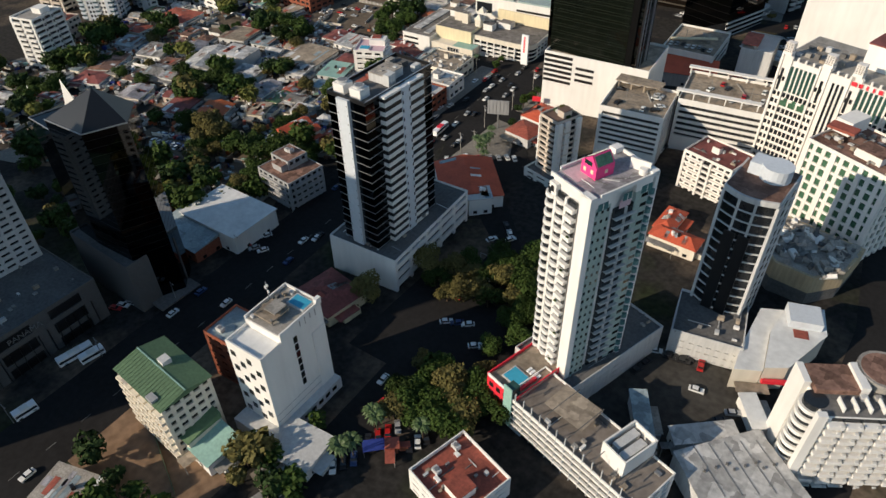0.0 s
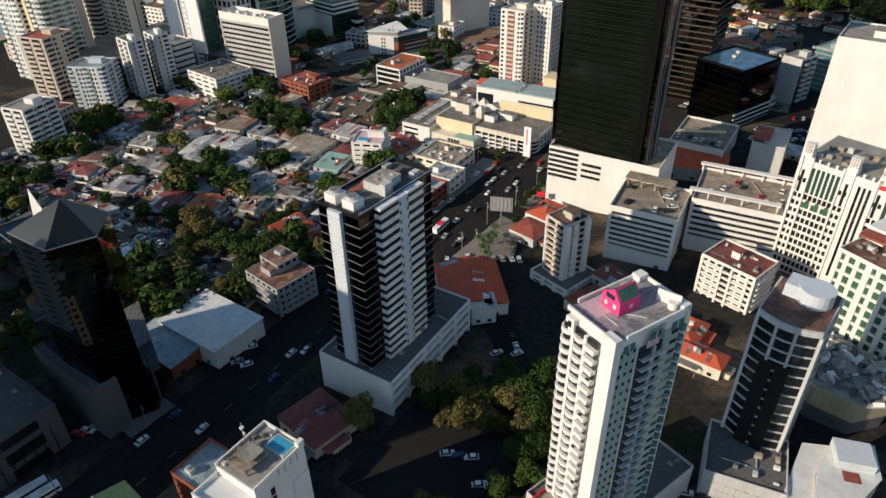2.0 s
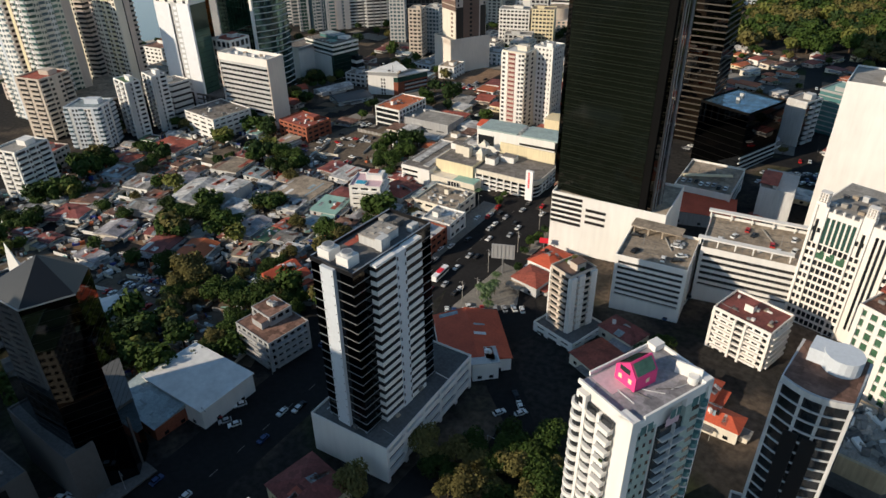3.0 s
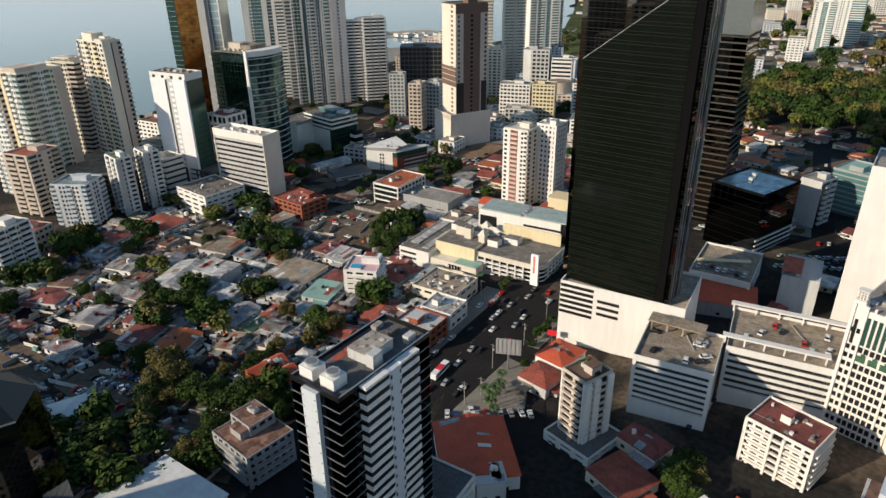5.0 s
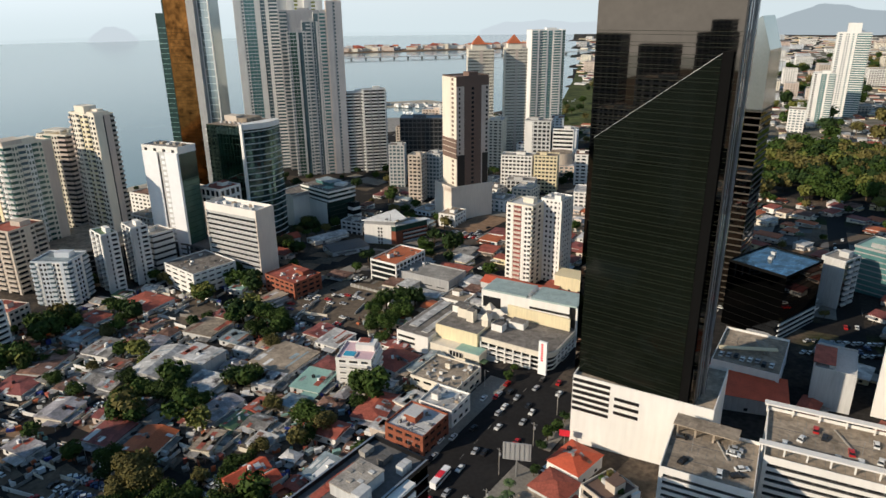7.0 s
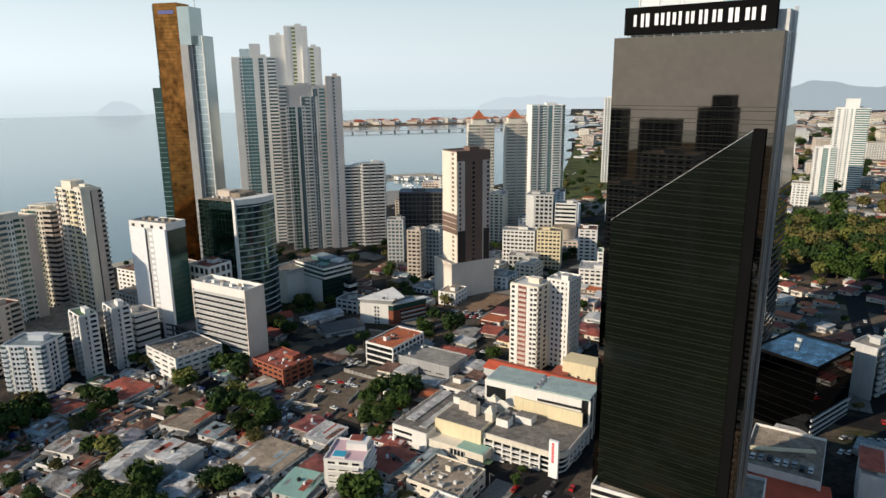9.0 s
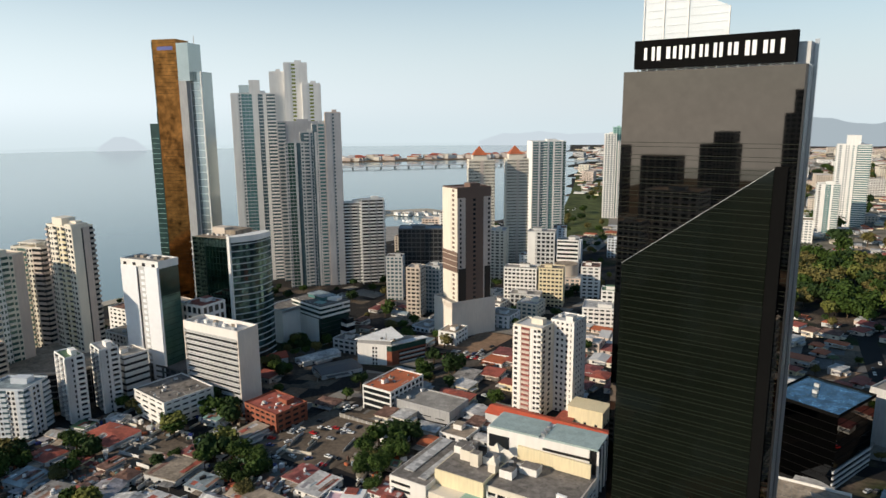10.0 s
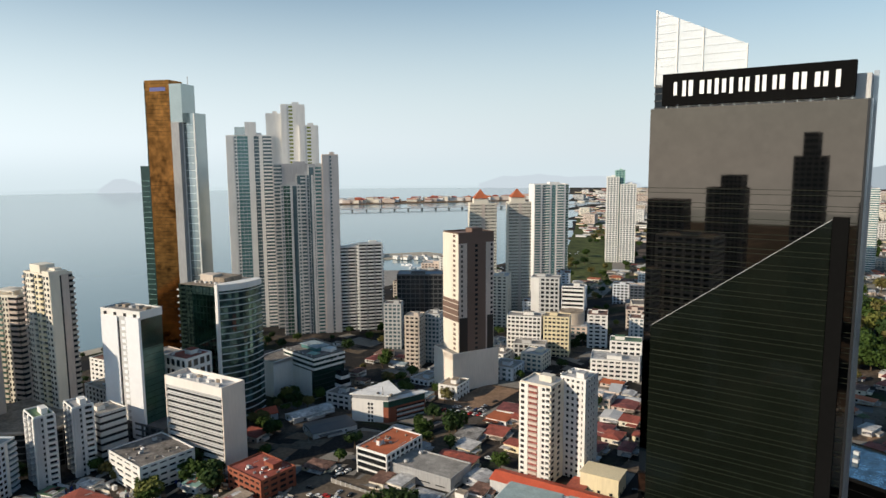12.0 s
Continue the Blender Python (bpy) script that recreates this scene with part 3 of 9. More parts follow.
def car(x, y, yaw, colour="white", z=None):
    """A parked car: body, glass, four wheels."""
    CARCOUNT[0] += 1
    if (CARCOUNT[0] > 20 and y > 235) or CARCOUNT[0] > 148:
        lump = Lump(TRAFFIC, pose(x, y, (G(x, y) if z is None else z) + 0.15, 0, 0, yaw))
        paint = MATS.get("car_" + colour, WHITE)
        bx("body", lump, paint, 0, 0, 0.3, 4.3, 1.75, 0.6)
        bx("glass", lump, GLASS, -0.3, 0, 0.9, 2.5, 1.55, 0.42)
        bx("top", lump, paint, -0.35, 0, 1.3, 1.7, 1.45, 0.08)
        bx("wheels", lump, TYRE, 1.35, 0, 0, 0.6, 1.7, 0.4)
        bx("wheels", lump, TYRE, -1.35, 0, 0, 0.6, 1.7, 0.4)
        return None
    m = pose(x, y, (G(x, y) if z is None else z) + 0.02, 0, 0, yaw)
    if colour in CARS:
        return copy_thing(CARS[colour], m)
    c = root("car", 0, 0, 0, 0, {"white": "white", "silver": "silver grey", "black": "black", "red": "red", "yellow": "yellow taxi", "blue": "dark blue"}[colour] + " car standing on asphalt", "car", "cars")
    paint = mat("car_" + colour, {"white": (0.75, 0.75, 0.73), "silver": (0.38, 0.39, 0.40), "black": (0.02, 0.02, 0.022), "red": (0.45, 0.02, 0.02), "yellow": (0.75, 0.45, 0.03), "blue": (0.03, 0.06, 0.16)}[colour], 0.3, var=0.05)
    L, W = 2.2, 0.88

    def shell(profile, half, inset):
        bm = bmesh.new()
        a = [bm.verts.new((px_, -half + (inset if pz > 0.95 else 0), pz)) for px_, pz in profile]
        b = [bm.verts.new((px_, half - (inset if pz > 0.95 else 0), pz)) for px_, pz in profile]
        bm.faces.new(a)
        bm.faces.new(b[::-1])
        k = len(a)
        for i in range(k):
            bm.faces.new((a[i], b[i], b[(i + 1) % k], a[(i + 1) % k]))
        bmesh.ops.recalc_face_normals(bm, faces=bm.faces)
        return bm
    part("body", shell([(-L, 0.3), (L, 0.3), (L, 0.72), (L - 0.15, 0.8), (1.0, 0.92), (-1.75, 0.94), (-L, 0.85)], W, 0), paint, c)
    part("cabin_glass", shell([(1.05, 0.9), (0.35, 1.38), (-1.2, 1.40), (-1.85, 0.92)], W - 0.05, 0.16), GLASS, c)
    part("cabin_roof", shell([(0.4, 1.36), (0.35, 1.45), (-1.2, 1.47), (-1.3, 1.38)], W - 0.1, 0.1), paint, c)
    for sx in (-1, 1):
        for sy in (-1, 1):
            bm = bmesh.new()
            bmesh.ops.create_cone(bm, cap_ends=True, segments=10, radius1=0.32, radius2=0.32, depth=0.22)
            bmesh.ops.transform(bm, matrix=pose(sx * 1.35, sy * (W - 0.08), 0.32, 90, 0, 0), verts=bm.verts)
            part("wheel", bm, TYRE, c)
    c.matrix_basis = m
    CARS[colour] = c
    return c


PAINTS = ("white", "white", "white", "silver", "silver", "black", "black", "red", "blue", "white")


def car_row(x0, y0, x1, y1, n, yaw, skip=0.2):
    for i in range(n):
        if RNG.random() > skip:
            f = (i + 0.5) / n
            car(x0 + (x1 - x0) * f, y0 + (y1 - y0) * f, yaw + RNG.choice((0, 180)) + RNG.uniform(-3, 3), RNG.choice(PAINTS))


def strip(name, pts, width, material, lift, label, kind="structure"):
    """A road or other ribbon laid on the land along pts."""
    bm = bmesh.new()
    rows = []
    for i in range(len(pts) - 1):
        a, b = Vector((*pts[i], 0)), Vector((*pts[i + 1], 0))
        k = max(1, int((b - a).length / 20))
        n = Vector((-(b - a).y, (b - a).x, 0)).normalized() * width / 2
        for j in range(k + (i == len(pts) - 2)):
            p = a.lerp(b, j / k)
            rows.append([bm.verts.new((*(p + s * n).xy, G(*(p + s * n).xy) + lift)) for s in (-1, 1)])
    for r, q in zip(rows, rows[1:]):
        bm.faces.new((r[0], r[1], q[1], q[0]))
    bmesh.ops.recalc_face_normals(bm, faces=bm.faces)
    for f in bm.faces:
        if f.normal.z < 0:
            f.normal_flip()
    ob = new(name, mesh_of(name, bm, material))
    return tagged(ob, label, name.split("_")[0], kind=kind)


def skin(b, turn, wide, out, h, floors, segs):
    """One face of a tower, made of upright strips: (share of the width, kind, wall, glass).
    Kinds: pier (plain wall), glass, bal (balconies), win (a window at each floor), win2 (two), dark (plain glass)."""
    fh = h / floors
    u = -wide / 2
    for share, kind, wall, glass in segs:
        sw = share * wide
        x = u + sw / 2
        u += sw
        hp = Heap()
        lump = Lump(hp, Matrix.Rotation(radians(turn), 4, "Z") @ Matrix.Translation((0, -out, 0)))
        if kind == "pier":
            bx("a", lump, wall, x, 0.1, 0, sw, 1.0, h)
        elif kind == "dark":
            bx("a", lump, glass, x, 0.25, 0, sw, 0.5, h - 0.5)
        elif kind == "glass":
            bx("a", lump, glass, x, 0.2, 0, sw, 0.5, h - 0.4)
            for k in range(floors):
                bx("a", lump, wall, x, 0.12, k * fh, sw, 0.6, fh * 0.16)
            for i in range(1, max(1, int(sw / 3))):
                bx("a", lump, wall, x - sw / 2 + i * sw / int(sw / 3), 0.1, 0, 0.22, 0.6, h - 0.4)
        elif kind == "bal":
            bx("a", lump, glass, x, 0.45, 0, sw, 0.5, h - 0.4)
            for k in range(floors):
                bx("a", lump, wall, x, -0.3, k * fh, sw * 0.94, 1.5, fh * 0.42)
        else:
            bx("a", lump, wall, x, 0.2, 0, sw, 0.8, h)
            m = 2 if kind == "win2" else 1
            for k in range(floors):
                for i in range(m):
                    bx("a", lump, glass, x - sw / 2 + sw * (i + 0.5) / m, -0.1, (k + 0.3) * fh, sw / m * 0.55, 0.3, fh * 0.52)
        nm = {"pier": "pier", "dark": "glass_column", "glass": "glass_column", "bal": "balcony_column"}.get(kind, "window_column")
        ob = hp.done(nm, b)
        if kind not in ("pier", "dark"):
            tagged(ob, kind="stuff")


def slender(name, cx, cy, w, d, yaw, top, label, floors, S, E, wall=WHITE, base=-10, roof=LGREY, parapet=1.0):
    """A tall tower whose faces are made of upright strips; S: its sunny face, E: its other one in view."""
    b = root(name, cx, cy, base, yaw, label, "tower")
    claim(cx, cy, w, d, yaw)
    h = top - base
    bx("core", b, wall, 0, 0, 0, w - 0.9, d - 0.9, h - 0.2)
    skin(b, 0, w, d / 2, h, floors, S)
    skin(b, 90, d, w / 2, h, floors, E)
    skin(b, 180, w, d / 2, h, floors, S)
    skin(b, 270, d, w / 2, h, floors, E)
    rp = bx("roof", b, roof, 0, 0, h - 0.2, w - 0.8, d - 0.8, 0.3)
    for s in (-1, 1):
        nest(bx("parapet", b, wall, s * (w / 2 - 0.2), 0, h, 0.4, d, parapet), rp)
        nest(bx("parapet", b, wall, 0, s * (d / 2 - 0.2), h, w - 0.8, 0.4, parapet), rp)
    bx("roof_house", b, wall, w * 0.1, d * 0.12, h + 0.1, w * 0.4, d * 0.3, 3.2)
    return b

# ---- land, sea, distance ----
def coast(y):
    """x of the shoreline at y."""
    if y < 800:
        return -690.0
    if y < 1290:
        return -690 + 50 * (y - 800) / 490
    return -640 - 0.47 * (y - 1290)


def land():
    xs = [-4300, -3000, -2200, -1600, -1200, -1000, -850] + list(range(-760, 120, 20)) + [160, 300, 600, 1200, 2500, 4300]
    ys = [-1500, -700, -300] + list(range(-100, 1400, 25)) + [1500, 1700, 2000, 2400, 2900, 3500, 4200, 4700]
    bm = bmesh.new()
    vs = []
    for y in ys:
        row = []
        c = coast(y)
        lines = sorted(xs + [c, c - 14])
        for x in lines:
            row.append(bm.verts.new((x, y, G(x, y) if x >= c - 0.01 else -16)))
        vs.append(row)
    for a, b in zip(vs, vs[1:]):
        for i in range(len(a) - 1):
            bm.faces.new((a[i], a[i + 1], b[i + 1], b[i]))
    ob = new("ground", mesh_of("ground", bm, ground_material()))
    tagged(ob, "city ground of dark asphalt, dry dirt and patchy grass", "ground", kind="structure")


land()
bm = bmesh.new()
bm.faces.new([bm.verts.new(p) for p in ((-4900, -2000, -9.6), (600, -2000, -9.6), (600, 4800, -9.6), (-4900, 4800, -9.6))])
tagged(new("water", mesh_of("water", bm, water_material())), "calm pale blue-grey sea of the bay", "sea", kind="structure")


def ring(name, r, a0, a1, z0, z1, material, label, height=None):
    bm = bmesh.new()
    row = []
    n = 90
    for i in range(n + 1):
        a = radians(a0 + (a1 - a0) * i / n)
        t = z1 if height is None else height(i / n)
        row.append((bm.verts.new((-r * math.sin(a), r * math.cos(a), z0)), bm.verts.new((-r * math.sin(a), r * math.cos(a), t))))
    for p, q in zip(row, row[1:]):
        bm.faces.new((p[0], q[0], q[1], p[1]))
    return tagged(new(name, mesh_of(name, bm, material)), label, "backdrop", kind="structure")


def ridge(seed, a, b):
    def f(t):
        e = min(1.0, 6 * t, 6 * (1 - t))
        return a + b * e * (0.6 + 0.4 * noise.noise((seed, t * 4, 0)) + 0.07 * noise.noise((seed, t * 17, 3)))
    return f


def dome(top):
    return lambda t: -10 + (top + 10) * math.sin(math.pi * t) ** 0.8 * (0.9 + 0.1 * noise.noise((t * 7, 2, 0)))


# Hills and island glow evenly, their haze put into the emission colour.
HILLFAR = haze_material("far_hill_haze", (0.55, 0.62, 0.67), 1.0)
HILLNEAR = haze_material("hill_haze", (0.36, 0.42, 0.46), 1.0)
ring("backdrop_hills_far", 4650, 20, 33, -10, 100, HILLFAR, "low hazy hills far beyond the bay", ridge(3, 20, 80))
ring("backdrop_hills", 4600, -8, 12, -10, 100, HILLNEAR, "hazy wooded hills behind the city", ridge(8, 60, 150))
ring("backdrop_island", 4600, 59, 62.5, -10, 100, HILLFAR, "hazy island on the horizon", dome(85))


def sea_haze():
    """Emission painted as pale haze before the horizon of the bay, thinning upwards."""
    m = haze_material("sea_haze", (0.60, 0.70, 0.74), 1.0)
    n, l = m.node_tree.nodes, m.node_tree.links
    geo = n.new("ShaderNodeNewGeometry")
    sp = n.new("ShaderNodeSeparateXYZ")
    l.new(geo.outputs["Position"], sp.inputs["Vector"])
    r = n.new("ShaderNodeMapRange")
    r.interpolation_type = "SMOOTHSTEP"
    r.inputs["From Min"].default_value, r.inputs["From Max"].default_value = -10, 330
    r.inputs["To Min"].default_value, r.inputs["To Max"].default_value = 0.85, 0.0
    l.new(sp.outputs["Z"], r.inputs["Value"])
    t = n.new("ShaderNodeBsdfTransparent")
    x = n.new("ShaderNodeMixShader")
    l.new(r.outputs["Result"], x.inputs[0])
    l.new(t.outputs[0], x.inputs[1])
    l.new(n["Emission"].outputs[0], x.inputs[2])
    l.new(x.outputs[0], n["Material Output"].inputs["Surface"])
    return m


# A glowing ring, added as the haze that hides the end of the sea.
ring("backdrop_haze", 4700, -35, 110, -10, 330, sea_haze(), "glowing backdrop ring painted as pale haze over sea and land")

# the park along the shore
GRASS = mat("dry_park_grass", (0.085, 0.10, 0.035), 0.95, var=0.6, big=0.02, fine=0.08)
bm = bmesh.new()
PARK = [(-500, 925), (-400, 965), (-520, 1300), (-700, 1700), (-900, 2150), (-1000, 2120), (-790, 1640), (-620, 1230)]
bm.faces.new([bm.verts.new((x, y, -7.85)) for x, y in PARK])
bmesh.ops.recalc_face_normals(bm, faces=bm.faces)
for f in bm.faces:
    if f.normal.z < 0:
        f.normal_flip()
tagged(new("park", mesh_of("park", bm, GRASS)), "olive green park strip along the shore road", "park", kind="structure")
strip("road_park", [(-420, 900), (-450, 1060), (-540, 1290), (-660, 1560), (-900, 2100)], 20, PAVING, 0.3, "pale shore road along the park")
# roads
AVENUE = strip("road_avenue", [(-148, -160), (-158, 0), (-178, 300), (-205, 760)], 26, ASPHALT, 0.10, "dark asphalt avenue with several lanes")
strip("road_side", [(-166, 238), (-92, 165), (-88, 60), (-90, -60)], 12, ASPHALT, 0.14, "narrow dark asphalt side street")
strip("road_lane", [(-190, 170), (-250, 172), (-330, 165), (-430, 150)], 10, ASPHALT, 0.12, "asphalt street between houses")
strip("road_street", [(-180, 300), (-330, 300), (-480, 290)], 12, ASPHALT, 0.12, "asphalt street between low buildings")
strip("road_hill", [(20, 60), (24, 190), (10, 300), (-60, 420), (-95, 640), (-60, 900)], 12, ASPHALT, 0.12, "asphalt street beside the hotel towers")
strip("road_cross", [(-280, 420), (-200, 420), (-60, 430)], 12, ASPHALT, 0.13, "asphalt cross street")
strip("road_shore", [(-660, -300), (-660, 800), (-610, 1290), (-900, 1900)], 30, ASPHALT, 0.12, "wide shore road along the bay")
strip("beach", [(-700, -300), (-700, 780)], 16, SAND, -0.6, "pale strip of shore along the water")
for off in (4.5,):
    for i in range(28):
        y = 0 + i * 11
        x = -158 - 20 * y / 300 + off
        bx("lane_mark", AVENUE, LINE, x, y, G(x, y) + 0.13, 0.18, 3.2, 0.02, 3.8)

BRONZEDARK = mat("dark_bronze_glass", (0.0062, 0.0085, 0.0058), 0.08, metal=0.0, var=0.25, big=0.06, fine=0.5, spec=0.32)

# ---- the tall bronze glass bank tower and its garage ----
def bank_tower():
    x0, x1, y0, y1, zb, zt = -142.4, -97.8, 279.0, 291.5, 8.0, 175.0
    cx = (x0 + x1) / 2
    w, d, h = x1 - x0, y1 - y0, zt - zb
    b = root("bank_tower", cx, y0, zb, 0, "tall office tower of dark bronze mirror glass, black roof sign", "tower")
    bx("slab", b, BRONZE, 0, d / 2, 0, w, d, h)
    # front leaf with a slanting upper edge, a black box painted as recess shade at its side
    bm = bmesh.new()
    lo, hi, dep = 122.0 - zb, 150.0 - zb, 1.1
    xl, xr = -140.2 - cx, -102.6 - cx
    pts = [(xl, 0), (xr, 0), (xr, hi), (xl, lo)]
    f = [bm.verts.new((x, -dep, z)) for x, z in pts]
    k = [bm.verts.new((x, 0.05, z)) for x, z in pts]
    bm.faces.new(f)
    bm.faces.new(k[::-1])
    for i in range(4):
        bm.faces.new((f[i], k[i], k[(i + 1) % 4], f[(i + 1) % 4]))
    bmesh.ops.recalc_face_normals(bm, faces=bm.faces)
    part("front_leaf", bm, BRONZEDARK, b, "dark glass leaf with a slanting top edge")
    ang = math.degrees(math.atan2(hi - lo, xr - xl))
    ln = math.hypot(hi - lo, xr - xl)
    e = new("edge_trim", cube(ALU))
    e.parent = b
    e.matrix_basis = pose((xr + xl) / 2, -dep, (hi + lo) / 2, 0, -ang, 0) @ Matrix.Diagonal((ln, 0.14, 0.13, 1))
    # storey lines, in pairs
    n = 50
    for i in range(1, n):
        for dz in (0.0, 1.1):
            z = i * h / n + dz
            if z < lo:
                bx("storey_line", b, TRIM, (xl + xr) / 2, -dep - 0.02, z, xr - xl, 0.1, 0.12)
                bx("storey_line", b, TRIM, w / 2 - 1.2, -0.02, z, 2.2, 0.1, 0.12)
            elif z < hi + 8:
                bx("storey_line", b, TRIM, 0, -0.02, z, w, 0.1, 0.12)
                xd = xl + (z - lo) / (hi - lo) * (xr - xl)
                if xd < xr - 1.5:
                    bx("storey_line", b, TRIM, (xd + xr) / 2 + 0.2, -dep - 0.02, z, xr - xd - 0.4, 0.1, 0.12)
    for i in range(1, 25):
        xm = xl + i * (xr - xl) / 25
        zt_ = lo + (hi - lo) * (xm - xl) / (xr - xl)
        bx("mullion", b, BRONZEDARK, xm, -dep - 0.01, 0, 0.035, 0.04, zt_ - 0.4)
    # No hollow here: a matt black box carries the shade of the gap.
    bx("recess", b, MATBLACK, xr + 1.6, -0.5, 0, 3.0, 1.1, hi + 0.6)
    # silver end fins
    for i, (y, mt, t, ex) in enumerate(((0.4, BLACK, 0.8, 0.5), (1.5, SILVER, 0.5, 0.8), (3.4, BRONZE, 2.8, 0.4), (5.2, SILVER, 0.35, 0.6), (7.6, BLACKGLASS, 4.0, 0.4), (10.2, SILVER, 0.5, 1.0), (11.6, BLACKGLASS, 1.6, 0.8))):
        bx("fin", b, mt, w / 2 + ex / 2, y, 0, ex, t, h + (6.5 if i == 5 else 0))
    bx("plant_room", b, LGREY, 1.5, d / 2 + 2, h, w - 3, d - 6, 5.6)
    sw = w - 4.6
    s = part("sign", prism([(-0.3 - sw / 2, 2.0), (-0.3 + sw / 2, 2.0), (-0.3 + sw / 2, 4.4), (-0.3 - sw / 2, 4.4)], h + 0.8, h + 8.2), MATBLACK, b, "black roof sign with white bars")
    letters(s, -0.3, 1.95, h + 0.8, w - 4.6)
    for i in range(16):
        bx("bracket", b, SILVER, -w / 2 + 3 + i * (w - 6) / 15, 2.6, h, 0.25, 0.25, 0.9)
    return b


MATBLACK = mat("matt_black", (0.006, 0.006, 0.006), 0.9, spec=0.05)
TRIM = mat("dull_bronze_trim", (0.017, 0.020, 0.013), 0.6, spec=0.1)


def letters(b, x, y, z, w):
    """Plain white upright bars where the lettering of the sign stands."""
    widths = (0.9, 1.1, 1.4, 0.85, 0.9, 0.9, 1.15, 1.1, 1.0)
    u = (w * 0.86) / (sum(widths) + 0.26 * 8)
    p = x - w * 0.43
    for i, k in enumerate(widths):
        bars = 3 if k > 1.2 else 2
        for j in range(bars):
            bx("sign_bar", b, SIGNWHITE, p + k * u * (0.12 + 0.76 * j / (bars - 1)), y, z + (2.0 if (i + j) % 2 else 2.3), k * u * (0.20 if bars == 3 else 0.30), 0.12, 3.6 if (i + j) % 2 else 3.1)
        p += (k + 0.26) * u


bank_tower()


def deck(name, cx, cy, w, d, yaw, top, levels, label, base=None, skirt=9.0, parapet=1.2):
    """An open parking deck: slabs with white upstands, a black core painted as the shade between, a solid foot."""
    z0 = (G(cx, cy) - 1.5) if base is None else base
    b = root(name, cx, cy, z0, yaw, label, "parking garage")
    claim(cx, cy, w, d, yaw)
    h = top - z0
    # Black core and dark slabs put the inner shade into their colour.
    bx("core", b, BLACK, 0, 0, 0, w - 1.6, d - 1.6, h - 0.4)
    bx("foot_wall", b, WHITE, 0, 0, 0, w, d, skirt)
    fh = (h - skirt) / levels
    for i in range(levels):
        z = skirt + i * fh
        last = i == levels - 1
        bx("floor_slab", b, DGREY, 0, 0, z + fh - 0.35, w - 0.4, d - 0.4, 0.3)
        for q in (-1, 1):
            bx("upstand", b, WHITE, 0, q * (d / 2 - 0.12), z + fh * 0.45, w, 0.24, fh * 0.5 + (parapet + fh * 0.05 if last else 0))
            bx("upstand", b, WHITE, q * (w / 2 - 0.12), 0, z + fh * 0.45, 0.24, d - 0.5, fh * 0.5 + (parapet + fh * 0.05 if last else 0))
    for i in range(9):
        bx("column", b, DGREY, -w / 2 + 0.9 + i * (w - 1.8) / 8, -d / 2 + 0.9, skirt, 0.5, 0.5, h - skirt - 0.4)
        bx("column", b, DGREY, w / 2 - 0.9, -d / 2 + 0.9 + i * (d - 1.8) / 8, skirt, 0.5, 0.5, h - skirt - 0.4)
    for i in (-1, 1):
        for j in (-1, 1):
            bx("corner_column", b, WHITE, i * (w / 2 - 0.6), j * (d / 2 - 0.6), skirt, 1.25, 1.25, h - skirt - 0.02)
    bx("roof_deck", b, TAN, 0, 0, h, w - 0.5, d - 0.5, 0.06)
    for q in (-0.34, 0.0, 0.34):
        for i in range(int(w / 2.6)):
            bx("parking_line", b, LINE, -w / 2 + 1.5 + i * 2.6, q * d, h + 0.07, 0.12, 4.2, 0.02)
        bx("drive_line", b, DCONC, 0, (q + 0.15) * d, h + 0.065, w * 0.9, 0.3, 0.02)
    for q in (-1, 1):
        bx("lamp_post", b, STEEL, q * w * 0.22, 0, h, 0.14, 0.14, 5.0)
    bx("ramp_kerb", b, CONC, w * 0.1, d * 0.18, h + 0.07, 0.4, d * 0.4, 0.5, 25)
    return b


deck("parking_garage", -85.5, 257.5, 26.5, 26.5, 8, 30, 7, "white multi-storey parking garage with a paved roof deck", skirt=8)
deck("parking_wing", -55.5, 283.5, 38, 30, 9, 30.4, 6, "long white parking wing with open storeys", skirt=8)
def bank_podium():
    """The white base under the glass tower, with louvred storeys at one end."""
    cx, cy, w, d = -117.0, 291.5, 50.0, 32.0
    b = root("bank_podium", cx, cy, G(cx, cy) - 1.5, 6, "white podium with louvred storeys below the glass tower", "building")
    claim(cx, cy, w, d, 0)
    h = 33.5 - (G(cx, cy) - 1.5)
    bx("wall", b, WHITE, 0, 0, 0, w, d, h - 1.0)
    for k in range(6):
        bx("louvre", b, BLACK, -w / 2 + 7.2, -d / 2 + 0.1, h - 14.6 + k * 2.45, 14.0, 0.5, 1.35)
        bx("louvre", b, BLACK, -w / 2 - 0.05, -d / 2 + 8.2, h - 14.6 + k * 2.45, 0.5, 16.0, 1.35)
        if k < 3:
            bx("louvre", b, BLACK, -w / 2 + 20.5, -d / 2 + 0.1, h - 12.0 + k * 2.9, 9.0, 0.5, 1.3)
    bx("roof", b, TAN, 0, 0, h - 1.0, w - 0.4, d - 0.4, 0.1)
    for s in (-1, 1):
        bx("parapet", b, WHITE, 0, s * (d / 2 - 0.2), h - 1.0, w, 0.4, 1.3)
        bx("parapet", b, WHITE, s * (w / 2 - 0.2), 0, h - 1.0, 0.4, d - 0.8, 1.3)
    return b


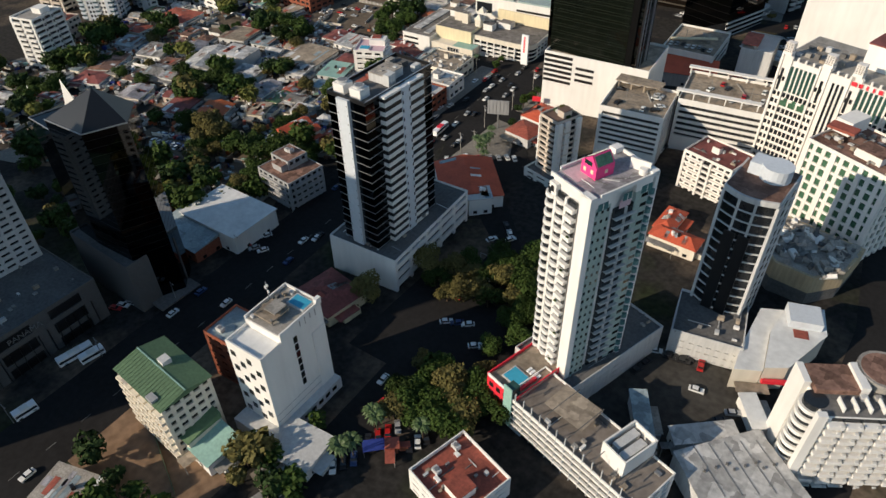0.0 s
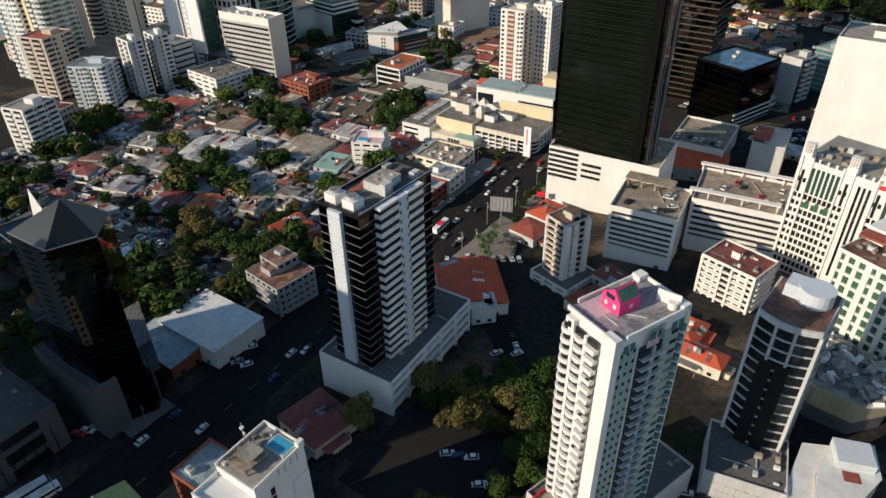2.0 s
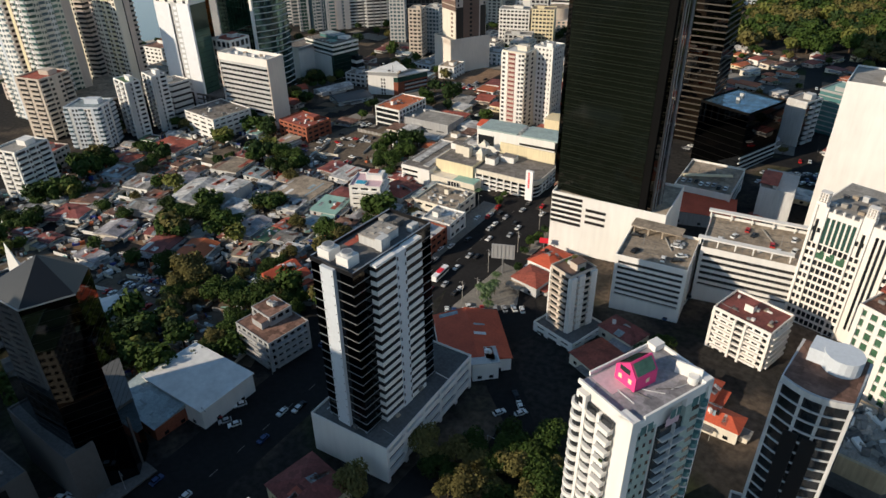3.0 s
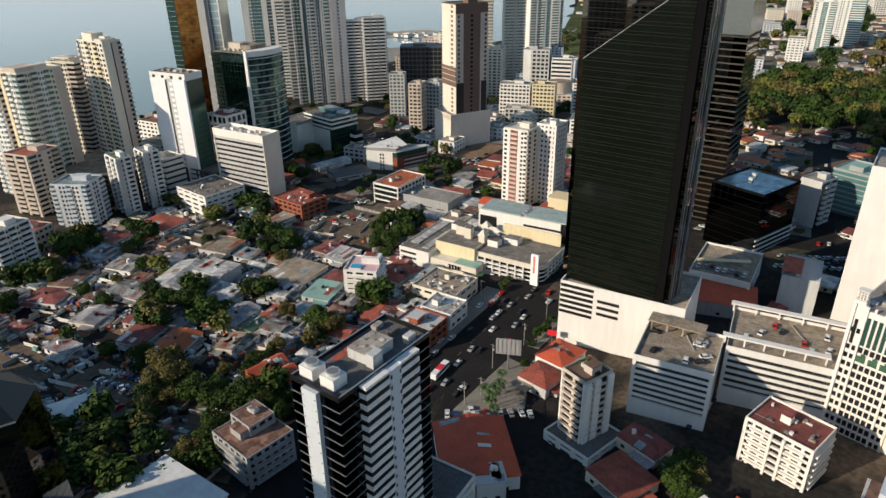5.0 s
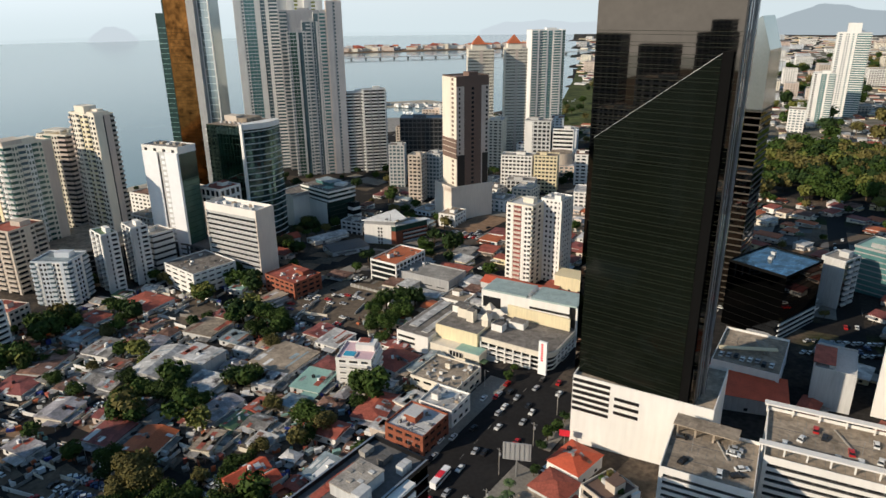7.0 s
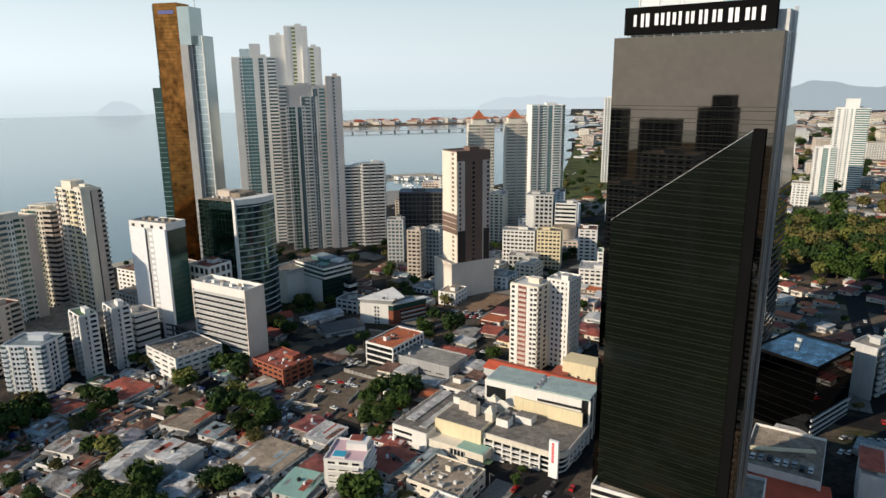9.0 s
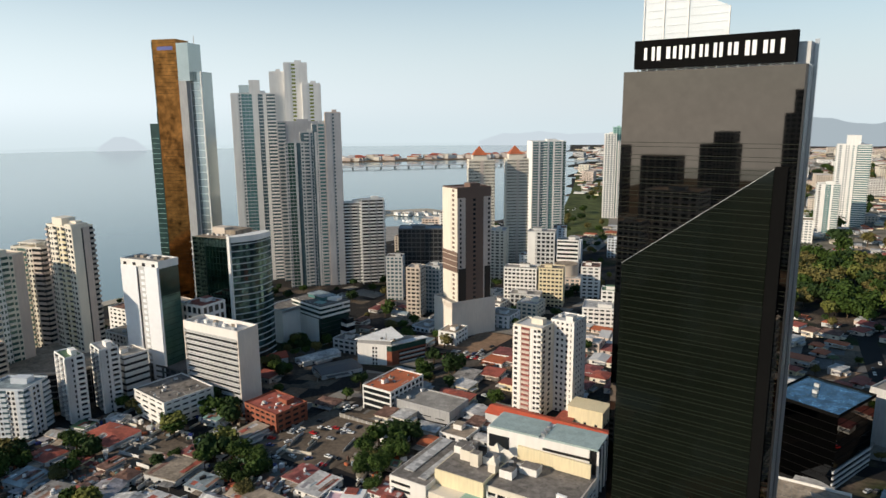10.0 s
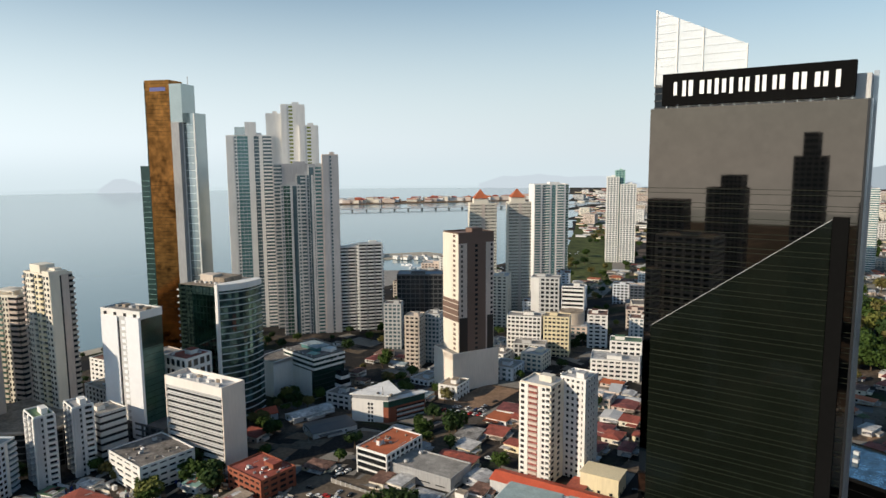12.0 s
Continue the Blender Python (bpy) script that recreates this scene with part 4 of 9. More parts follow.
bank_podium()
c = root("roof_canopy", -90, 268, 30.1, 5, "beige flat canopy on posts over the roof deck", "canopy")
bx("canopy", c, TAN, 0, 0, 3.0, 20, 7, 0.35)
for k in range(4):
    bx("post", c, TAN, -8.5 + k * 5.6, -3.0, 0, 0.6, 0.6, 3.0)
for cx, cy, w in ((-57, 297, 42), (-57.5, 271.5, 34)):
    c = root("parking_canopy", cx, cy, 30.5, 9, "long white canopy on posts over parked cars", "canopy", "deck canopies")
    bx("canopy", c, WHITE, 0, 0, 3.1, w, 2.6, 0.6)
    for k in range(6):
        bx("post", c, WHITE, -w / 2 + 1 + k * (w - 2) / 5, 0, 0, 0.5, 0.5, 3.1)
for x, y, a, col in ((-96, 262, 10, "black"), (-76, 256, 40, "white"), (-76.5, 252, 40, "black"), (-64, 283, 80, "white"), (-50, 284, 100, "red"), (-42, 284, 85, "white"), (-38, 289, 90, "black"), (-58, 288, 90, "black"), (-92, 250, 80, "black"), (-68, 277, 95, "white"), (-53, 278, 95, "silver"), (-47, 280, 95, "white"), (-61, 291, 95, "red"), (-44, 293, 95, "white"), (-80, 262, 8, "white"), (-80, 265, 8, "silver"), (-81, 250, 100, "white")):
    car(x, y, a, col, 30.1)

# ---- the black and white office tower on its podium ----
def striped_tower():
    cx, cy, w, d = -129.3, 143.6, 15.0, 32.5
    z0, zt = 19.2, 73.0
    b = root("office_tower", cx, cy, z0, 0, "dark glass office tower with white bands and white fins", "tower")
    h = zt - z0
    n = 18
    fh = h / n
    bx("glazing", b, BLACKGLASS, 0, 0, 0, w - 0.3, d - 0.3, h)
    for k in range(n):
        bx("storey_line", b, ALU, 0, 0, k * fh, w, d, 0.16)
    bx("fin", b, BLUEGREY, -0.6, -d / 2 - 0.5, 0, 4.6, 1.2, h + 0.5)
    for k in range(n):
        for i in (-1, 1):
            bx("fin_vent", b, BLACK, -0.6 + 1.9 * i, -d / 2 - 1.11, k * fh + 1.5, 0.28, 0.08, 0.3)
            bx("fin_vent", b, BLACK, w / 2 + 2.21, -d / 2 + 16.5 + 1.6 * i, k * fh + 1.2, 0.08, 0.5, 1.1)
    for i in range(5):
        bx("leg", b, LGREY, -w / 2 + 0.6 + i * (w - 1.2) / 4, -d / 2 + 0.3, -1.9, 0.7, 0.7, 2.0)
    for (ya, yb) in ((-d / 2 + 6.5, -d / 2 + 14.5), (-d / 2 + 18.5, -d / 2 + 25.5)):
        for k in range(n):
            bx("white_band", b, WHITE, w / 2 + 0.9, (ya + yb) / 2, k * fh + 0.3, 2.4, yb - ya, fh * 0.48)
        bx("bay_glass", b, BLACK, w / 2 + 0.7, (ya + yb) / 2, 0, 2.4, yb - ya - 0.2, h)
        bx("bay_top", b, WHITE, w / 2 + 0.9, (ya + yb) / 2, h, 2.4, yb - ya, 0.7)
    bx("fin", b, BLUEGREY, w / 2 + 1.0, -d / 2 + 16.5, 0, 2.4, 4.0, h + 0.5)
    bx("roof", b, DCONC, 0, 0, h, w - 0.6, d - 0.6, 0.15)
    for s in (-1, 1):
        bx("parapet", b, BLACK, s * (w / 2 - 0.15), 0, h, 0.35, d, 1.1)
        bx("coping", b, SILVER, s * (w / 2 - 0.15), 0, h + 1.1, 0.4, d, 0.15)
        bx("parapet", b, BLACK, 0, s * (d / 2 - 0.15), h, w, 0.35, 1.3)
    bx("penthouse", b, LGREY, 0.5, 2.0, h + 0.15, 6.4, 9, 2.6)
    bx("penthouse_roof", b, RUBBLE, 0.5, 2.0, h + 2.75, 6.6, 9.2, 0.25)
    for i in range(7):
        bx("roof_patch", b, (CONC, RUBBLE, LGREY)[i % 3], -1.6 + (i % 3) * 1.9, -1.0 + 1.1 * i, h + 3.0, 1.2, 0.9, 0.12 + 0.1 * (i % 2))
    bx("red_roof", b, RED, -3.9, 0.8, h + 0.3, 2.0, 4.5, 0.9)
    for i in range(6):
        bx("roof_box", b, (CONC, DCONC, LGREY)[i % 3], -5.5 + (i % 3) * 5.2, 10.5 + 1.6 * (i % 2), h + 0.15, 1.8, 1.4, 1.2 + 0.4 * (i % 3))
    bx("penthouse_step", b, LGREY, 4.6, -1.2, h + 0.15, 2.2, 3.4, 3.6)
    bx("red_floor", b, RED, -4.5, 1.0, h + 0.16, 2.2, 13, 0.06)
    for x, y in ((-4.4, -12.2), (2.2, -12.2)):
        bx("cooling_tower", b, WHITE, x, y, h + 0.15, 4.2, 4.2, 3.0)
        cyl("fan_ring", b, LGREY, x, y, h + 3.15, 1.6, 0.8)
        cyl("fan", b, STEEL, x, y, h + 3.9, 1.3, 0.1)
    return b


striped_tower()
block("office_podium", -128.8, 148.5, 28, 48, 4, 18.6, "white podium with open parking storeys under the office tower", 4, WHITE, px=0, py=5, band=0.52, pw=0.12, roof=DCONC, units=0, hut=0, blank="S", proud=0.8)

# ---- the white apartment tower with the pink roof house ----
def pink_tower():
    cx, cy, w, d, zt = -46.9, 126.6, 14.2, 21.0, 78.4
    z0 = 18.0
    b = root("apartment_tower", cx, cy, z0, -22, "tall white apartment tower with curved balconies and a pink roof house", "tower")
    h = zt - z0
    n = 22
    fh = h / n
    W, D = w / 2, d / 2
    bx("core", b, WHITE, -0.3, 0.2, 0, w - 1.8, d - 1.4, h)
    bx("corner_wall", b, WHITE, W - 1.7, -D + 0.9, 0, 3.4, 1.8, h + 0.9)
    bx("end_wall", b, WHITE, W - 0.5, D - 0.5, 0, 1.0, 1.0, h + 0.9)
    bx("green_wall", b, GREENGREY, W - 0.65, -D + 4.2, 0, 1.0, 4.8, h - 2.4)
    bx("green_wall", b, GREENGREY, W - 0.65, D - 4.4, 0, 1.0, 4.2, h - 2.4)
    bx("bay_glass", b, GLASS, W - 0.95, 1.4, 0, 1.0, 6.6, h - 5.5)
    bx("pink_panel", b, PINKPALE, W - 0.42, 1.0, h - 5.6, 0.14, 3.4, 2.2)
    bx("pale_band", b, WHITE, W - 0.5, -D + 4.2, h - 2.4, 0.9, 6.0, 2.4)
    bx("pale_band", b, WHITE, W - 0.5, D - 4.4, h - 2.4, 0.9, 5.2, 2.4)
    for y, q in ((-D + 4.0, 3.0), (1.0, 2.6), (D - 3.4, 3.4)):
        bx("top_window", b, GLASSTEAL, W - 0.02, y, h - 3.4, 0.12, q, 2.0)
        bx("top_mullion", b, WHITE, W + 0.02, y, h - 3.4, 0.14, 0.18, 2.0)
    for k in range(n - 1):
        z = k * fh
        r0 = 1.9 if k > 9 else 1.55
        cyl("balcony", b, WHITE, -W + 1.1, -D + 0.9, z, r0, 1.05, n=18)
        cyl("balcony_door", b, GLASS, -W + 1.1, -D + 0.9, z + 1.0, r0 * 0.74, fh - 1.0, n=18)
        cyl("balcony", b, WHITE, -W + 4.7, -D + 1.0, z, 1.75, 1.05, n=18)
        bx("balcony_door", b, GLASS, -W + 4.7, -D + 0.35, z + 1.05, 2.7, 0.5, fh - 1.05)
        bx("balcony_front", b, WHITE, -W + 8.4, -D - 0.2, z, 2.9, 1.5, 1.1)
        bx("balcony_door", b, GLASS, -W + 8.4, -D + 0.3, z + 1.1, 2.7, 0.5, fh - 1.1)
        bx("balcony_plant", b, LEAF, -W + 7.6 + (k % 3) * 0.7, -D - 0.7, z + 1.1, 0.7, 0.4, 0.4) if k % 4 == 1 else None
        if z < h - 8:
            bx("balcony_slab", b, LGREY, W - 0.15, 1.4, z, 1.3, 6.6, 0.28)
            bx("balcony_rail", b, LGREY, W + 0.46, 1.4, z + 0.55, 0.07, 6.6, 0.12)
            bx("balcony_wall", b, LGREY, W - 0.3, 1.4, z, 1.0, 0.25, fh)
        for y in (-D + 2.5, -D + 4.2, -D + 5.9):
            bx("window", b, GLASS, W - 0.14, y, z + 1.1, 0.1, 0.62, 0.9)
        cyl("bow_window", b, GREENGREY, W - 0.2, -D + 2.3, z, 0.5, fh * 0.4, n=10)
        bx("window", b, GLASS, W - 0.14, D - 3.6, z + 0.7, 0.1, 2.0, 1.0)
        cyl("bow_window", b, GLASSTEAL, W - 0.3, D - 1.5, z + 0.8, 0.9, fh * 0.45, n=12)
        cyl("bow_ledge", b, LGREY, W - 0.3, D - 1.5, z + 0.4, 1.0, 0.4, n=12)
    for x in (-W + 2.9, -W + 6.5):
        bx("face_pier", b, WHITE, x, -D + 0.25, 0, 0.8, 0.9, h - 3)
    bx("roof", b, LAV, 0, 0, h, w - 1.0, d - 1.0, 0.2)
    for q in (-1, 1):
        bx("parapet", b, WHITE, q * (W - 0.2), 1.5, h, 0.4, d - 3.2, 1.0)
        bx("parapet", b, WHITE, 0, q * (D - 0.2), h, w - 0.9, 0.4, 1.0)
    bx("roof_frame", b, WHITE, -W + 2.0, -D + 0.2, h - 4.6, 2.4, 1.2, 3.4)
    bx("frame_opening", b, BLACK, -W + 2.0, -D - 0.42, h - 3.6, 1.0, 0.1, 1.6)
    bx("corner_step", b, WHITE, -W + 1.2, D - 1.4, h, 2.2, 2.6, 1.6)
    bx("corner_step", b, WHITE, W - 1.2, D - 1.2, h, 2.2, 2.2, 1.3)
    bx("roof_wall", b, WHITE, 3.4, D - 2.8, h, 5.0, 0.35, 3.0, 22)
    bx("pink_floor", b, PINKPALE, -3.4, -4.4, h + 0.22, 5.4, 6.5, 0.05)
    for i in range(5):
        bx("roof_pipe", b, (LGREY, DCONC)[i % 2], 1.0 + i * 0.9, -6.0 + i * 2.6, h + 0.2, 4.2, 0.14, 0.16, 20 * i)
    # the pink house with a glazed slope, its gable to the front
    bm = bmesh.new()
    A = [(-2.5, 0), (2.5, 0), (2.5, 3.0), (0.6, 5.6), (-2.5, 3.4)]
    f = [bm.verts.new((x, -2.8, z)) for x, z in A]
    k = [bm.verts.new((x, 2.8, z)) for x, z in A]
    bm.faces.new(f)
    bm.faces.new(k[::-1])
    for i in range(5):
        bm.faces.new((f[i], k[i], k[(i + 1) % 5], f[(i + 1) % 5]))
    bmesh.ops.recalc_face_normals(bm, faces=bm.faces)
    ox, oy = -1.4, -1.2
    bmesh.ops.transform(bm, matrix=pose(ox, oy, h + 0.2), verts=bm.verts)
    ph = part("pink_house", bm, PINK, b, "hot pink pitched roof house")
    sk = new("skylight", cube(GLASSLIT))
    sk.parent = ph
    sk.matrix_basis = pose(ox + 1.62, oy, h + 4.52, 0, 53.8, 0) @ Matrix.Diagonal((2.6, 4.6, 0.12, 1))
    sk = new("skylight", cube(GLASSDEEP))
    sk.parent = ph
    sk.matrix_basis = pose(ox - 1.0, oy, h + 4.70, 0, -35.3, 0) @ Matrix.Diagonal((3.0, 4.6, 0.12, 1))
    bx("gable_glass", ph, GLASSDEEP, ox - 0.2, oy - 2.83, h + 3.2, 2.4, 0.1, 1.1)
    for x, z in ((-1.2, 1.2), (1.2, 1.4)):
        bx("window", ph, YELLOW, ox + x, oy - 2.83, h + z, 0.8, 0.1, 1.0)
    bx("window", ph, YELLOW, ox + 2.53, oy + 0.4, h + 1.3, 0.1, 0.8, 0.9)
    cyl("water_tank", b, WHITE, 5.0, 7.2, h + 0.2, 1.0, 1.6)
    return b


GREENGREY = mat("grey_green_tile", (0.34, 0.43, 0.39), 0.7, var=0.2)
pink_tower()
block("tower_podium", -45.2, 132.5, 21, 40, -17, 18.4, "grey podium with parking storeys below the apartment tower", 5, LGREY, px=10, py=9, band=0.84, pw=0.55, roof=DCONC, units=0, hut=0)

# ---- hotel with white walls ----
def white_hotel():
    """White hotel block: a blank side wall with a window slit, a front with staggered windows, roof frames and a pool."""
    cx, cy, w, d, top = -109.2, 72.0, 12.8, 22.6, 37.2
    z0 = G(cx, cy) - 1.5
    b = root("white_hotel", cx, cy, z0, 2, "white hotel block with a roof terrace and a small pool", "hotel")
    claim(cx, cy, w, d, 2)
    h = top - z0
    W, D = w / 2, d / 2
    bx("wall", b, WHITE, 0, 0, 0, w, d, h)
    n = 9
    fh = (h - 8) / n
    for k in range(n):
        for i in range(4):
            if (k + i) % 2 == 0:
                bx("window", b, GLASS, -W + 2.0 + i * 2.9, -D - 0.02, 7 + k * fh, 1.7, 0.14, 1.9)
        bx("window", b, GLASS, W + 0.02, 0.5, 7.5 + k * fh, 0.14, 1.3, fh * 0.82) if k > 1 else None
        for i in range(5):
            bx("window", b, GLASS, -W - 0.02, -D + 2.5 + i * 4.3, 7 + k * fh, 0.14, 1.7, 1.6)
    for k in range(3):
        bx("wall_joint", b, GREY, W + 0.01, 0, 5.5 + k * 2.6, 0.06, d - 0.5, 0.16)
    bx("side_step", b, WHITE, W - 0.2, D - 2.6, 0, 1.0, 5.0, h - 5)
    bx("terrace", b, ROOFCLEAN, 0, -D + 3.6, h, w - 0.6, 6.6, 0.1)
    bx("parapet", b, WHITE, 0, -D + 0.2, h, w, 0.4, 1.0)
    for q in (-1, 1):
        bx("parapet", b, WHITE, q * (W - 0.2), -D + 3.8, h, 0.4, 6.6, 1.0)
    bx("upper_storey", b, WHITE, 0, 3.6, h, w, d - 7.4, 2.6)
    bx("upper_roof", b, CONC, 0, 3.6, h + 2.6, w - 0.7, d - 8.0, 0.1)
    for q in (-1, 1):
        bx("parapet", b, WHITE, q * (W - 0.2), 3.6, h + 2.6, 0.4, d - 7.4, 1.0)
    bx("parapet", b, WHITE, 0, D - 0.3, h + 2.6, w - 0.8, 0.4, 1.0)
    bx("corner_fin", b, WHITE, W - 0.4, D - 0.8, h + 2.6, 1.2, 1.8, 2.2)
    bx("pool_rim", b, LGREY, 2.2, 8.0, h + 2.7, 6.2, 4.4, 0.6)
    bx("pool", b, POOL, 2.2, 8.0, h + 2.8, 5.4, 3.6, 0.56)
    bx("frame_slab", b, TAN, -1.0, 1.0, h + 3.9, 6.4, 7.0, 0.4)
    bx("frame_slab", b, CONC, -0.4, 1.8, h + 5.0, 4.0, 4.4, 0.35)
    for i in range(4):
        bx("frame_post", b, STEEL, -3.8 + (i % 2) * 5.6, -2.0 + (i // 2) * 6.2, h + 2.6, 0.3, 0.3, 2.4)
        bx("stain", b, CONC, W + 0.02, 3.0 + i * 1.9, h + 0.6 - 0.5 * (i % 2), 0.03, 0.3, 2.0 + 0.5 * (i % 2))
    for i in range(9):
        bx("roof_box", b, (LGREY, CONC, DCONC, TAN)[i % 4], -4.8 + (i % 3) * 1.3, -2.6 + i * 1.5, h + 2.7, 1.1, 0.9, 0.8 + 0.3 * (i % 3))
    bx("mast", b, STEEL, -5.4, 4.2, h + 2.7, 0.2, 0.2, 7)
    for k in range(3):
        bx("mast_dish", b, LGREY, -5.4 + 0.4 * (-1) ** k, 4.2, h + 6 + k * 1.1, 0.7, 0.3, 0.8)
    bx("foot_storey", b, LGREY, 1.2, -2.2, 0, w + 2.6, d + 5.0, 6.2)
    for i in range(9):
        bx("foot_window", b, GLASS, W + 2.52, -D - 3.5 + i * 2.9, 3.6, 0.1, 1.8, 1.4)
    return b


white_hotel()
block("brick_flats", -131.5, 73, 11, 13, 3, 22.6, "narrow brick-red building with a grey roof", 6, BRICK, px=3, py=4, band=0.62, units=1, hut=0, roof=BLUEROOF)


def green_roof_flats():
    """Block of flats under a low green sheet roof, with deep balconies on its long side."""
    cx, cy, w, d, top = -130.2, 48.6, 22.0, 14.6, 26.4
    b = block("green_roof_flats", cx, cy, w, d, -4, top, "cream block of flats with balconies and a green metal roof", 8, CREAM, GLASS, px=7, py=5, band=0.46, pw=0.34, roof=GREEN, units=0, hut=0, parapet=0, proud=0.5)
    h = top - b.location.z
    bm = bmesh.new()
    W, D = w / 2 + 0.5, d / 2 + 0.5
    v = [bm.verts.new(p) for p in ((-W, -D, h + 0.15), (W, -D, h + 0.15), (W, D, h + 0.15), (-W, D, h + 0.15), (-W, 0, h + 1.9), (W, 0, h + 1.9))]
    for f in ((0, 1, 5, 4), (2, 3, 4, 5), (0, 4, 3), (1, 2, 5), (3, 2, 1, 0)):
        bm.faces.new([v[i] for i in f])
    bmesh.ops.recalc_face_normals(bm, faces=bm.faces)
    part("sheet_roof", bm, GREEN, b, "green ribbed metal roof")
    for i in range(19):
        rib = new("roof_rib", cube(GREEN))
        rib.parent = b
        rib.matrix_basis = pose(-W + 0.6 + i * (2 * W - 1.2) / 18, -D / 2, h + 1.0, 12.6, 0, 0) @ Matrix.Diagonal((0.1, D * 1.02, 0.12, 1))
    bx("ridge", b, TEALROOF, 0, 0, h + 1.85, 2 * W, 0.35, 0.15)
    bx("roof_hatch", b, LGREY, -1.5, 2.2, h + 0.8, 2.8, 2.6, 2.0)
    bx("roof_notch", b, GREY, 6.0, -D + 1.2, h - 0.6, 3.0, 2.0, 1.8)
    for k in range(1, 8):
        for i in range(6):
            bx("balcony", b, CREAM, -w / 2 + 2.0 + i * 3.6, -d / 2 - 0.5, k * h / 8, 3.0, 1.2, 1.0)
            bx("awning", b, (TAN, RED, BEIGE)[(i + k) % 3], -w / 2 + 2.0 + i * 3.6, -d / 2 - 0.5, k * h / 8 + 2.6, 2.6, 1.1, 0.1) if (i * 3 + k) % 5 == 0 else None
    return b


green_roof_flats()
house(-119.4, 47.6, 7, 11, -4, 11, GREEN, CREAM, "shed", "low wing with a dark green metal roof", "annexe")
house(-112.6, 47, 9.4, 11, -5, 7, TEALROOF, WHITE, "shed", "low annexe with a teal metal roof", "annexe")

# ---- black tower and the mall on the near side ----
def black_tower():
    """Black glass tower: a lower part with a thin pale rim, a taller part with a faceted roof, a white wedge between."""
    b = root("black_glass_tower", -196, 82, G(-196, 82) - 1, 0, "black glass tower with faceted roof and white spire wedge", "tower")
    claim(-196, 82, 32, 22, 0)
    o = -b.location.z
    low = [(-16.2, -8.8), (-3.8, -9.3), (2.0, 6.0), (-4, 12), (-13, 10.5)]
    tall = [(-3.6, -9.4), (13.8, -8.2), (18.6, 3.6), (9, 12.5), (-2.0, 11.5)]
    part("lower_shaft", prism(low, 0, 66 + o), BLACKGLASS, b)
    part("tall_shaft", prism(tall, 0, 69.5 + o), BLACKGLASS, b)
    bm = bmesh.new()
    apex = bm.verts.new((9.0, 1.5, 79 + o))
    ring_ = [bm.verts.new((x, y, 69.6 + o)) for x, y in tall]
    for i in range(5):
        bm.faces.new((ring_[i], ring_[(i + 1) % 5], apex))
    part("faceted_roof", bm, BLACK, b)
    for (xa, ya), (xb, yb), z in [(low[i], low[(i + 1) % 5], 66) for i in (0, 4)] + [(tall[i], tall[(i + 1) % 5], 69.5) for i in (0, 1)]:
        ln = math.hypot(xb - xa, yb - ya)
        bx("rim", b, ALU, (xa + xb) / 2, (ya + yb) / 2, z + o, ln, 0.22, 0.35, math.degrees(math.atan2(yb - ya, xb - xa)))
    bx("roof", b, DCONC, -8.5, 1.5, 66 + o, 7, 12, 0.15, 10)
    bx("roof_box", b, GREY, -9.5, 4.0, 66 + o, 3.4, 3, 2.2, 10)
    for k in range(17):
        part("storey_line", prism([(x * 1.003, y * 1.003) for x, y in tall], 24 + o + 2.7 * k, 24.06 + o + 2.7 * k), BLACK, b)
    bm = bmesh.new()
    v = [bm.verts.new(p) for p in ((-8.5, -0.6, 66 + o), (-1.6, 1.4, 67 + o), (-7.0, 3.6, 66 + o), (-7.6, 0.8, 77.5 + o))]
    for f in ((0, 1, 3), (1, 2, 3), (2, 0, 3), (0, 2, 1)):
        bm.faces.new([v[i] for i in f])
    bmesh.ops.recalc_face_normals(bm, faces=bm.faces)
    part("spire_wedge", bm, WHITE, b, "white pointed wedge")
    return b


black_tower()
stone = block("stone_base_block", -197, 79.5, 33, 19, 0, 22, "dark stone base block of the black tower with a pale panel", 5, DGREY, px=2, py=3, band=0.9, roof=DCONC, units=0, hut=0, blank="SE")
for k in range(4):
    bx("pale_panel", stone, LGREY, 16.6, 3.5, 9.5 + k * 2.8, 0.14, 7.0, 1.9)
bx("canopy", stone, DCONC, 19.5, 2, 3.2, 6, 16, 0.6)
block("mall_hall", -212, 42, 46, 40, 2, 18, "large grey mall with a dark glazed entrance front", 3, DGREY, BLACK, band=0.3, px=9, py=2, roof=DCONC, units=3, hut=0.1, category="mall")
block("hotel_slab", -225, 52, 18, 16, 0, 52, "pale grey hotel slab rising above the mall", 14, LGREY, px=2, py=4, band=0.6, base=18.2)
mall = bpy.data.objects["mall_hall"]
tx = bpy.data.curves.new("lettering", "FONT")
tx.body, tx.size, tx.extrude, tx.align_x = "PANAMA", 2.7, 0.08, "CENTER"
tx.materials.append(STEEL)
to = new("lettering", tx)
to.parent = mall
to.matrix_basis = pose(23.4, -5.3, 15.2, 90, 0, 90)
for i in range(12):
    bx("front_fin", mall, BLACK, 23.1, -18 + i * 3.1, 1.0, 0.5, 0.25, 11)
house(-193, 119.5, 31, 22.5, 2, 9, ROOFCLEAN, WHITE, "flat", "large hall with a white flat metal roof", "hall")
house(-199, 104, 26, 14, 0, 8, BLUEROOF, BRICK, "shed", "shop with a grey-blue sheet roof and brick front", "shop")
block("brown_flats", -190, 151, 20, 18, -5, 15, "weathered flats with a rusty brown roof", 5, GREY, px=6, py=6, band=0.4, pw=0.35, roof=ROOFBROWN, parapet=0.4, ledge=0.8)
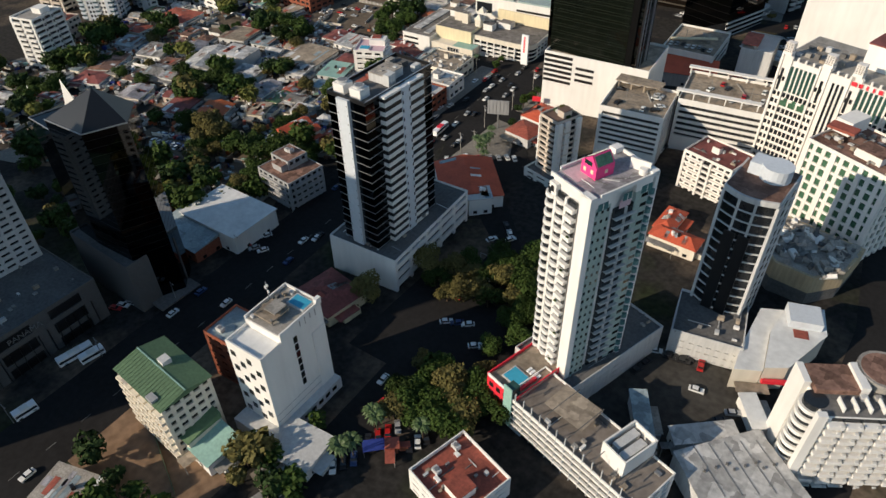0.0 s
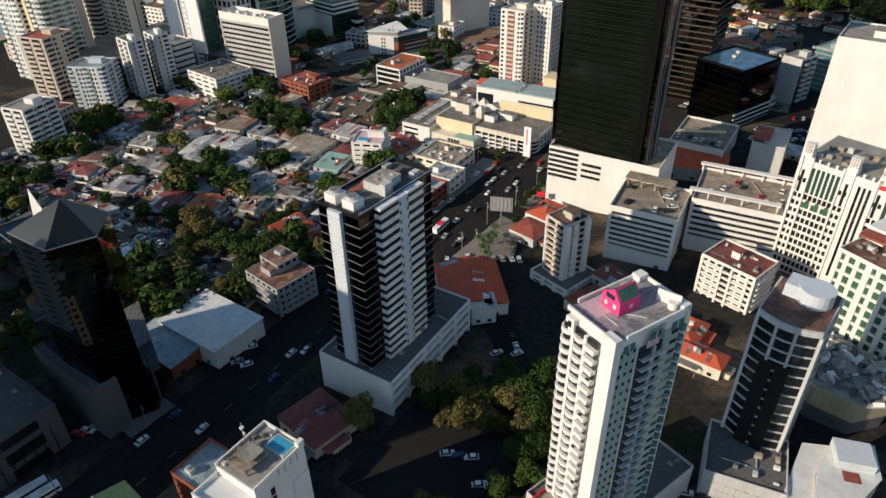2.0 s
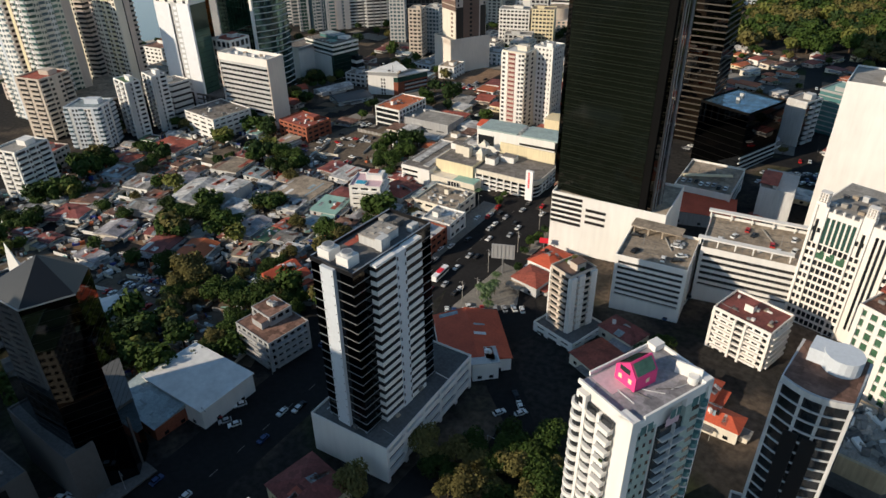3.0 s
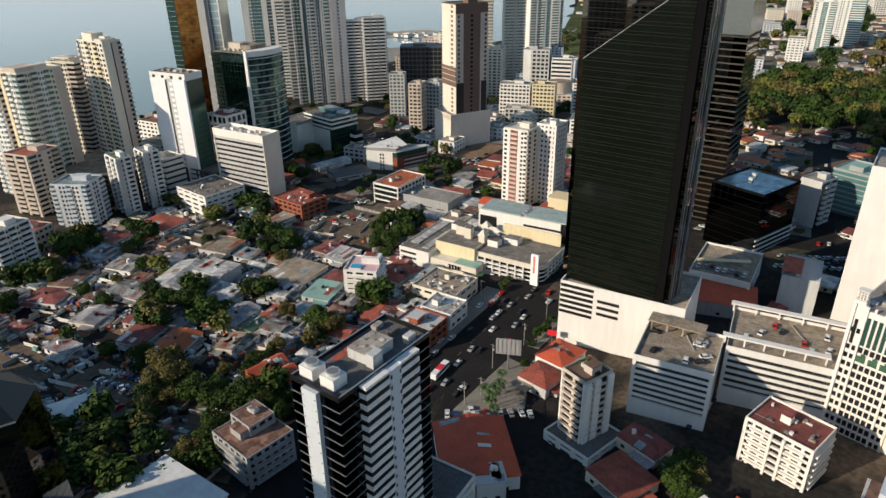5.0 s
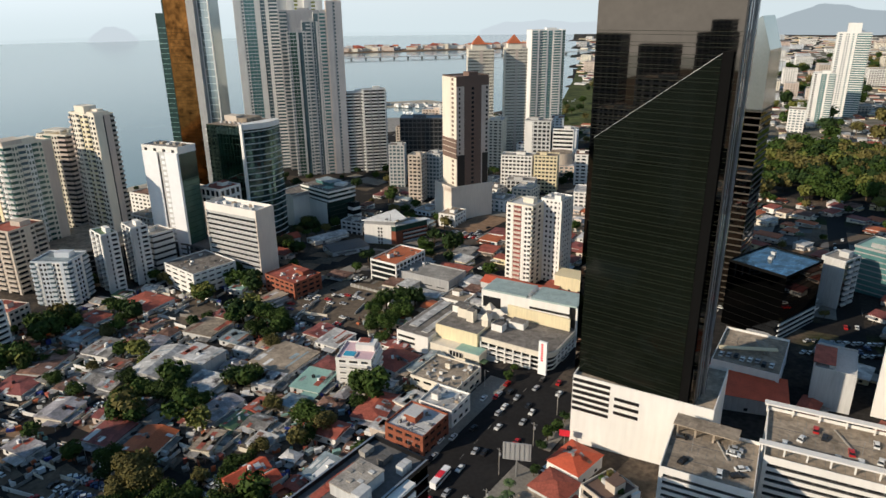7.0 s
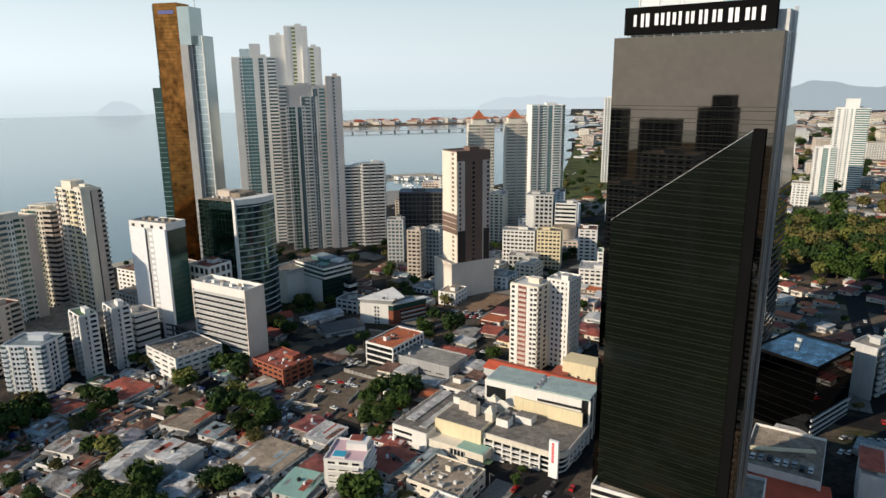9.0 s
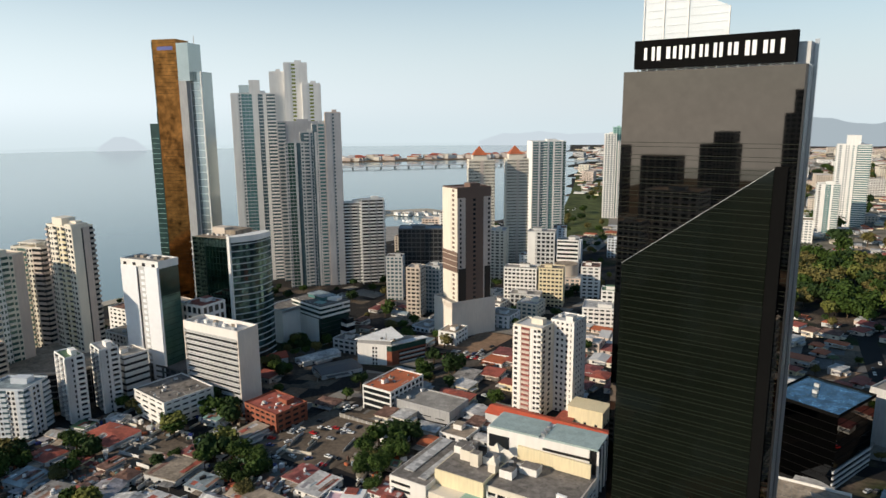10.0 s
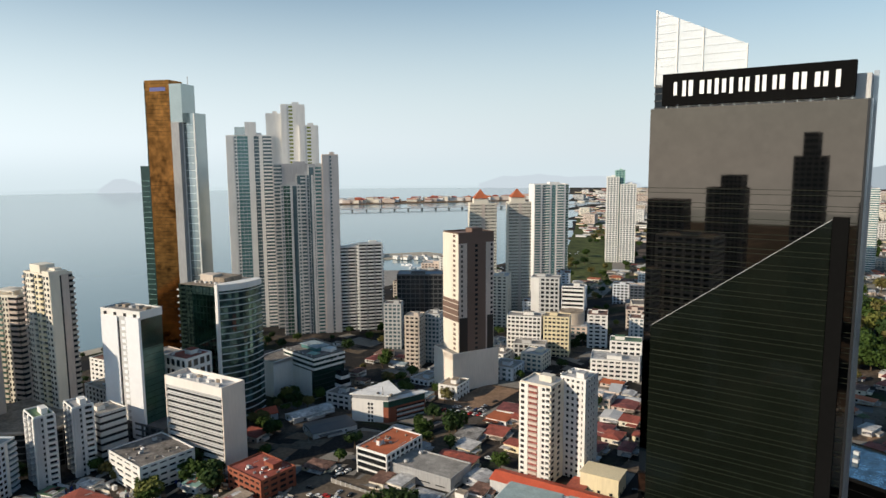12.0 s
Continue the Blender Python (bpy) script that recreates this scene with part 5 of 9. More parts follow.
block("upper_flats", -193, 154, 11, 10, -5, 19, "weathered upper storey with a brown flat roof", 1, GREY, px=3, py=3, base=15.2, roof=ROOFBROWN, units=2, hut=0, parapet=0.3)
house(-129, 109, 19, 17, -8, 7, MAROON, YELLOW, "hip", "house with a dark red hipped roof and ochre walls")
house(-128, 190.5, 25, 29, 43, 9, BRIGHTRED, WHITE, "gable", "house with a large orange tiled roof")
house(-117, 182, 10, 9, 43, 8, LGREY, WHITE, "flat", "white wing with a small roof terrace")

# ---- right side of the street ----
ct = block("corner_tower", -104.5, 222, 10.5, 12.5, -20, 33, "narrow apartment block with brown balconies and white piers", 11, BEIGE, GLASS, px=2, py=3, band=0.16, pw=0.2, roof=BROWN, units=1, hut=0.35, ledge=0.9, strips=(("S", 0.0, 0.06, WHITE, 0.4), ("S", 0.94, 1.0, WHITE, 0.5), ("E", 0.0, 0.2, WHITE, 0.9), ("E", 0.3, 0.52, WHITE, 0.9), ("E", 0.62, 0.74, GLASS, 0.4), ("E", 0.76, 1.0, WHITE, 0.9)))
for i in range(7):
    bx("roof_plant", ct, (LEAF, LEAFDRY, BROWN)[i % 3], -3.6 + (i % 4) * 2.3, 1.0 + 3.2 * (i // 4), 28.6, 1.8, 1.5, 1.2 + 0.5 * (i % 3), 17 * i)
block("corner_tower_podium", -103, 220, 19, 19, -14, 9, "dark podium with a white rim at the corner", 2, WHITE, BLACK, px=3, py=3, band=0.5, roof=DCONC, units=0, hut=0)
house(-84, 226, 16, 11, -16, 6, MAROON, CREAM, "hip", "low house with a dark red hipped roof")
house(-84, 207, 17, 16, -22, 6, RED, CREAM, "hip", "low house with a red hipped roof")
house(-130.5, 257, 14, 17, -8, 8, BRIGHTRED, WHITE, "hip", "house with an orange-red hipped roof")
house(-130, 240.5, 14, 14, -8, 7, RED, LGREY, "hip", "house with a faded red hipped roof")
block("brown_roof_flats", -45.6, 243.9, 21, 16, -14, 24.3, "pale pinkish flats with a rusty red-brown flat roof", 7, WARMWHITE, GLASS, px=7, py=5, band=0.42, pw=0.3, ledge=0.9, roof=MAROON, units=0, hut=0.15, strips=(("S", 0.44, 0.58, BLACK, 0.1), ("S", 0.0, 0.05, WARMWHITE, 0.3), ("S", 0.40, 0.44, WARMWHITE, 1.2), ("S", 0.58, 0.62, WARMWHITE, 1.2)))
gh = block("green_window_hotel", 1.5, 237, 30, 24, -24, 46, "white hotel wing with rows of green windows", 10, WARMWHITE, GLASSLIT, px=9, py=7, band=0.26, pw=0.42, roof=ROOFBROWN, units=6, proud=0.5, strips=(("S", 0.0, 0.05, WARMWHITE, 0.3), ("S", 0.33, 0.38, WARMWHITE, 0.3), ("S", 0.66, 0.70, WARMWHITE, 0.3), ("S", 0.95, 1.0, WARMWHITE, 0.3)))
bx("red_roof", gh, RED, -9, -4, 41.5, 9, 5, 0.9, 10)
bx("upper_hall", gh, WHITE, -11, 4, 38, 6, 10, 5)
block("blank_wall_tower", -24, 366, 46, 30, 0, 78, "tall pale tower with a blank white wall", 28, WHITE, px=0, py=6, band=0.5, blank="S", roof=CONC)
block("parking_block", -19.0, 160, 20, 19, 12, 18.6, "grey parking storeys below the curved tower", 4, LGREY, px=8, py=4, band=0.86, pw=0.5, roof=DCONC, units=0, hut=0)
house(-43.5, 199, 18, 9, -2, 7, BRIGHTRED, CREAM, "hip", "low building with a bright orange-red roof")
house(-49, 208, 8, 16, -2, 7, BRIGHTRED, CREAM, "hip", "wing of a low building with a bright orange roof")
bk = block("bank_building", -31, 101, 43, 15, -15, 20, "long low bank building with a brown flat roof", 5, WHITE, BLACK, px=0, py=3, band=0.3, roof=FELT, units=2, hut=0, proud=0.6)
bx("corner_glass", bk, GLASSGREEN, -20.6, -6.2, 1.5, 2.6, 3.0, 15)
bx("corner_frame", bk, TEALROOF, -20.6, -7.76, 1.5, 3.0, 0.3, 15.6)
bx("sign_band", bk, YELLOW, -21.3, -6.2, 6.2, 1.6, 3.4, 1.1)
bx("red_sign", bk, SIGNRED, -21.5, -6.2, 2.4, 1.8, 3.6, 3.4)
for i in range(14):
    bx("mullion", bk, LGREY, -18 + i * 2.9, -7.4, 1.5, 0.2, 0.3, 15)
for i in range(5):
    bx("roof_seam", bk, DCONC, -17 + i * 8.2, 0, 15.75, 0.25, 14, 0.06)
bx("roof_patch", bk, TAN, -6, 1.5, 15.74, 12, 9, 0.05, 4)
block("terrace_house", -52, 75, 18, 18, -15, 15, "white-walled building with red roof terraces", 3, WHITE, px=4, py=3, band=0.7, roof=RED, units=2, hut=0.3, parapet=1.4)
def roofed(name, label, pts, top, roof, wall, category):
    """A low building on an irregular plan."""
    cx, cy = sum(p[0] for p in pts) / len(pts), sum(p[1] for p in pts) / len(pts)
    z0 = G(cx, cy) - 1
    b = root(name, cx, cy, z0, 0, label, category)
    claim(cx, cy, 12, 12, 0)
    q = [(x - cx, y - cy) for x, y in pts]
    part("wall", prism(q, 0, top - z0), wall, b)
    part("roof", prism([(x * 1.03, y * 1.03) for x, y in q], top - z0, top - z0 + 0.25), roof, b)
    return b


b = roofed("workshop_hall", "large workshop hall with a pale sheet metal roof", [(-11, 110.5), (-1, 101.5), (20, 116.5), (4, 129)], 17.5, ROOFWHITE, LGREY, "hall")
for k in range(5):
    o = bx("roof_seam", b, STEEL, 0, 0, 0, 1, 1, 1)
    o.matrix_basis = pose(-5.5 + k * 3.2, -4.0 + k * 2.6, b.location.z * -1 + 17.75, 0, 0, -40) @ Matrix.Diagonal((15, 0.25, 0.12, 1))
YARD = mat("worn_asphalt", (0.062, 0.058, 0.052), 0.9, var=0.55, big=0.09, fine=0.5)
for k in range(9):
    bx("roof_fan", b, DCONC, -6 + k * 1.9, -5 + k * 1.5 + (k % 3), 17.75 - b.location.z, 0.6, 0.6, 0.5)
house(-7, 122, 6, 17, -52, 6.5, ROOFWHITE, LGREY, "shed", "lean-to of the workshop with pale roof", "shed")
house(-22, 118, 5, 18, 32, 6, BLUEROOF, LGREY, "shed", "narrow lean-to with a pale blue roof", "shed")
b = roofed("white_shop", "white low shop with a flat metal roof", [(-7.3, 145.2), (-0.6, 149), (-3, 164), (-2, 176), (-8, 173), (-8.2, 155)], 18.5, ROOFCLEAN, CREAM, "shop")
bx("awning", b, TAN, 3.5, -14.5, 4.0, 9, 3.5, 0.3, 28)
b = roofed("pale_shop", "pale shop with a ribbed roof and red sign strip", [(-0.4, 149), (5, 152.7), (10.7, 170.7), (7.6, 181.2), (-1.8, 176), (-2.8, 164)], 20, ROOFCLEAN, CREAM, "shop")
bx("red_strip", b, SIGNRED, 0.5, -15.5, 5.0, 8, 1.0, 1.2, 30)
bx("upper_box", b, BLUEGREY, 0.5, 8, 21 - b.location.z - 0.8, 9, 8, 2.6, 20)
bx("red_roof_patch", b, RED, 1.5, 1.5, 20.25 - b.location.z, 4, 3.4, 0.1, 20)
house(1.5, 137.5, 5, 12, 35, 4.0, ROOFCLEAN, WHITE, "flat", "low white annexe beside the shops", "annexe")


def curved_tower():
    """Slim tower whose front bows out, with pale floor edges and dark glass."""
    cx, cy, top, n = -19.5, 175.0, 59.0, 15
    z0 = G(cx, cy)
    b = root("curved_tower", cx, cy, z0, -4, "slim glass apartment tower with a bowed front and pale floor edges", "tower")
    claim(cx, cy, 15, 17, 0)
    h = top - z0
    fh = h / n

    def plan(o):
        p = [(-7.3 + 14.6 * i / 10, -8.5 - 2.2 * math.sin(math.pi * i / 10) - o) for i in range(11)]
        return p + [(7.3 + o, 8.5), (-7.3 - o, 8.5)]
    part("glazing", prism(plan(0), 0, h), GLASS, b)
    for k in range(n + 1):
        part("floor_edge", prism(plan(0.4), k * fh - 0.01, k * fh + (0.32 if k < n else 1.6)), LGREY, b)
    for x in (-7.3, -2.2, 2.2, 7.3):
        bx("pier", b, LGREY, x, -9.9 if abs(x) < 5 else -8.6, 0, 0.8, 1.2, h)
    for x in (-4.4, 4.4):
        bx("dark_panel", b, BLACK, x * 0.45, -10.95, 0, 3.2, 0.5, h * 0.78)
    bx("wall", b, WHITE, -7.4, 0, 0, 0.5, 17, h + 1.5)
    for k in range(n):
        bx("window", b, GLASS, 7.85, -3, k * fh + 1.2, 0.12, 2.0, 1.4)
        bx("window", b, GLASS, 7.85, 3, k * fh + 1.2, 0.12, 2.0, 1.4)
    bx("side_wall", b, LGREY, 7.5, 0.5, 0, 0.5, 16, h)
    part("roof", prism(plan(-0.3), h + 1.6, h + 1.7), ROOFBROWN, b)
    cyl("stair_drum", b, BLUEGREY, 2.0, 2.5, h + 1.7, 4.2, 4.0)
    bx("stair_house", b, BLUEGREY, -2.5, 3.5, h + 1.7, 5, 6, 3.6)
    return b


curved_tower()


def grand_hotel():
    """Pale hotel: bays with a grid of windows, arched green windows, tall upper windows and latticed turrets."""
    cx, cy, w, d, top = -13.0, 280.0, 46.0, 30.0, 56.0
    z0 = G(cx, cy) - 1
    b = root("grand_hotel", cx, cy, z0, -14, "large white hotel with rows of dark windows and roof turrets", "hotel")
    claim(cx, cy, w, d, -14)
    h = top - z0
    n = 15
    fh = h / n
    Y = -d / 2 - 0.02
    bx("wall", b, WARMWHITE, 0, 0, 0, w, d, h)
    for u0 in (-w / 2 + 0.8, 3.5):
        for f in range(n - 1):
            z = f * fh + 0.9
            for x in (1.0, 2.7, 15.2, 16.9):
                bx("window", b, GLASS, u0 + x, Y, z, 1.15, 0.16, 1.7) if f < n - 5 or f % 2 == 0 else None
            if f < n - 6 or f == n - 5:
                for i in range(6):
                    bx("window", b, GLASS, u0 + 4.7 + i * 1.72, Y, z, 1.3, 0.16, 2.0)
        for i in range(3):
            bx("green_window", b, GLASSLIT, u0 + 5.5 + i * 3.45, Y, (n - 6) * fh + 0.7, 2.7, 0.18, 2.2)
            o = bx("window_arch", b, GLASSLIT, u0 + 5.5 + i * 3.45, Y, (n - 6) * fh + 2.7, 2.7, 0.18, 1.0)
            o.matrix_basis = pose(u0 + 5.5 + i * 3.45, Y, (n - 6) * fh + 2.9, 0, 45, 0) @ Matrix.Diagonal((1.35, 0.18, 1.35, 1))
        for i in range(6):
            bx("tall_window", b, GLASSGREEN, u0 + 4.7 + i * 1.72, Y, (n - 4) * fh + 0.4, 1.1, 0.16, 3.2 * fh)
        for i in range(2):
            bx("tall_window", b, GLASS, u0 + (1.4 if i == 0 else 16.6), Y, (n - 4) * fh, 1.0, 0.18, 2.8 * fh)
        for x in (0.0, 3.7, 14.4, 18.0):
            bx("bay_pier", b, WARMWHITE, u0 + x, -d / 2 - 0.2, 0, 0.7, 0.9, h + 1.5)
    for i in range(3):
        bx("glass_slot", b, GLASS, -1.6 + i * 1.7, Y, fh * 2, 0.9, 0.14, h - 3 * fh)
    for f in range(n - 1):
        for i in range(8):
            bx("window", b, GLASS, -w / 2 - 0.02, -d / 2 + 2.2 + i * 3.6, f * fh + 0.9, 0.16, 1.5, 1.8)
    bx("roof", b, CONC, 0, 0, h, w - 1, d - 1, 0.1)
    for i in range(16):
        bx("merlon", b, WARMWHITE, -w / 2 + 0.6 + i * (w - 1.2) / 15, -d / 2 + 0.4, h, 0.7, 0.8, 1.4)
    for x in (-w / 2 + 1.8, -w / 2 + 17.4, 5.0, 20.4):
        bx("turret", b, WARMWHITE, x, -d / 2 + 1.6, h, 3.4, 3.2, 2.6)
        for i in range(4):
            for q in (-1, 1):
                bx("turret_post", b, WARMWHITE, x - 1.3 + i * 0.87, -d / 2 + 1.6 + q * 1.3, h + 2.6, 0.22, 0.22, 3.4)
        for k in range(4):
            bx("turret_rail", b, WARMWHITE, x, -d / 2 + 1.6, h + 3.0 + k * 0.95, 3.2, 3.0, 0.16)
    bx("attic", b, WHITE, 8, 4, h, 14, 12, 9)
    bx("attic_screen", b, MAROON, 8, 4, h + 9, 14.6, 12.6, 0.5)
    for i in range(12):
        bx("roof_box", b, (LGREY, CONC, DCONC, TAN)[i % 4], -19 + (i % 6) * 3.0, -9 + (i // 6) * 9 + (i % 3), h + 0.1, 2.0, 1.6, 1.0 + 0.5 * (i % 3))
    for i in range(6):
        bx("sign_bar", b, SIGNRED, 5.2 + i * 2.3, -d / 2 - 0.55, h - 1.6, (1.9, 1.4, 0.7, 0.7, 1.5, 0.6)[i], 0.2, 1.5)
    return b


grand_hotel()


OCHRE = mat("ochre_render", (0.50, 0.39, 0.25), 0.85, var=0.3, big=0.15, streak=1)


def rubble_terrace():
    b = root("rubble_terrace", -4, 205, G(-4, 205) - 1, -10, "ochre podium covered with heaps of pale rubble", "podium")
    claim(-4, 205, 24, 24, 0)
    part("basement", prism([(-12.6, -5.8), (-4, -12.6), (7.8, -11.6), (13.6, -2), (13.6, 13.6), (-12.6, 13.6)], 0, 6.5), DCONC, b)
    part("wall", prism([(-13, -6), (-4, -13), (8, -12), (14, -2), (14, 14), (-13, 14)], 6.5, 13), OCHRE, b)
    part("top", prism([(-12, -5.5), (-4, -12), (7.5, -11), (13, -2), (13, 13), (-12, 13)], 13, 13.15), RUBBLE, b)
    r = random.Random(4)
    for i in range(110):
        x, y = r.uniform(-11, 12), r.uniform(-9, 12)
        o = bx("rubble_slab", b, r.choice((RUBBLE, RUBBLE, CONC, WHITE, DCONC)), x, y, 13.0 + r.uniform(-0.3, 0.3), r.uniform(0.8, 3.6), r.uniform(0.6, 2.2), r.uniform(0.3, 1.1))
        o.matrix_basis = pose(x, y, 13.1, r.uniform(-35, 35), r.uniform(-35, 35), r.uniform(0, 180)) @ Matrix.Diagonal((r.uniform(1.0, 5.5), r.uniform(0.8, 3.0), r.uniform(0.5, 1.8), 1))
    return b


rubble_terrace()


def pool_deck():
    """Red podium at the foot of the tower, with a pool, loungers and planting on it."""
    b = root("pool_podium", -53.7, 109.5, G(-53, 109) - 1, -15, "red podium with a swimming pool terrace on its roof", "podium")
    claim(-53.7, 109.5, 12, 18, 0)
    h = 20.3 - (G(-53, 109) - 1)
    bx("wall", b, SIGNRED, 0, 0, 0, 11.5, 18, h)
    for k in range(2):
        for i in range(4):
            # Black panels on the solid wall, painted as the shade inside openings.
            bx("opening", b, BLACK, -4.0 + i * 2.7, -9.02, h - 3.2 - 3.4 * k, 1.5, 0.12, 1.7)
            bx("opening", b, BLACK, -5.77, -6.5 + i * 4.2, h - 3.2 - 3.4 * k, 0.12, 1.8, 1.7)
    bx("deck", b, TAN, 0, 0, h, 11.0, 17.5, 0.12)
    for s in (-1, 1):
        bx("parapet", b, SIGNRED, s * 5.6, 0, h, 0.3, 18, 1.1)
    bx("parapet", b, WHITE, 0, -8.85, h, 11, 0.3, 1.1)
    bx("pool_rim", b, LGREY, 0.2, -3.6, h + 0.1, 6.4, 5.2, 0.35)
    bx("pool", b, POOL, 0.2, -3.6, h + 0.2, 5.7, 4.5, 0.32)
    bx("slide", b, SIGNRED, 3.9, -3.0, h + 0.1, 0.8, 6.0, 0.9)
    for i in range(4):
        bx("lounger", b, SIGNWHITE, 0.6 + i * 1.1, 0.9, h + 0.15, 0.7, 1.9, 0.35)
    return b


pool_deck()
ac = root("plant_box", -20, 101, 20.1, -20, "white roof box with two large cooling units", "plant room")
bx("wall", ac, WHITE, 0, -5.3, 0, 7.4, 0.4, 6)
bx("wall", ac, WHITE, 0, 5.3, 0, 7.4, 0.4, 6)
bx("wall", ac, WHITE, 3.5, 0, 0, 0.4, 10.2, 6)
bx("wall", ac, WHITE, -3.5, 0, 0, 0.4, 10.2, 6)
bx("floor", ac, DCONC, 0, 0, 2.6, 6.6, 10.2, 0.1)
bx("cooling_unit", ac, LGREY, -1.5, 0.4, 2.7, 2.2, 7.5, 2.2)
bx("cooling_unit", ac, LGREY, 1.5, -0.4, 2.7, 2.2, 7.5, 2.2)


def round_apartments():
    cx, cy, top, n = 21.4, 136.9, 37.5, 10
    w, d = 26.0, 15.0
    z0 = G(cx, cy) - 1
    b = root("round_apartments", cx, cy, z0, 32, "white apartment block with rounded stacked balconies", "building")
    claim(cx, cy, w, d, 32)
    h = top - z0
    fh = h / n
    bx("wall", b, WHITE, 0, 0, 0, w, d, h)
    bx("end_wall", b, WHITE, -w / 2 - 0.6, 4.4, 0, 1.6, 6.2, h + 1.5)
    bx("fin", b, WHITE, -w / 2 - 0.4, -d / 2 - 0.2, 0, 2.2, 1.6, h + 1.2)
    for k in range(n):
        z = k * fh
        cyl("balcony", b, WHITE, -w / 2 + 0.3, -2.6, z + 0.2, 3.3, fh * 0.40, n=24)
        cyl("balcony_glass", b, GLASS, -w / 2 + 0.3, -2.6, z + 0.2 + fh * 0.40, 2.7, fh * 0.6, n=24)
        bx("window_strip", b, GLASS, 0.8, -d / 2 - 0.02, z + fh * 0.42, w - 3, 0.14, fh * 0.5)
        for i in range(6):
            x = -w / 2 + 3.2 + i * 4.0
            bx("balcony_front", b, WHITE, x, -d / 2 - 0.8 - 0.25 * (i % 2), z + 0.2, 3.5, 1.7, fh * 0.42)
            bx("dividing_wall", b, WHITE, x + 2.0, -d / 2 - 0.4, z, 0.3, 1.0, fh) if k % 2 == 0 else None
            bx("air_unit", b, LGREY, x + 1.1, -d / 2 - 1.5, z + 0.2 + fh * 0.42, 0.8, 0.4, 0.6)
    bx("roof", b, DCONC, 0, 0, h, w - 0.6, d - 0.6, 0.12)
    bx("roof_hall", b, ROOFBROWN, -7.5, 3.0, h, 10, 8.0, 1.6)
    bx("roof_hall", b, WHITE, -1.5, 3.0, h, 2, 8.0, 2.6)
    cyl("roof_drum", b, CONC, 5, 5, h, 6.0, 2.6, n=32)
    cyl("drum_roof", b, ROOFBROWN, 5, 5, h + 2.6, 5.2, 0.1, n=32)
    for i in range(6):
        bx("pergola", b, WHITE, -8 + i * 3, -4.5, h + 0.1, 0.3, 3.6, 1.6)
    for i in range(4):
        bx("roof_box", b, (LGREY, CONC)[i % 2], -2 + i * 3.1, -2.2, h + 0.1, 1.6, 1.3, 1.1)
    return b


round_apartments()

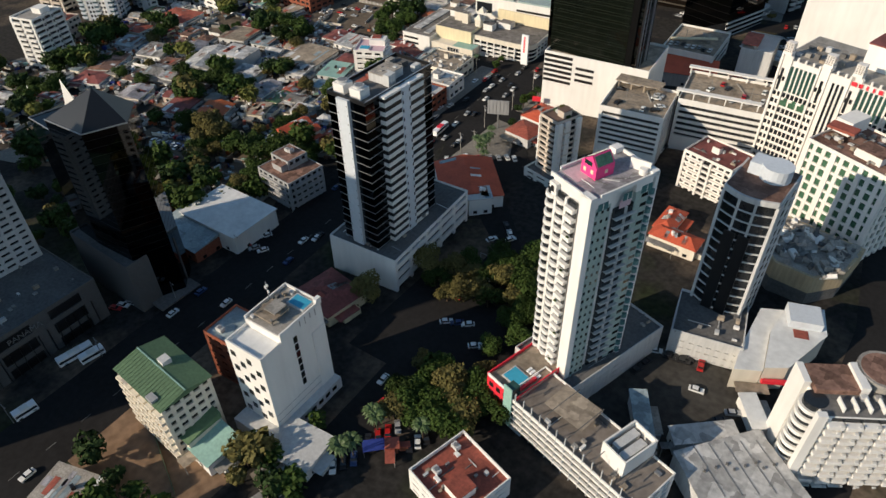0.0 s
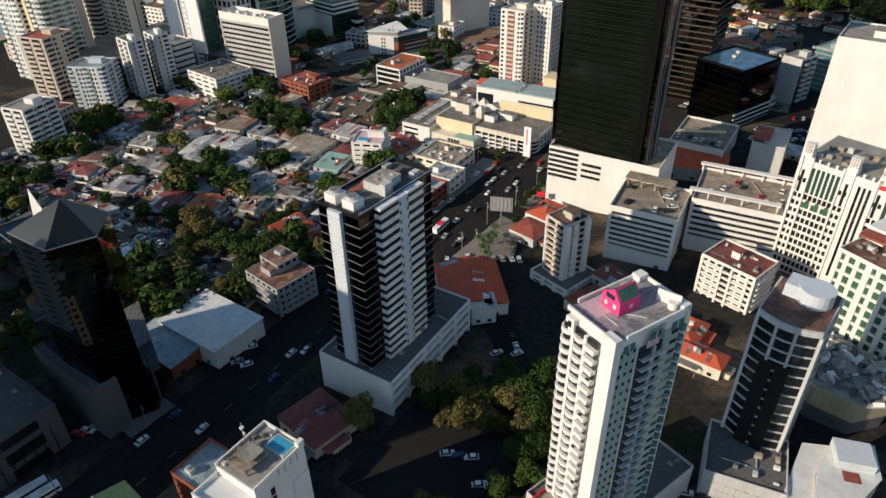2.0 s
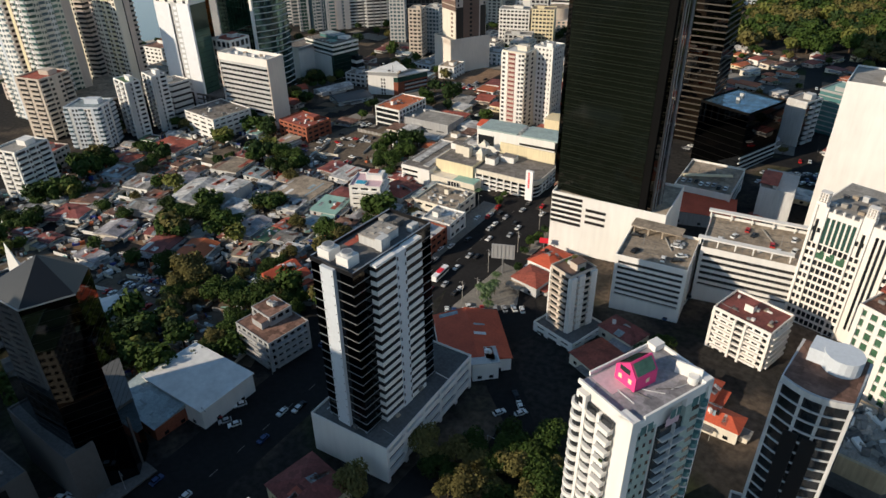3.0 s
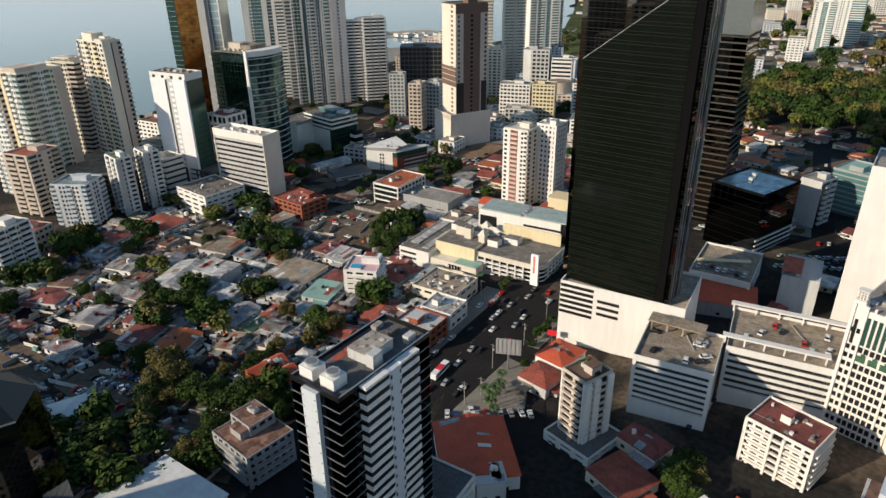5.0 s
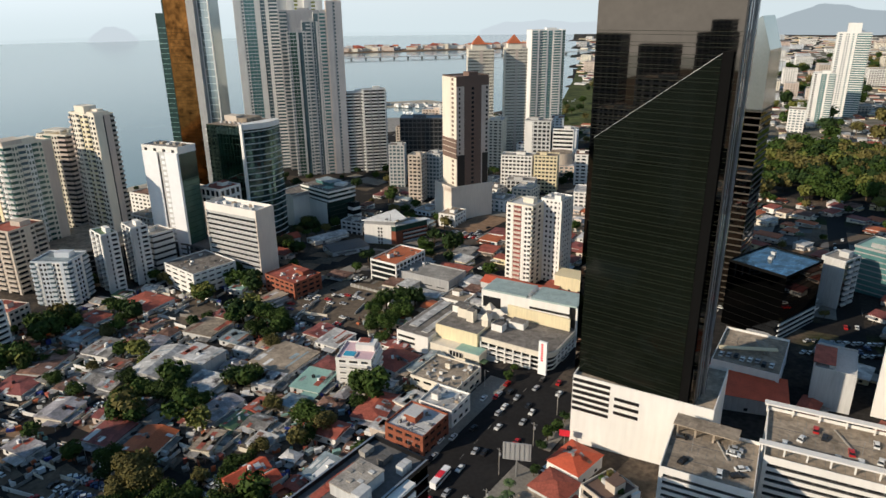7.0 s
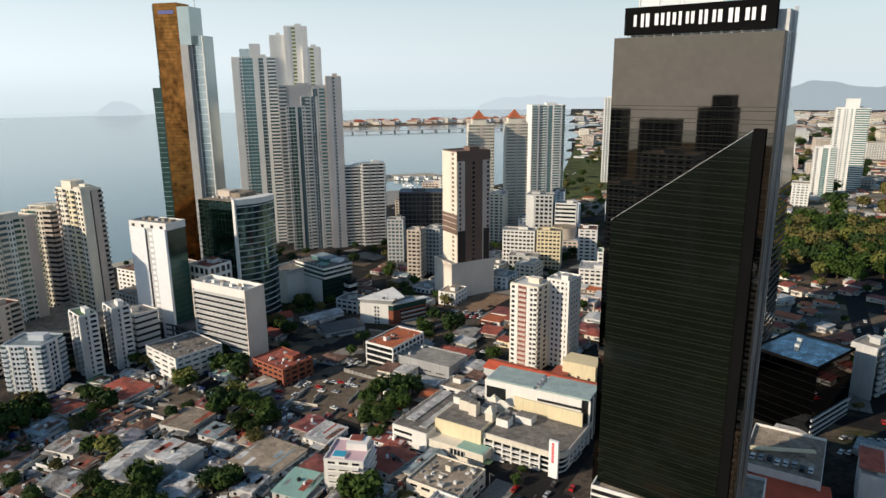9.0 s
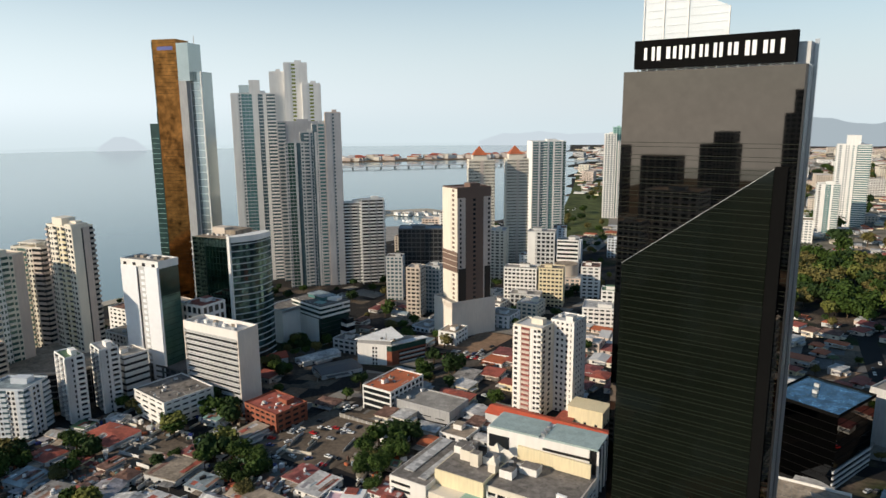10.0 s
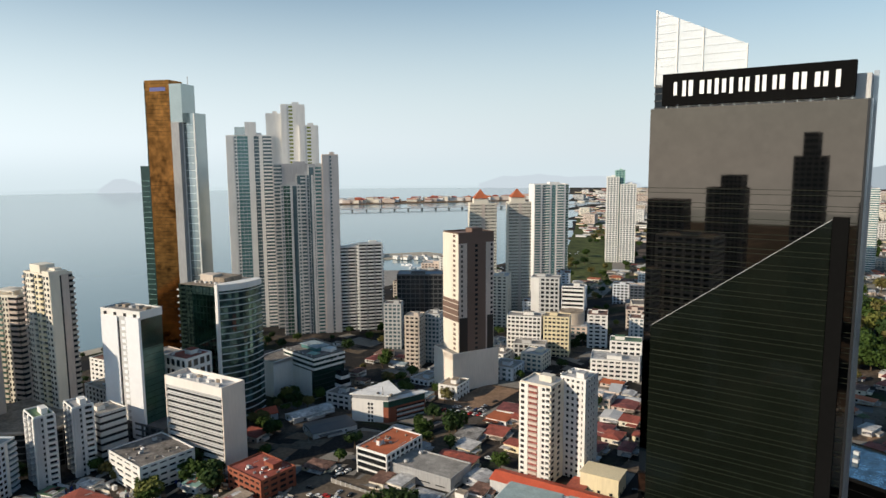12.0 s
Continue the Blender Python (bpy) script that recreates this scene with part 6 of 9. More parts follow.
# ---- the quarter of low houses ----
HOUSES = [
    (-336, 172, 15, 16, 22, 5, LAV, "gable", "house with a weathered grey sheet roof"), (-377, 171, 19, 16, 25, 5, MAROON, "hip", "house with a dark red roof"),
    (-389, 190, 16, 24, 28, 5, ROOFBROWN, "gable", "house with a rusty brown roof"), (-331, 219, 22, 30, 22, 9, ROOFWHITE, "gable", "two-storey white house with a pale roof"),
    (-319, 232, 20, 16, 10, 9, ROOFWHITE, "flat", "white two-storey block with a flat roof"), (-300, 221, 16, 15, 12, 5, ROOFWHITE, "shed", "low white house with a sheet roof"),
    (-276, 211, 13, 19, 10, 5, LAV, "gable", "long shed with a lavender-grey roof"), (-262, 209, 8, 13, 12, 4, GREEN, "gable", "small shed with a green roof"),
    (-263, 222, 9, 11, 8, 4, RED, "gable", "small shed with a red roof"), (-298, 174, 15, 16, 15, 5, MAROON, "shed", "house with a faded maroon roof"),
    (-279, 180, 16, 18, 20, 5, ORANGE, "gable", "house with an orange and tan roof"), (-258, 193, 9, 14, 23, 4, TAN, "flat", "ruined house with a broken roof"),
    (-226, 186, 9, 17, -8, 8, BRIGHTRED, "gable", "white house with a bright red gabled roof"), (-217.5, 187, 7, 12, -8, 7, BRIGHTRED, "gable", "wing of a white house with a bright red roof"), (-343, 197, 22, 15, 12, 6, SHABBY, "gable", "pale house with a patched grey roof"),
    (-424, 233, 17, 14, 10, 5, RED, "hip", "house with a bright red hipped roof"), (-406, 216, 16, 14, 14, 5, BLUEROOF, "shed", "shed with a blue-grey metal roof"),
    (-286, 257, 26, 24, 5, 5, TAN, "shed", "wide shed with a beige roof"), (-258, 250, 16, 18, 14, 4, TEALROOF, "shed", "shed with a pale teal roof"),
    (-239, 285, 18, 20, 0, 5, RED, "hip", "house with a red-brown hipped roof"), (-218, 248, 15, 22, 18, 5, RED, "hip", "house with a faded red roof"),
    (-225, 225, 18, 12, 10, 5, RED, "gable", "low house with a red roof"), (-419, 263, 26, 22, 10, 5, RED, "hip", "villa with red hipped roofs"),
    (-352, 260, 20, 20, 14, 4, TAN, "flat", "low walled building with a dusty flat roof"), (-329, 260, 13, 12, 9, 4, BLUEROOF, "shed", "small building with a pale blue roof"),
    (-360, 276, 13, 10, 10, 5, MAROON, "hip", "small house with a dark red roof"), (-223, 290, 10, 22, 2, 5, BLUEROOF, "gable", "shed with a blue-grey metal roof"),
    (-378, 215, 18, 17, 18, 5, SHABBY, "shed", "grey workshop with a sheet roof"), (-361, 231, 14, 16, 30, 5, LAV, "gable", "shed with a grey sheet roof"),
    (-354, 304, 12, 22, 0, 5, TAN, "shed", "open canopy with a beige roof"), (-296, 290, 12, 15, 4, 4, MAROON, "gable", "low hall with a dark red roof"), (-280.5, 287, 15, 17, 4, 4, ROOFWHITE, "shed", "low hall with a pale sheet roof"), (-271, 128, 14, 14, -22, 5, WHITE, "hip", "white tent-like canopy beside parked cars"),
    (-300, 240, 16, 12, 10, 4, LAV, "gable", "low house with a grey roof"), (-398, 160, 16, 14, 20, 5, SHABBY, "gable", "house with a weathered grey roof"),
    (-420, 190, 18, 12, 20, 5, RED, "gable", "small house with a red roof"), (-250, 300, 16, 12, 4, 4, MAROON, "gable", "low house with a maroon roof"),
    (-262, 282, 12, 12, 5, 4, ROOFBROWN, "hip", "low house with a brown roof"), (-310, 195, 12, 10, 14, 4, ROOFBROWN, "gable", "small house with a brown roof"),
    (-240, 205, 10, 9, 10, 4, LGREY, "shed", "small shed with a pale roof"), (-205, 205, 12, 14, 4, 5, BLUEROOF, "shed", "shed with a grey roof"),
    (-320, 150, 16, 9, 10, 4, LAV, "shed", "long shed beside the street"), (-250, 270, 10, 10, 10, 4, ROOFBROWN, "hip", "small house with a brown roof"),
]
for x, y, w, d, yaw, h, roof, kind, text in HOUSES:
    house(x, y, w, d, yaw, h, roof, RNG.choice((WHITE, CREAM, LGREY)), kind, text)

# along the avenue
block("avenue_shops", -205, 281, 24, 22, 4, 9, "low commercial building with a brown flat roof", 2, CREAM, px=4, py=4, band=0.6, roof=TAN, units=2, hut=0.1)
block("avenue_block", -192, 262, 16, 15, 4, 10, "low building with a white roof and red corner box", 2, WHITE, px=3, py=3, band=0.6, roof=ROOFWHITE, units=1, hut=0.2)
block("avenue_brick_block", -191, 242, 18, 18, 3, 11, "brick shop building with a pale patched roof", 3, BRICK, px=4, py=4, band=0.5, roof=LGREY, units=1, hut=0.3)
pf = block("pool_flats", -246, 268, 17, 17, 26, 12.4, "white flats with balconies and a roof pool", 5, WHITE, GLASS, px=3, py=4, band=0.45, pw=0.3, roof=PINKPALE, units=0, hut=0, ledge=1.4)
bx("roof_hall", pf, WHITE, 3, 4, 14.6, 9, 7, 3.2)
bx("red_roof", pf, RED, 2, 5, 17.8, 5, 4, 0.6)
bx("pool_rim", pf, WHITE, -3, -4, 14.6, 6, 5, 0.7)
bx("pool", pf, POOL, -3, -4, 14.7, 5.2, 4.2, 0.75)

# department store
def store():
    """Department store: a white wing, a yellow block, a rounded glazed end, a tall block behind."""
    ox, oy = -213.0, 325.0
    z0 = G(ox, oy) - 1
    b = root("store", ox, oy, z0, 4, "white and yellow department store with stepped roofs and glazed corner", "store")
    claim(ox, oy, 78, 44, 4)
    o = -z0
    bx("wing", b, WHITE, -29, -1, 0, 19, 42, 9.5 + o)
    bx("wing_roof", b, ROOFGREY, -29, -1, 9.5 + o, 18.4, 41, 0.1)
    bx("roof_sheet", b, ROOFWHITE, -33, 2, 9.6 + o, 5, 34, 0.5)
    bx("roof_sheet", b, ROOFWHITE, -24, -4, 9.6 + o, 4, 28, 0.5)
    for k in range(2):
        bx("ribbon_window", b, GLASS, -32.5, -22.05, 3.2 + o + k * 3, 10, 0.2, 1.2)
    bx("yellow_hall", b, YELLOW, -8, -4, 0, 24, 20, 14 + o)
    bx("yellow_roof", b, ROOFGREY, -8, -4, 14 + o, 23, 19, 0.1)
    bx("front_step", b, CREAM, -6, -17, 0, 30, 8, 7 + o)
    bx("front_step_roof", b, TEALROOF, 2, -17, 7 + o, 13, 7.6, 0.2)
    bx("grid_window", b, GLASS, -4, -21.05, 3.2 + o, 8, 0.2, 2.6)
    for k in range(5):
        bx("grid_bar", b, WHITE, -7.6 + k * 1.8, -21.15, 3.2 + o, 0.25, 0.2, 2.6)
    pts = [(3, -12), (30, -12)] + [(36 + 6 * math.sin(a * 0.157), -6 - 6 * math.cos(a * 0.157)) for a in range(1, 10)] + [(42, 22), (3, 22)]
    part("rounded_hall", prism(pts, 9.8 + o, 12.4 + o), CREAM, b)
    part("rounded_roof", prism([(22 + (x - 22) * 0.97, 5 + (y - 5) * 0.97) for x, y in pts], 12.4 + o, 12.55 + o), ROOFGREY, b)
    part("glass_hall", prism([(22 + (x - 22) * 0.95, 5 + (y - 5) * 0.95) for x, y in pts], 0, 9.9 + o), GLASS, b)
    for i in range(7):
        bx("frame_post", b, WHITE, 5 + i * 4.4, -12.4, 0, 0.7, 0.6, 10 + o)
    for k in range(3):
        bx("frame_rail", b, WHITE, 18, -12.4, 2.6 + o + k * 2.4, 27, 0.5, 0.6)
    for k in range(3):
        part("curved_rail", prism([(22 + (x - 22) * 0.975, 5 + (y - 5) * 0.975) for x, y in pts], 2.6 + o + k * 2.4, 3.2 + o + k * 2.4), WHITE, b)
    for i in range(6):
        bx("frame_post", b, WHITE, 41.2, -3 + i * 4.4, 0, 0.6, 0.7, 10 + o)
    bx("green_awning", b, GREEN, 6, -19, 3.4 + o, 12, 4, 0.4)
    bx("yellow_wall", b, YELLOW, 23, 15, 12.5 + o, 34, 1.0, 6.5)
    for x, y, w, d, h, mt in ((-12, 1, 5, 5, 5, CREAM), (-6, -2, 4, 4, 6, CREAM), (-1, 3, 6, 5, 3.4, WHITE), (3, -3, 3.5, 3.5, 4.2, CREAM), (9, -1, 6, 5, 3.6, WHITE), (16, 7, 8, 6, 3.2, WHITE), (-17, 6, 6, 7, 3.5, WHITE)):
        bx("roof_box", b, mt, x, y, (14 if x < 4 else 12.5) + o, w, d, h)
        bx("roof_box_lid", b, ROOFGREY, x, y, (14 if x < 4 else 12.5) + o + h, w - 0.4, d - 0.4, 0.1)
    for x, y in ((-1, 8), (3, -3)):
        bm = bmesh.new()
        v = [bm.verts.new(p) for p in ((-2.4, -2.4, 0), (2.4, -2.4, 0), (2.4, 2.4, 0), (-2.4, 2.4, 0), (0, 0, 3.2))]
        for f in ((3, 2, 1, 0), (0, 1, 4), (1, 2, 4), (2, 3, 4), (3, 0, 4)):
            bm.faces.new([v[i] for i in f])
        bmesh.ops.translate(bm, vec=(x, y, 18.2 + o), verts=bm.verts)
        part("pyramid_roof", bm, CREAM, b)
    cyl("duct", b, ALU, 7, 6, 12.6 + o, 1.3, 3.0)
    cyl("duct", b, ALU, 10.5, 6.5, 12.6 + o, 1.1, 2.6)
    return b


store()


TEALPALE = mat("pale_teal_roof_sheet", (0.36, 0.45, 0.43), 0.5, var=0.25, big=0.15, sheets=0.1)


def store_block():
    b = root("store_upper_block", -199, 351, G(-199, 351) - 1, 7, "tall white store block with a pale blue-grey roof", "building")
    claim(-199, 351, 52, 17, 7)
    h = 24 - (G(-199, 351) - 1)
    bx("wall", b, WHITE, -2, 0, 0, 48, 17, h)
    bx("dark_glass", b, BLACK, 23.5, 0, 0, 4.0, 15, h - 1)
    for y in (-7.8, -2.5, 2.5, 7.8):
        bx("column", b, WHITE, 25.6, y, 0, 0.9, 0.9, h)
    bx("dark_window", b, GLASS, -20, -8.55, h - 9, 10, 0.2, 6)
    bx("dark_window", b, BLACK, 12, -8.55, h - 5, 22, 0.2, 1.2)
    for x, w in ((-13, 24), (13.5, 24)):
        bx("roof", b, TEALPALE, x, 0, h, w, 16.4, 0.8)
    for y in (-5, -1, 3):
        cyl("roof_fan", b, ALU, 0, y, h, 1.2, 1.6)
    return b


store_block()
sp = root("sign_pylon", -173.5, 313.5, G(-173, 313), 0, "tall white sign pylon with a column of red bars", "sign")
bx("pylon", sp, SIGNWHITE, 0, 0, 0, 4.2, 1.2, 17)
for i in range(8):
    bx("sign_bar", sp, SIGNRED, -0.2, -0.65, 15.2 - i * 1.15, 1.1, 0.1, 0.8)

slender("apartment_slab", -240, 414, 17.5, 16, 0, 51, "cream apartment tower with pink balcony recesses", 18,
        ((0.2, "win", WHITE, BLACK), (0.08, "pier", WHITE, GLASS), (0.32, "bal", PINKISH, MAROON), (0.1, "pier", WHITE, GLASS), (0.15, "win", WHITE, BLACK), (0.15, "bal", WHITE, GLASS)),
        ((0.3, "win", CREAM, GLASS), (0.12, "pier", CREAM, GLASS), (0.28, "win", CREAM, GLASS), (0.3, "pier", CREAM, GLASS)), CREAM, -2)
block("apartment_slab", -226, 428, 14, 16, 0, 53, "cream apartment tower behind another", 17, WHITE, GLASS, px=5, py=5, band=0.5, pw=0.5, roof=ROOFWHITE, units=1, hut=0.3)
house(-207, 416, 20, 14, 5, 10, YELLOW, YELLOW, "flat", "low yellow building at the foot of the tower")

PALEBEIGE = mat("pale_beige_render", (0.74, 0.655, 0.565), 0.8, var=0.12, big=0.06, streak=1)


def slab_office():
    """White slab office: long ledges before dark glass, plain end walls, a deep roof parapet."""
    cx, cy, w, d, top = -413.2, 333.8, 47.5, 16.2, 42.0
    z0 = -8.5
    b = root("slab_office", cx, cy, z0, 5.5, "white slab office with long ledges and plain end walls", "office building")
    claim(cx, cy, w, d, 5)
    h = top - z0
    n = 13
    fh = (h - 5.2) / n
    bx("glazing", b, GLASS, 0, 0, 0, w - 1.0, d - 2.4, h - 4)
    for q in (-1, 1):
        bx("end_wall", b, PALEBEIGE, q * (w / 2 - 0.4), 0, 0, 0.8, d, h)
        bx("top_wall", b, WARMWHITE, 0, q * (d / 2 - 0.3), h - 5.2, w - 1.6, 0.6, 5.2)
        for k in range(n):
            bx("ledge", b, LGREY, 0, q * (d / 2 - 0.1), k * fh + fh * 0.55, w - 1.6, 1.5, 0.5)
            bx("spandrel", b, LGREY, 0, q * (d / 2 - 1.0), k * fh + fh * 0.55, w - 1.6, 0.5, 1.25)
            for i in range(11):
                bx("mullion", b, GREY, -w / 2 + 3 + i * (w - 6) / 10, q * (d / 2 - 1.1), k * fh, 0.25, 0.4, fh * 0.6) if k % 2 else None
    bx("roof", b, LGREY, 0, 0, h - 2.6, w - 1.6, d - 1.2, 0.3)
    for i in range(7):
        bx("roof_box", b, (LGREY, WHITE, TAN)[i % 3], -18 + i * 5.4, -2 + 2.5 * (i % 3), h - 2.3, 2.6, 2.2, 1.6 + 0.5 * (i % 2))
    bx("roof_screen", b, WARMWHITE, 6, 2.5, h - 2.3, 12, 0.4, 2.8)
    return b


slab_office()
block("slab_wing", -421.5, 304.5, 35, 31, -3, 7.2, "white low wing with a dark flat roof", 5, WHITE, px=4, py=6, band=0.62, pw=0.3, roof=ROOFGREY, units=3, hut=0)
bx("link_roof", bpy.data.objects["slab_wing"], WHITE, 24, 9, 9.0, 14, 9, 0.5, 18)
for i in range(4):
    bx("link_post", bpy.data.objects["slab_wing"], LGREY, 19 + (i % 2) * 9, 5 + (i // 2) * 7, 0, 0.5, 0.5, 9.0)
TWIN_S = ((0.12, "pier", WHITE, GLASS), (0.32, "bal", LGREY, GLASS), (0.14, "pier", WHITE, GLASS), (0.3, "bal", LGREY, GLASS), (0.12, "pier", WHITE, GLASS))
TWIN_E = ((0.3, "pier", LGREY, GLASS), (0.16, "win", LGREY, GLASS), (0.14, "pier", WHITE, GLASS), (0.4, "bal", WHITE, GLASS))
slender("twin_tower", -464, 267, 18, 10, -8, 31, "narrow white apartment tower with a green roof", 13, TWIN_S, TWIN_E, WHITE, -9.5, GREEN)
slender("twin_tower", -461, 286, 16, 10.5, -10, 31, "narrow white apartment tower beside another", 13, TWIN_S, TWIN_E, WHITE, -9.5, GREY)
slender("pale_blue_flats", -470, 240, 24, 20, 32, 20.5, "pale blue-white block of flats with balconies", 10,
        ((0.14, "bal", BLUEGREY, GLASSBLUE), (0.08, "pier", WHITE, GLASS), (0.2, "win2", BLUEGREY, GLASS), (0.16, "bal", BLUEGREY, GLASSBLUE), (0.2, "win2", WHITE, GLASS), (0.08, "pier", BLUEGREY, GLASS), (0.14, "bal", BLUEGREY, GLASSBLUE)),
        ((0.2, "bal", BLUEGREY, GLASSBLUE), (0.1, "pier", WHITE, GLASS), (0.3, "win2", BLUEGREY, GLASS), (0.1, "pier", WHITE, GLASS), (0.3, "bal", BLUEGREY, GLASSBLUE)), BLUEGREY, -9.5, BLUEROOF)
slender("beige_flats", -515, 236, 22, 25, 15, 34, "beige apartment block with deep balconies", 13,
        ((0.1, "pier", BEIGE, GLASS), (0.35, "bal", BEIGE, GLASS), (0.1, "pier", BEIGE, GLASS), (0.35, "bal", BEIGE, GLASS), (0.1, "pier", BEIGE, GLASS)),
        ((0.28, "bal", BEIGE, GLASS), (0.16, "win", BEIGE, GLASS), (0.12, "pier", BEIGE, GLASS), (0.16, "win", BEIGE, GLASS), (0.28, "bal", BEIGE, GLASS)), BEIGE, -9.5, RED)
slender("white_tower", -428, 176, 17, 22, 15, 22, "white apartment tower with stacked balconies", 10,
        ((0.1, "pier", WHITE, GLASS), (0.35, "bal", WHITE, GLASS), (0.1, "pier", WHITE, GLASS), (0.35, "bal", WHITE, GLASS), (0.1, "pier", WHITE, GLASS)),
        ((0.3, "bal", WHITE, GLASS), (0.1, "win", WHITE, GLASS), (0.2, "bal", WHITE, GLASS), (0.1, "win", WHITE, GLASS), (0.3, "bal", WHITE, GLASS)), WHITE, -9.5, CONC)
block("pink_flats", -455, 200, 20, 14, 20, 6, "pink flats with red roofs", 4, PINKISH, px=5, py=4, band=0.5, roof=RED, units=0)
block("brick_office", -358, 328, 28, 22, -2, 5.5, "brick-red office with a terrace roof and white box", 4, BRICK, px=6, py=4, band=0.5, roof=RED, units=2, hut=0.25)
def along(b, name, p, q, u0, u1, z, h, out, thick, material, label=""):
    """A box along the line p to q, from share u0 to u1 of it, standing out by out."""
    dx, dy = q[0] - p[0], q[1] - p[1]
    ln = math.hypot(dx, dy)
    nx, ny = dy / ln, -dx / ln
    um = (u0 + u1) / 2
    off = out - thick / 2
    return bx(name, b, material, p[0] + dx * um + nx * off, p[1] + dy * um + ny * off, z, ln * (u1 - u0), thick, h, math.degrees(math.atan2(dy, dx)), label)


def terrace_office():
    """Office with a blank white wall, dark green glass and white bands under a roof terrace."""
    w, d, z0, top = 38.0, 27.0, -9.0, 23.0
    b = root("terrace_office", -455, 456.5, z0, -8, "white and dark green office block with a roof terrace", "office building")
    claim(-455, 456.5, w, d, -8)
    h = top - z0
    bx("core", b, GLASSDEEP, 0, 0, 0, w, d, h - 0.4)
    bx("blank_wall", b, WHITE, -1.5, -d / 2 - 0.2, 0, w - 3, 0.6, h * 0.66)
    bx("blank_wall", b, WHITE, -w / 2, 0, 0, 0.6, d, h * 0.66)
    bx("plinth", b, LGREY, w / 2, 0, 0, 0.5, d, 1.2)
    for z in (h * 0.70, h * 0.82, h * 0.93):
        bx("white_band", b, WHITE, 0.3, 0, z, w + 1.2, d + 1.2, 1.5)
    for k in range(1, 6):
        bx("floor_line", b, BLACK, w / 2 + 0.02, 0, k * h * 0.11, 0.2, d - 0.4, 0.3)
    bx("terrace_floor", b, ROOFGREY, 0, 0, h - 0.35, w - 0.6, d - 0.6, 0.3)
    bx("terrace_glass", b, GLASSTEAL, -2, 3, h, 20, 12, 2.6)
    bx("terrace_cover", b, BLUEROOF, -2, 3, h + 2.6, 21, 13, 0.4)
    bx("blue_sheet", b, TEALROOF, 10, -7, h, 8, 6, 0.5, 12)
    bx("white_hood", b, WHITE, 11, 6, h, 9, 7, 2.2, 20)
    for k in range(3):
        bx("stepped_wing", b, WHITE, w / 2 + 3.5, d / 2 - 4, k * 6.2, 7, 8 + (2 - k) * 1.5, 2.4)
        bx("stepped_glass", b, GLASS, w / 2 + 3.5, d / 2 - 4, k * 6.2 + 2.4, 6.4, 7 + (2 - k) * 1.5, 3.8)
    for i in range(7):
        bx("railing", b, WHITE, -w / 2 + 3 + i * 5.3, -d / 2 + 0.3, h, 0.25, 0.25, 1.3)
    return b


def white_office():
    """White office on a slanted plan: brick end with pale window strips, a green glass storey, white pitched roofs."""
    ox, oy, z0 = -368.5, 442.0, -7.6
    b = root("white_office", ox, oy, z0, 0, "white and brick office with pale pitched roofs", "office building")
    claim(ox, oy, 34, 36, 20)
    A, B, C, D = (-16.5, -18.0), (7.5, -9.0), (16.5, 18.0), (-7.5, 9.0)
    h = 16.6
    part("wall", prism([A, B, C, D], 0, h), WHITE, b)
    along(b, "brick_end", B, C, 0.0, 1.0, 0, h - 4.6, 0.3, 0.7, BRICK, "dark red brick end wall")
    along(b, "brick_end", A, B, 0.86, 1.0, 0, h - 4.6, 0.3, 0.7, BRICK)
    for k in range(3):
        along(b, "pale_strip", B, C, 0.22, 0.97, 2.2 + k * 3.2, 1.2, 0.45, 0.6, LGREY)
        along(b, "window_strip", B, C, 0.2, 0.98, 3.4 + k * 3.2, 1.0, 0.36, 0.6, GLASS)
    along(b, "green_storey", B, C, 0.0, 1.0, h - 4.5, 3.8, 0.25, 0.6, GLASSGREEN, "green glass storey")
    along(b, "green_storey", A, B, 0.86, 1.0, h - 4.5, 3.8, 0.25, 0.6, GLASSGREEN)
    for k in range(5):
        for u in (0.44, 0.53):
            along(b, "window", A, B, u, u + 0.05, 1.6 + k * 2.8, 1.6, 0.12, 0.5, GLASS)
    bm = prism([(-18.0, -19.0), (8.5, -10.0), (11.5, -0.5), (-8.5, 10.0)], h, h + 0.5)
    for v in bm.verts:
        v.co.z += 2.2 + 3.2 * (v.co.y + 19) / 29
    part("pitched_roof", bm, ROOFCLEAN, b, "white sheet metal roof")
    along(b, "roof_wall", A, B, 0.02, 0.98, h, 2.4, 0, 0.4, GREY)
    along(b, "roof_wall", D, A, 0.05, 0.98, h, 3.2, 0, 0.4, WHITE)
    bm = prism([(8.8, -10.0), (18.5, 19.0), (13.0, 19.6), (4.5, -6.0)], h + 0.1, h + 0.6)
    part("roof_edge", bm, ROOFCLEAN, b)
    bm = prism([(4.0, -6.0), (12.5, 19.0), (-7.0, 9.2), (-5, 4)], h, h + 0.3)
    part("roof_deck", bm, CONC, b)
    cyl("mast", b, STEEL, 2, -8, h, 0.2, 8.0, n=8)
    return b


terrace_office()
white_office()
for x, y, w, d, yaw, hh, rf, kd, text in ((-439, 397, 14, 15, -33, 5, BRIGHTRED, "shed", "open shed with a red sheet roof below the offices"),
                                          (-416.5, 416, 13, 32, -13, 5, ROOFWHITE, "gable", "long shed with a pale sheet roof"),
                                          (-386.5, 405, 21, 30, -24, 5, DGREY, "gable", "long shed with a dark sheet roof"),
                                          (-219, 393, 70, 14, 4, 8, BRIGHTRED, "gable", "long low building with a red roof behind the store")):
    house(x, y, w, d, yaw, hh, rf, LGREY, kd, text)


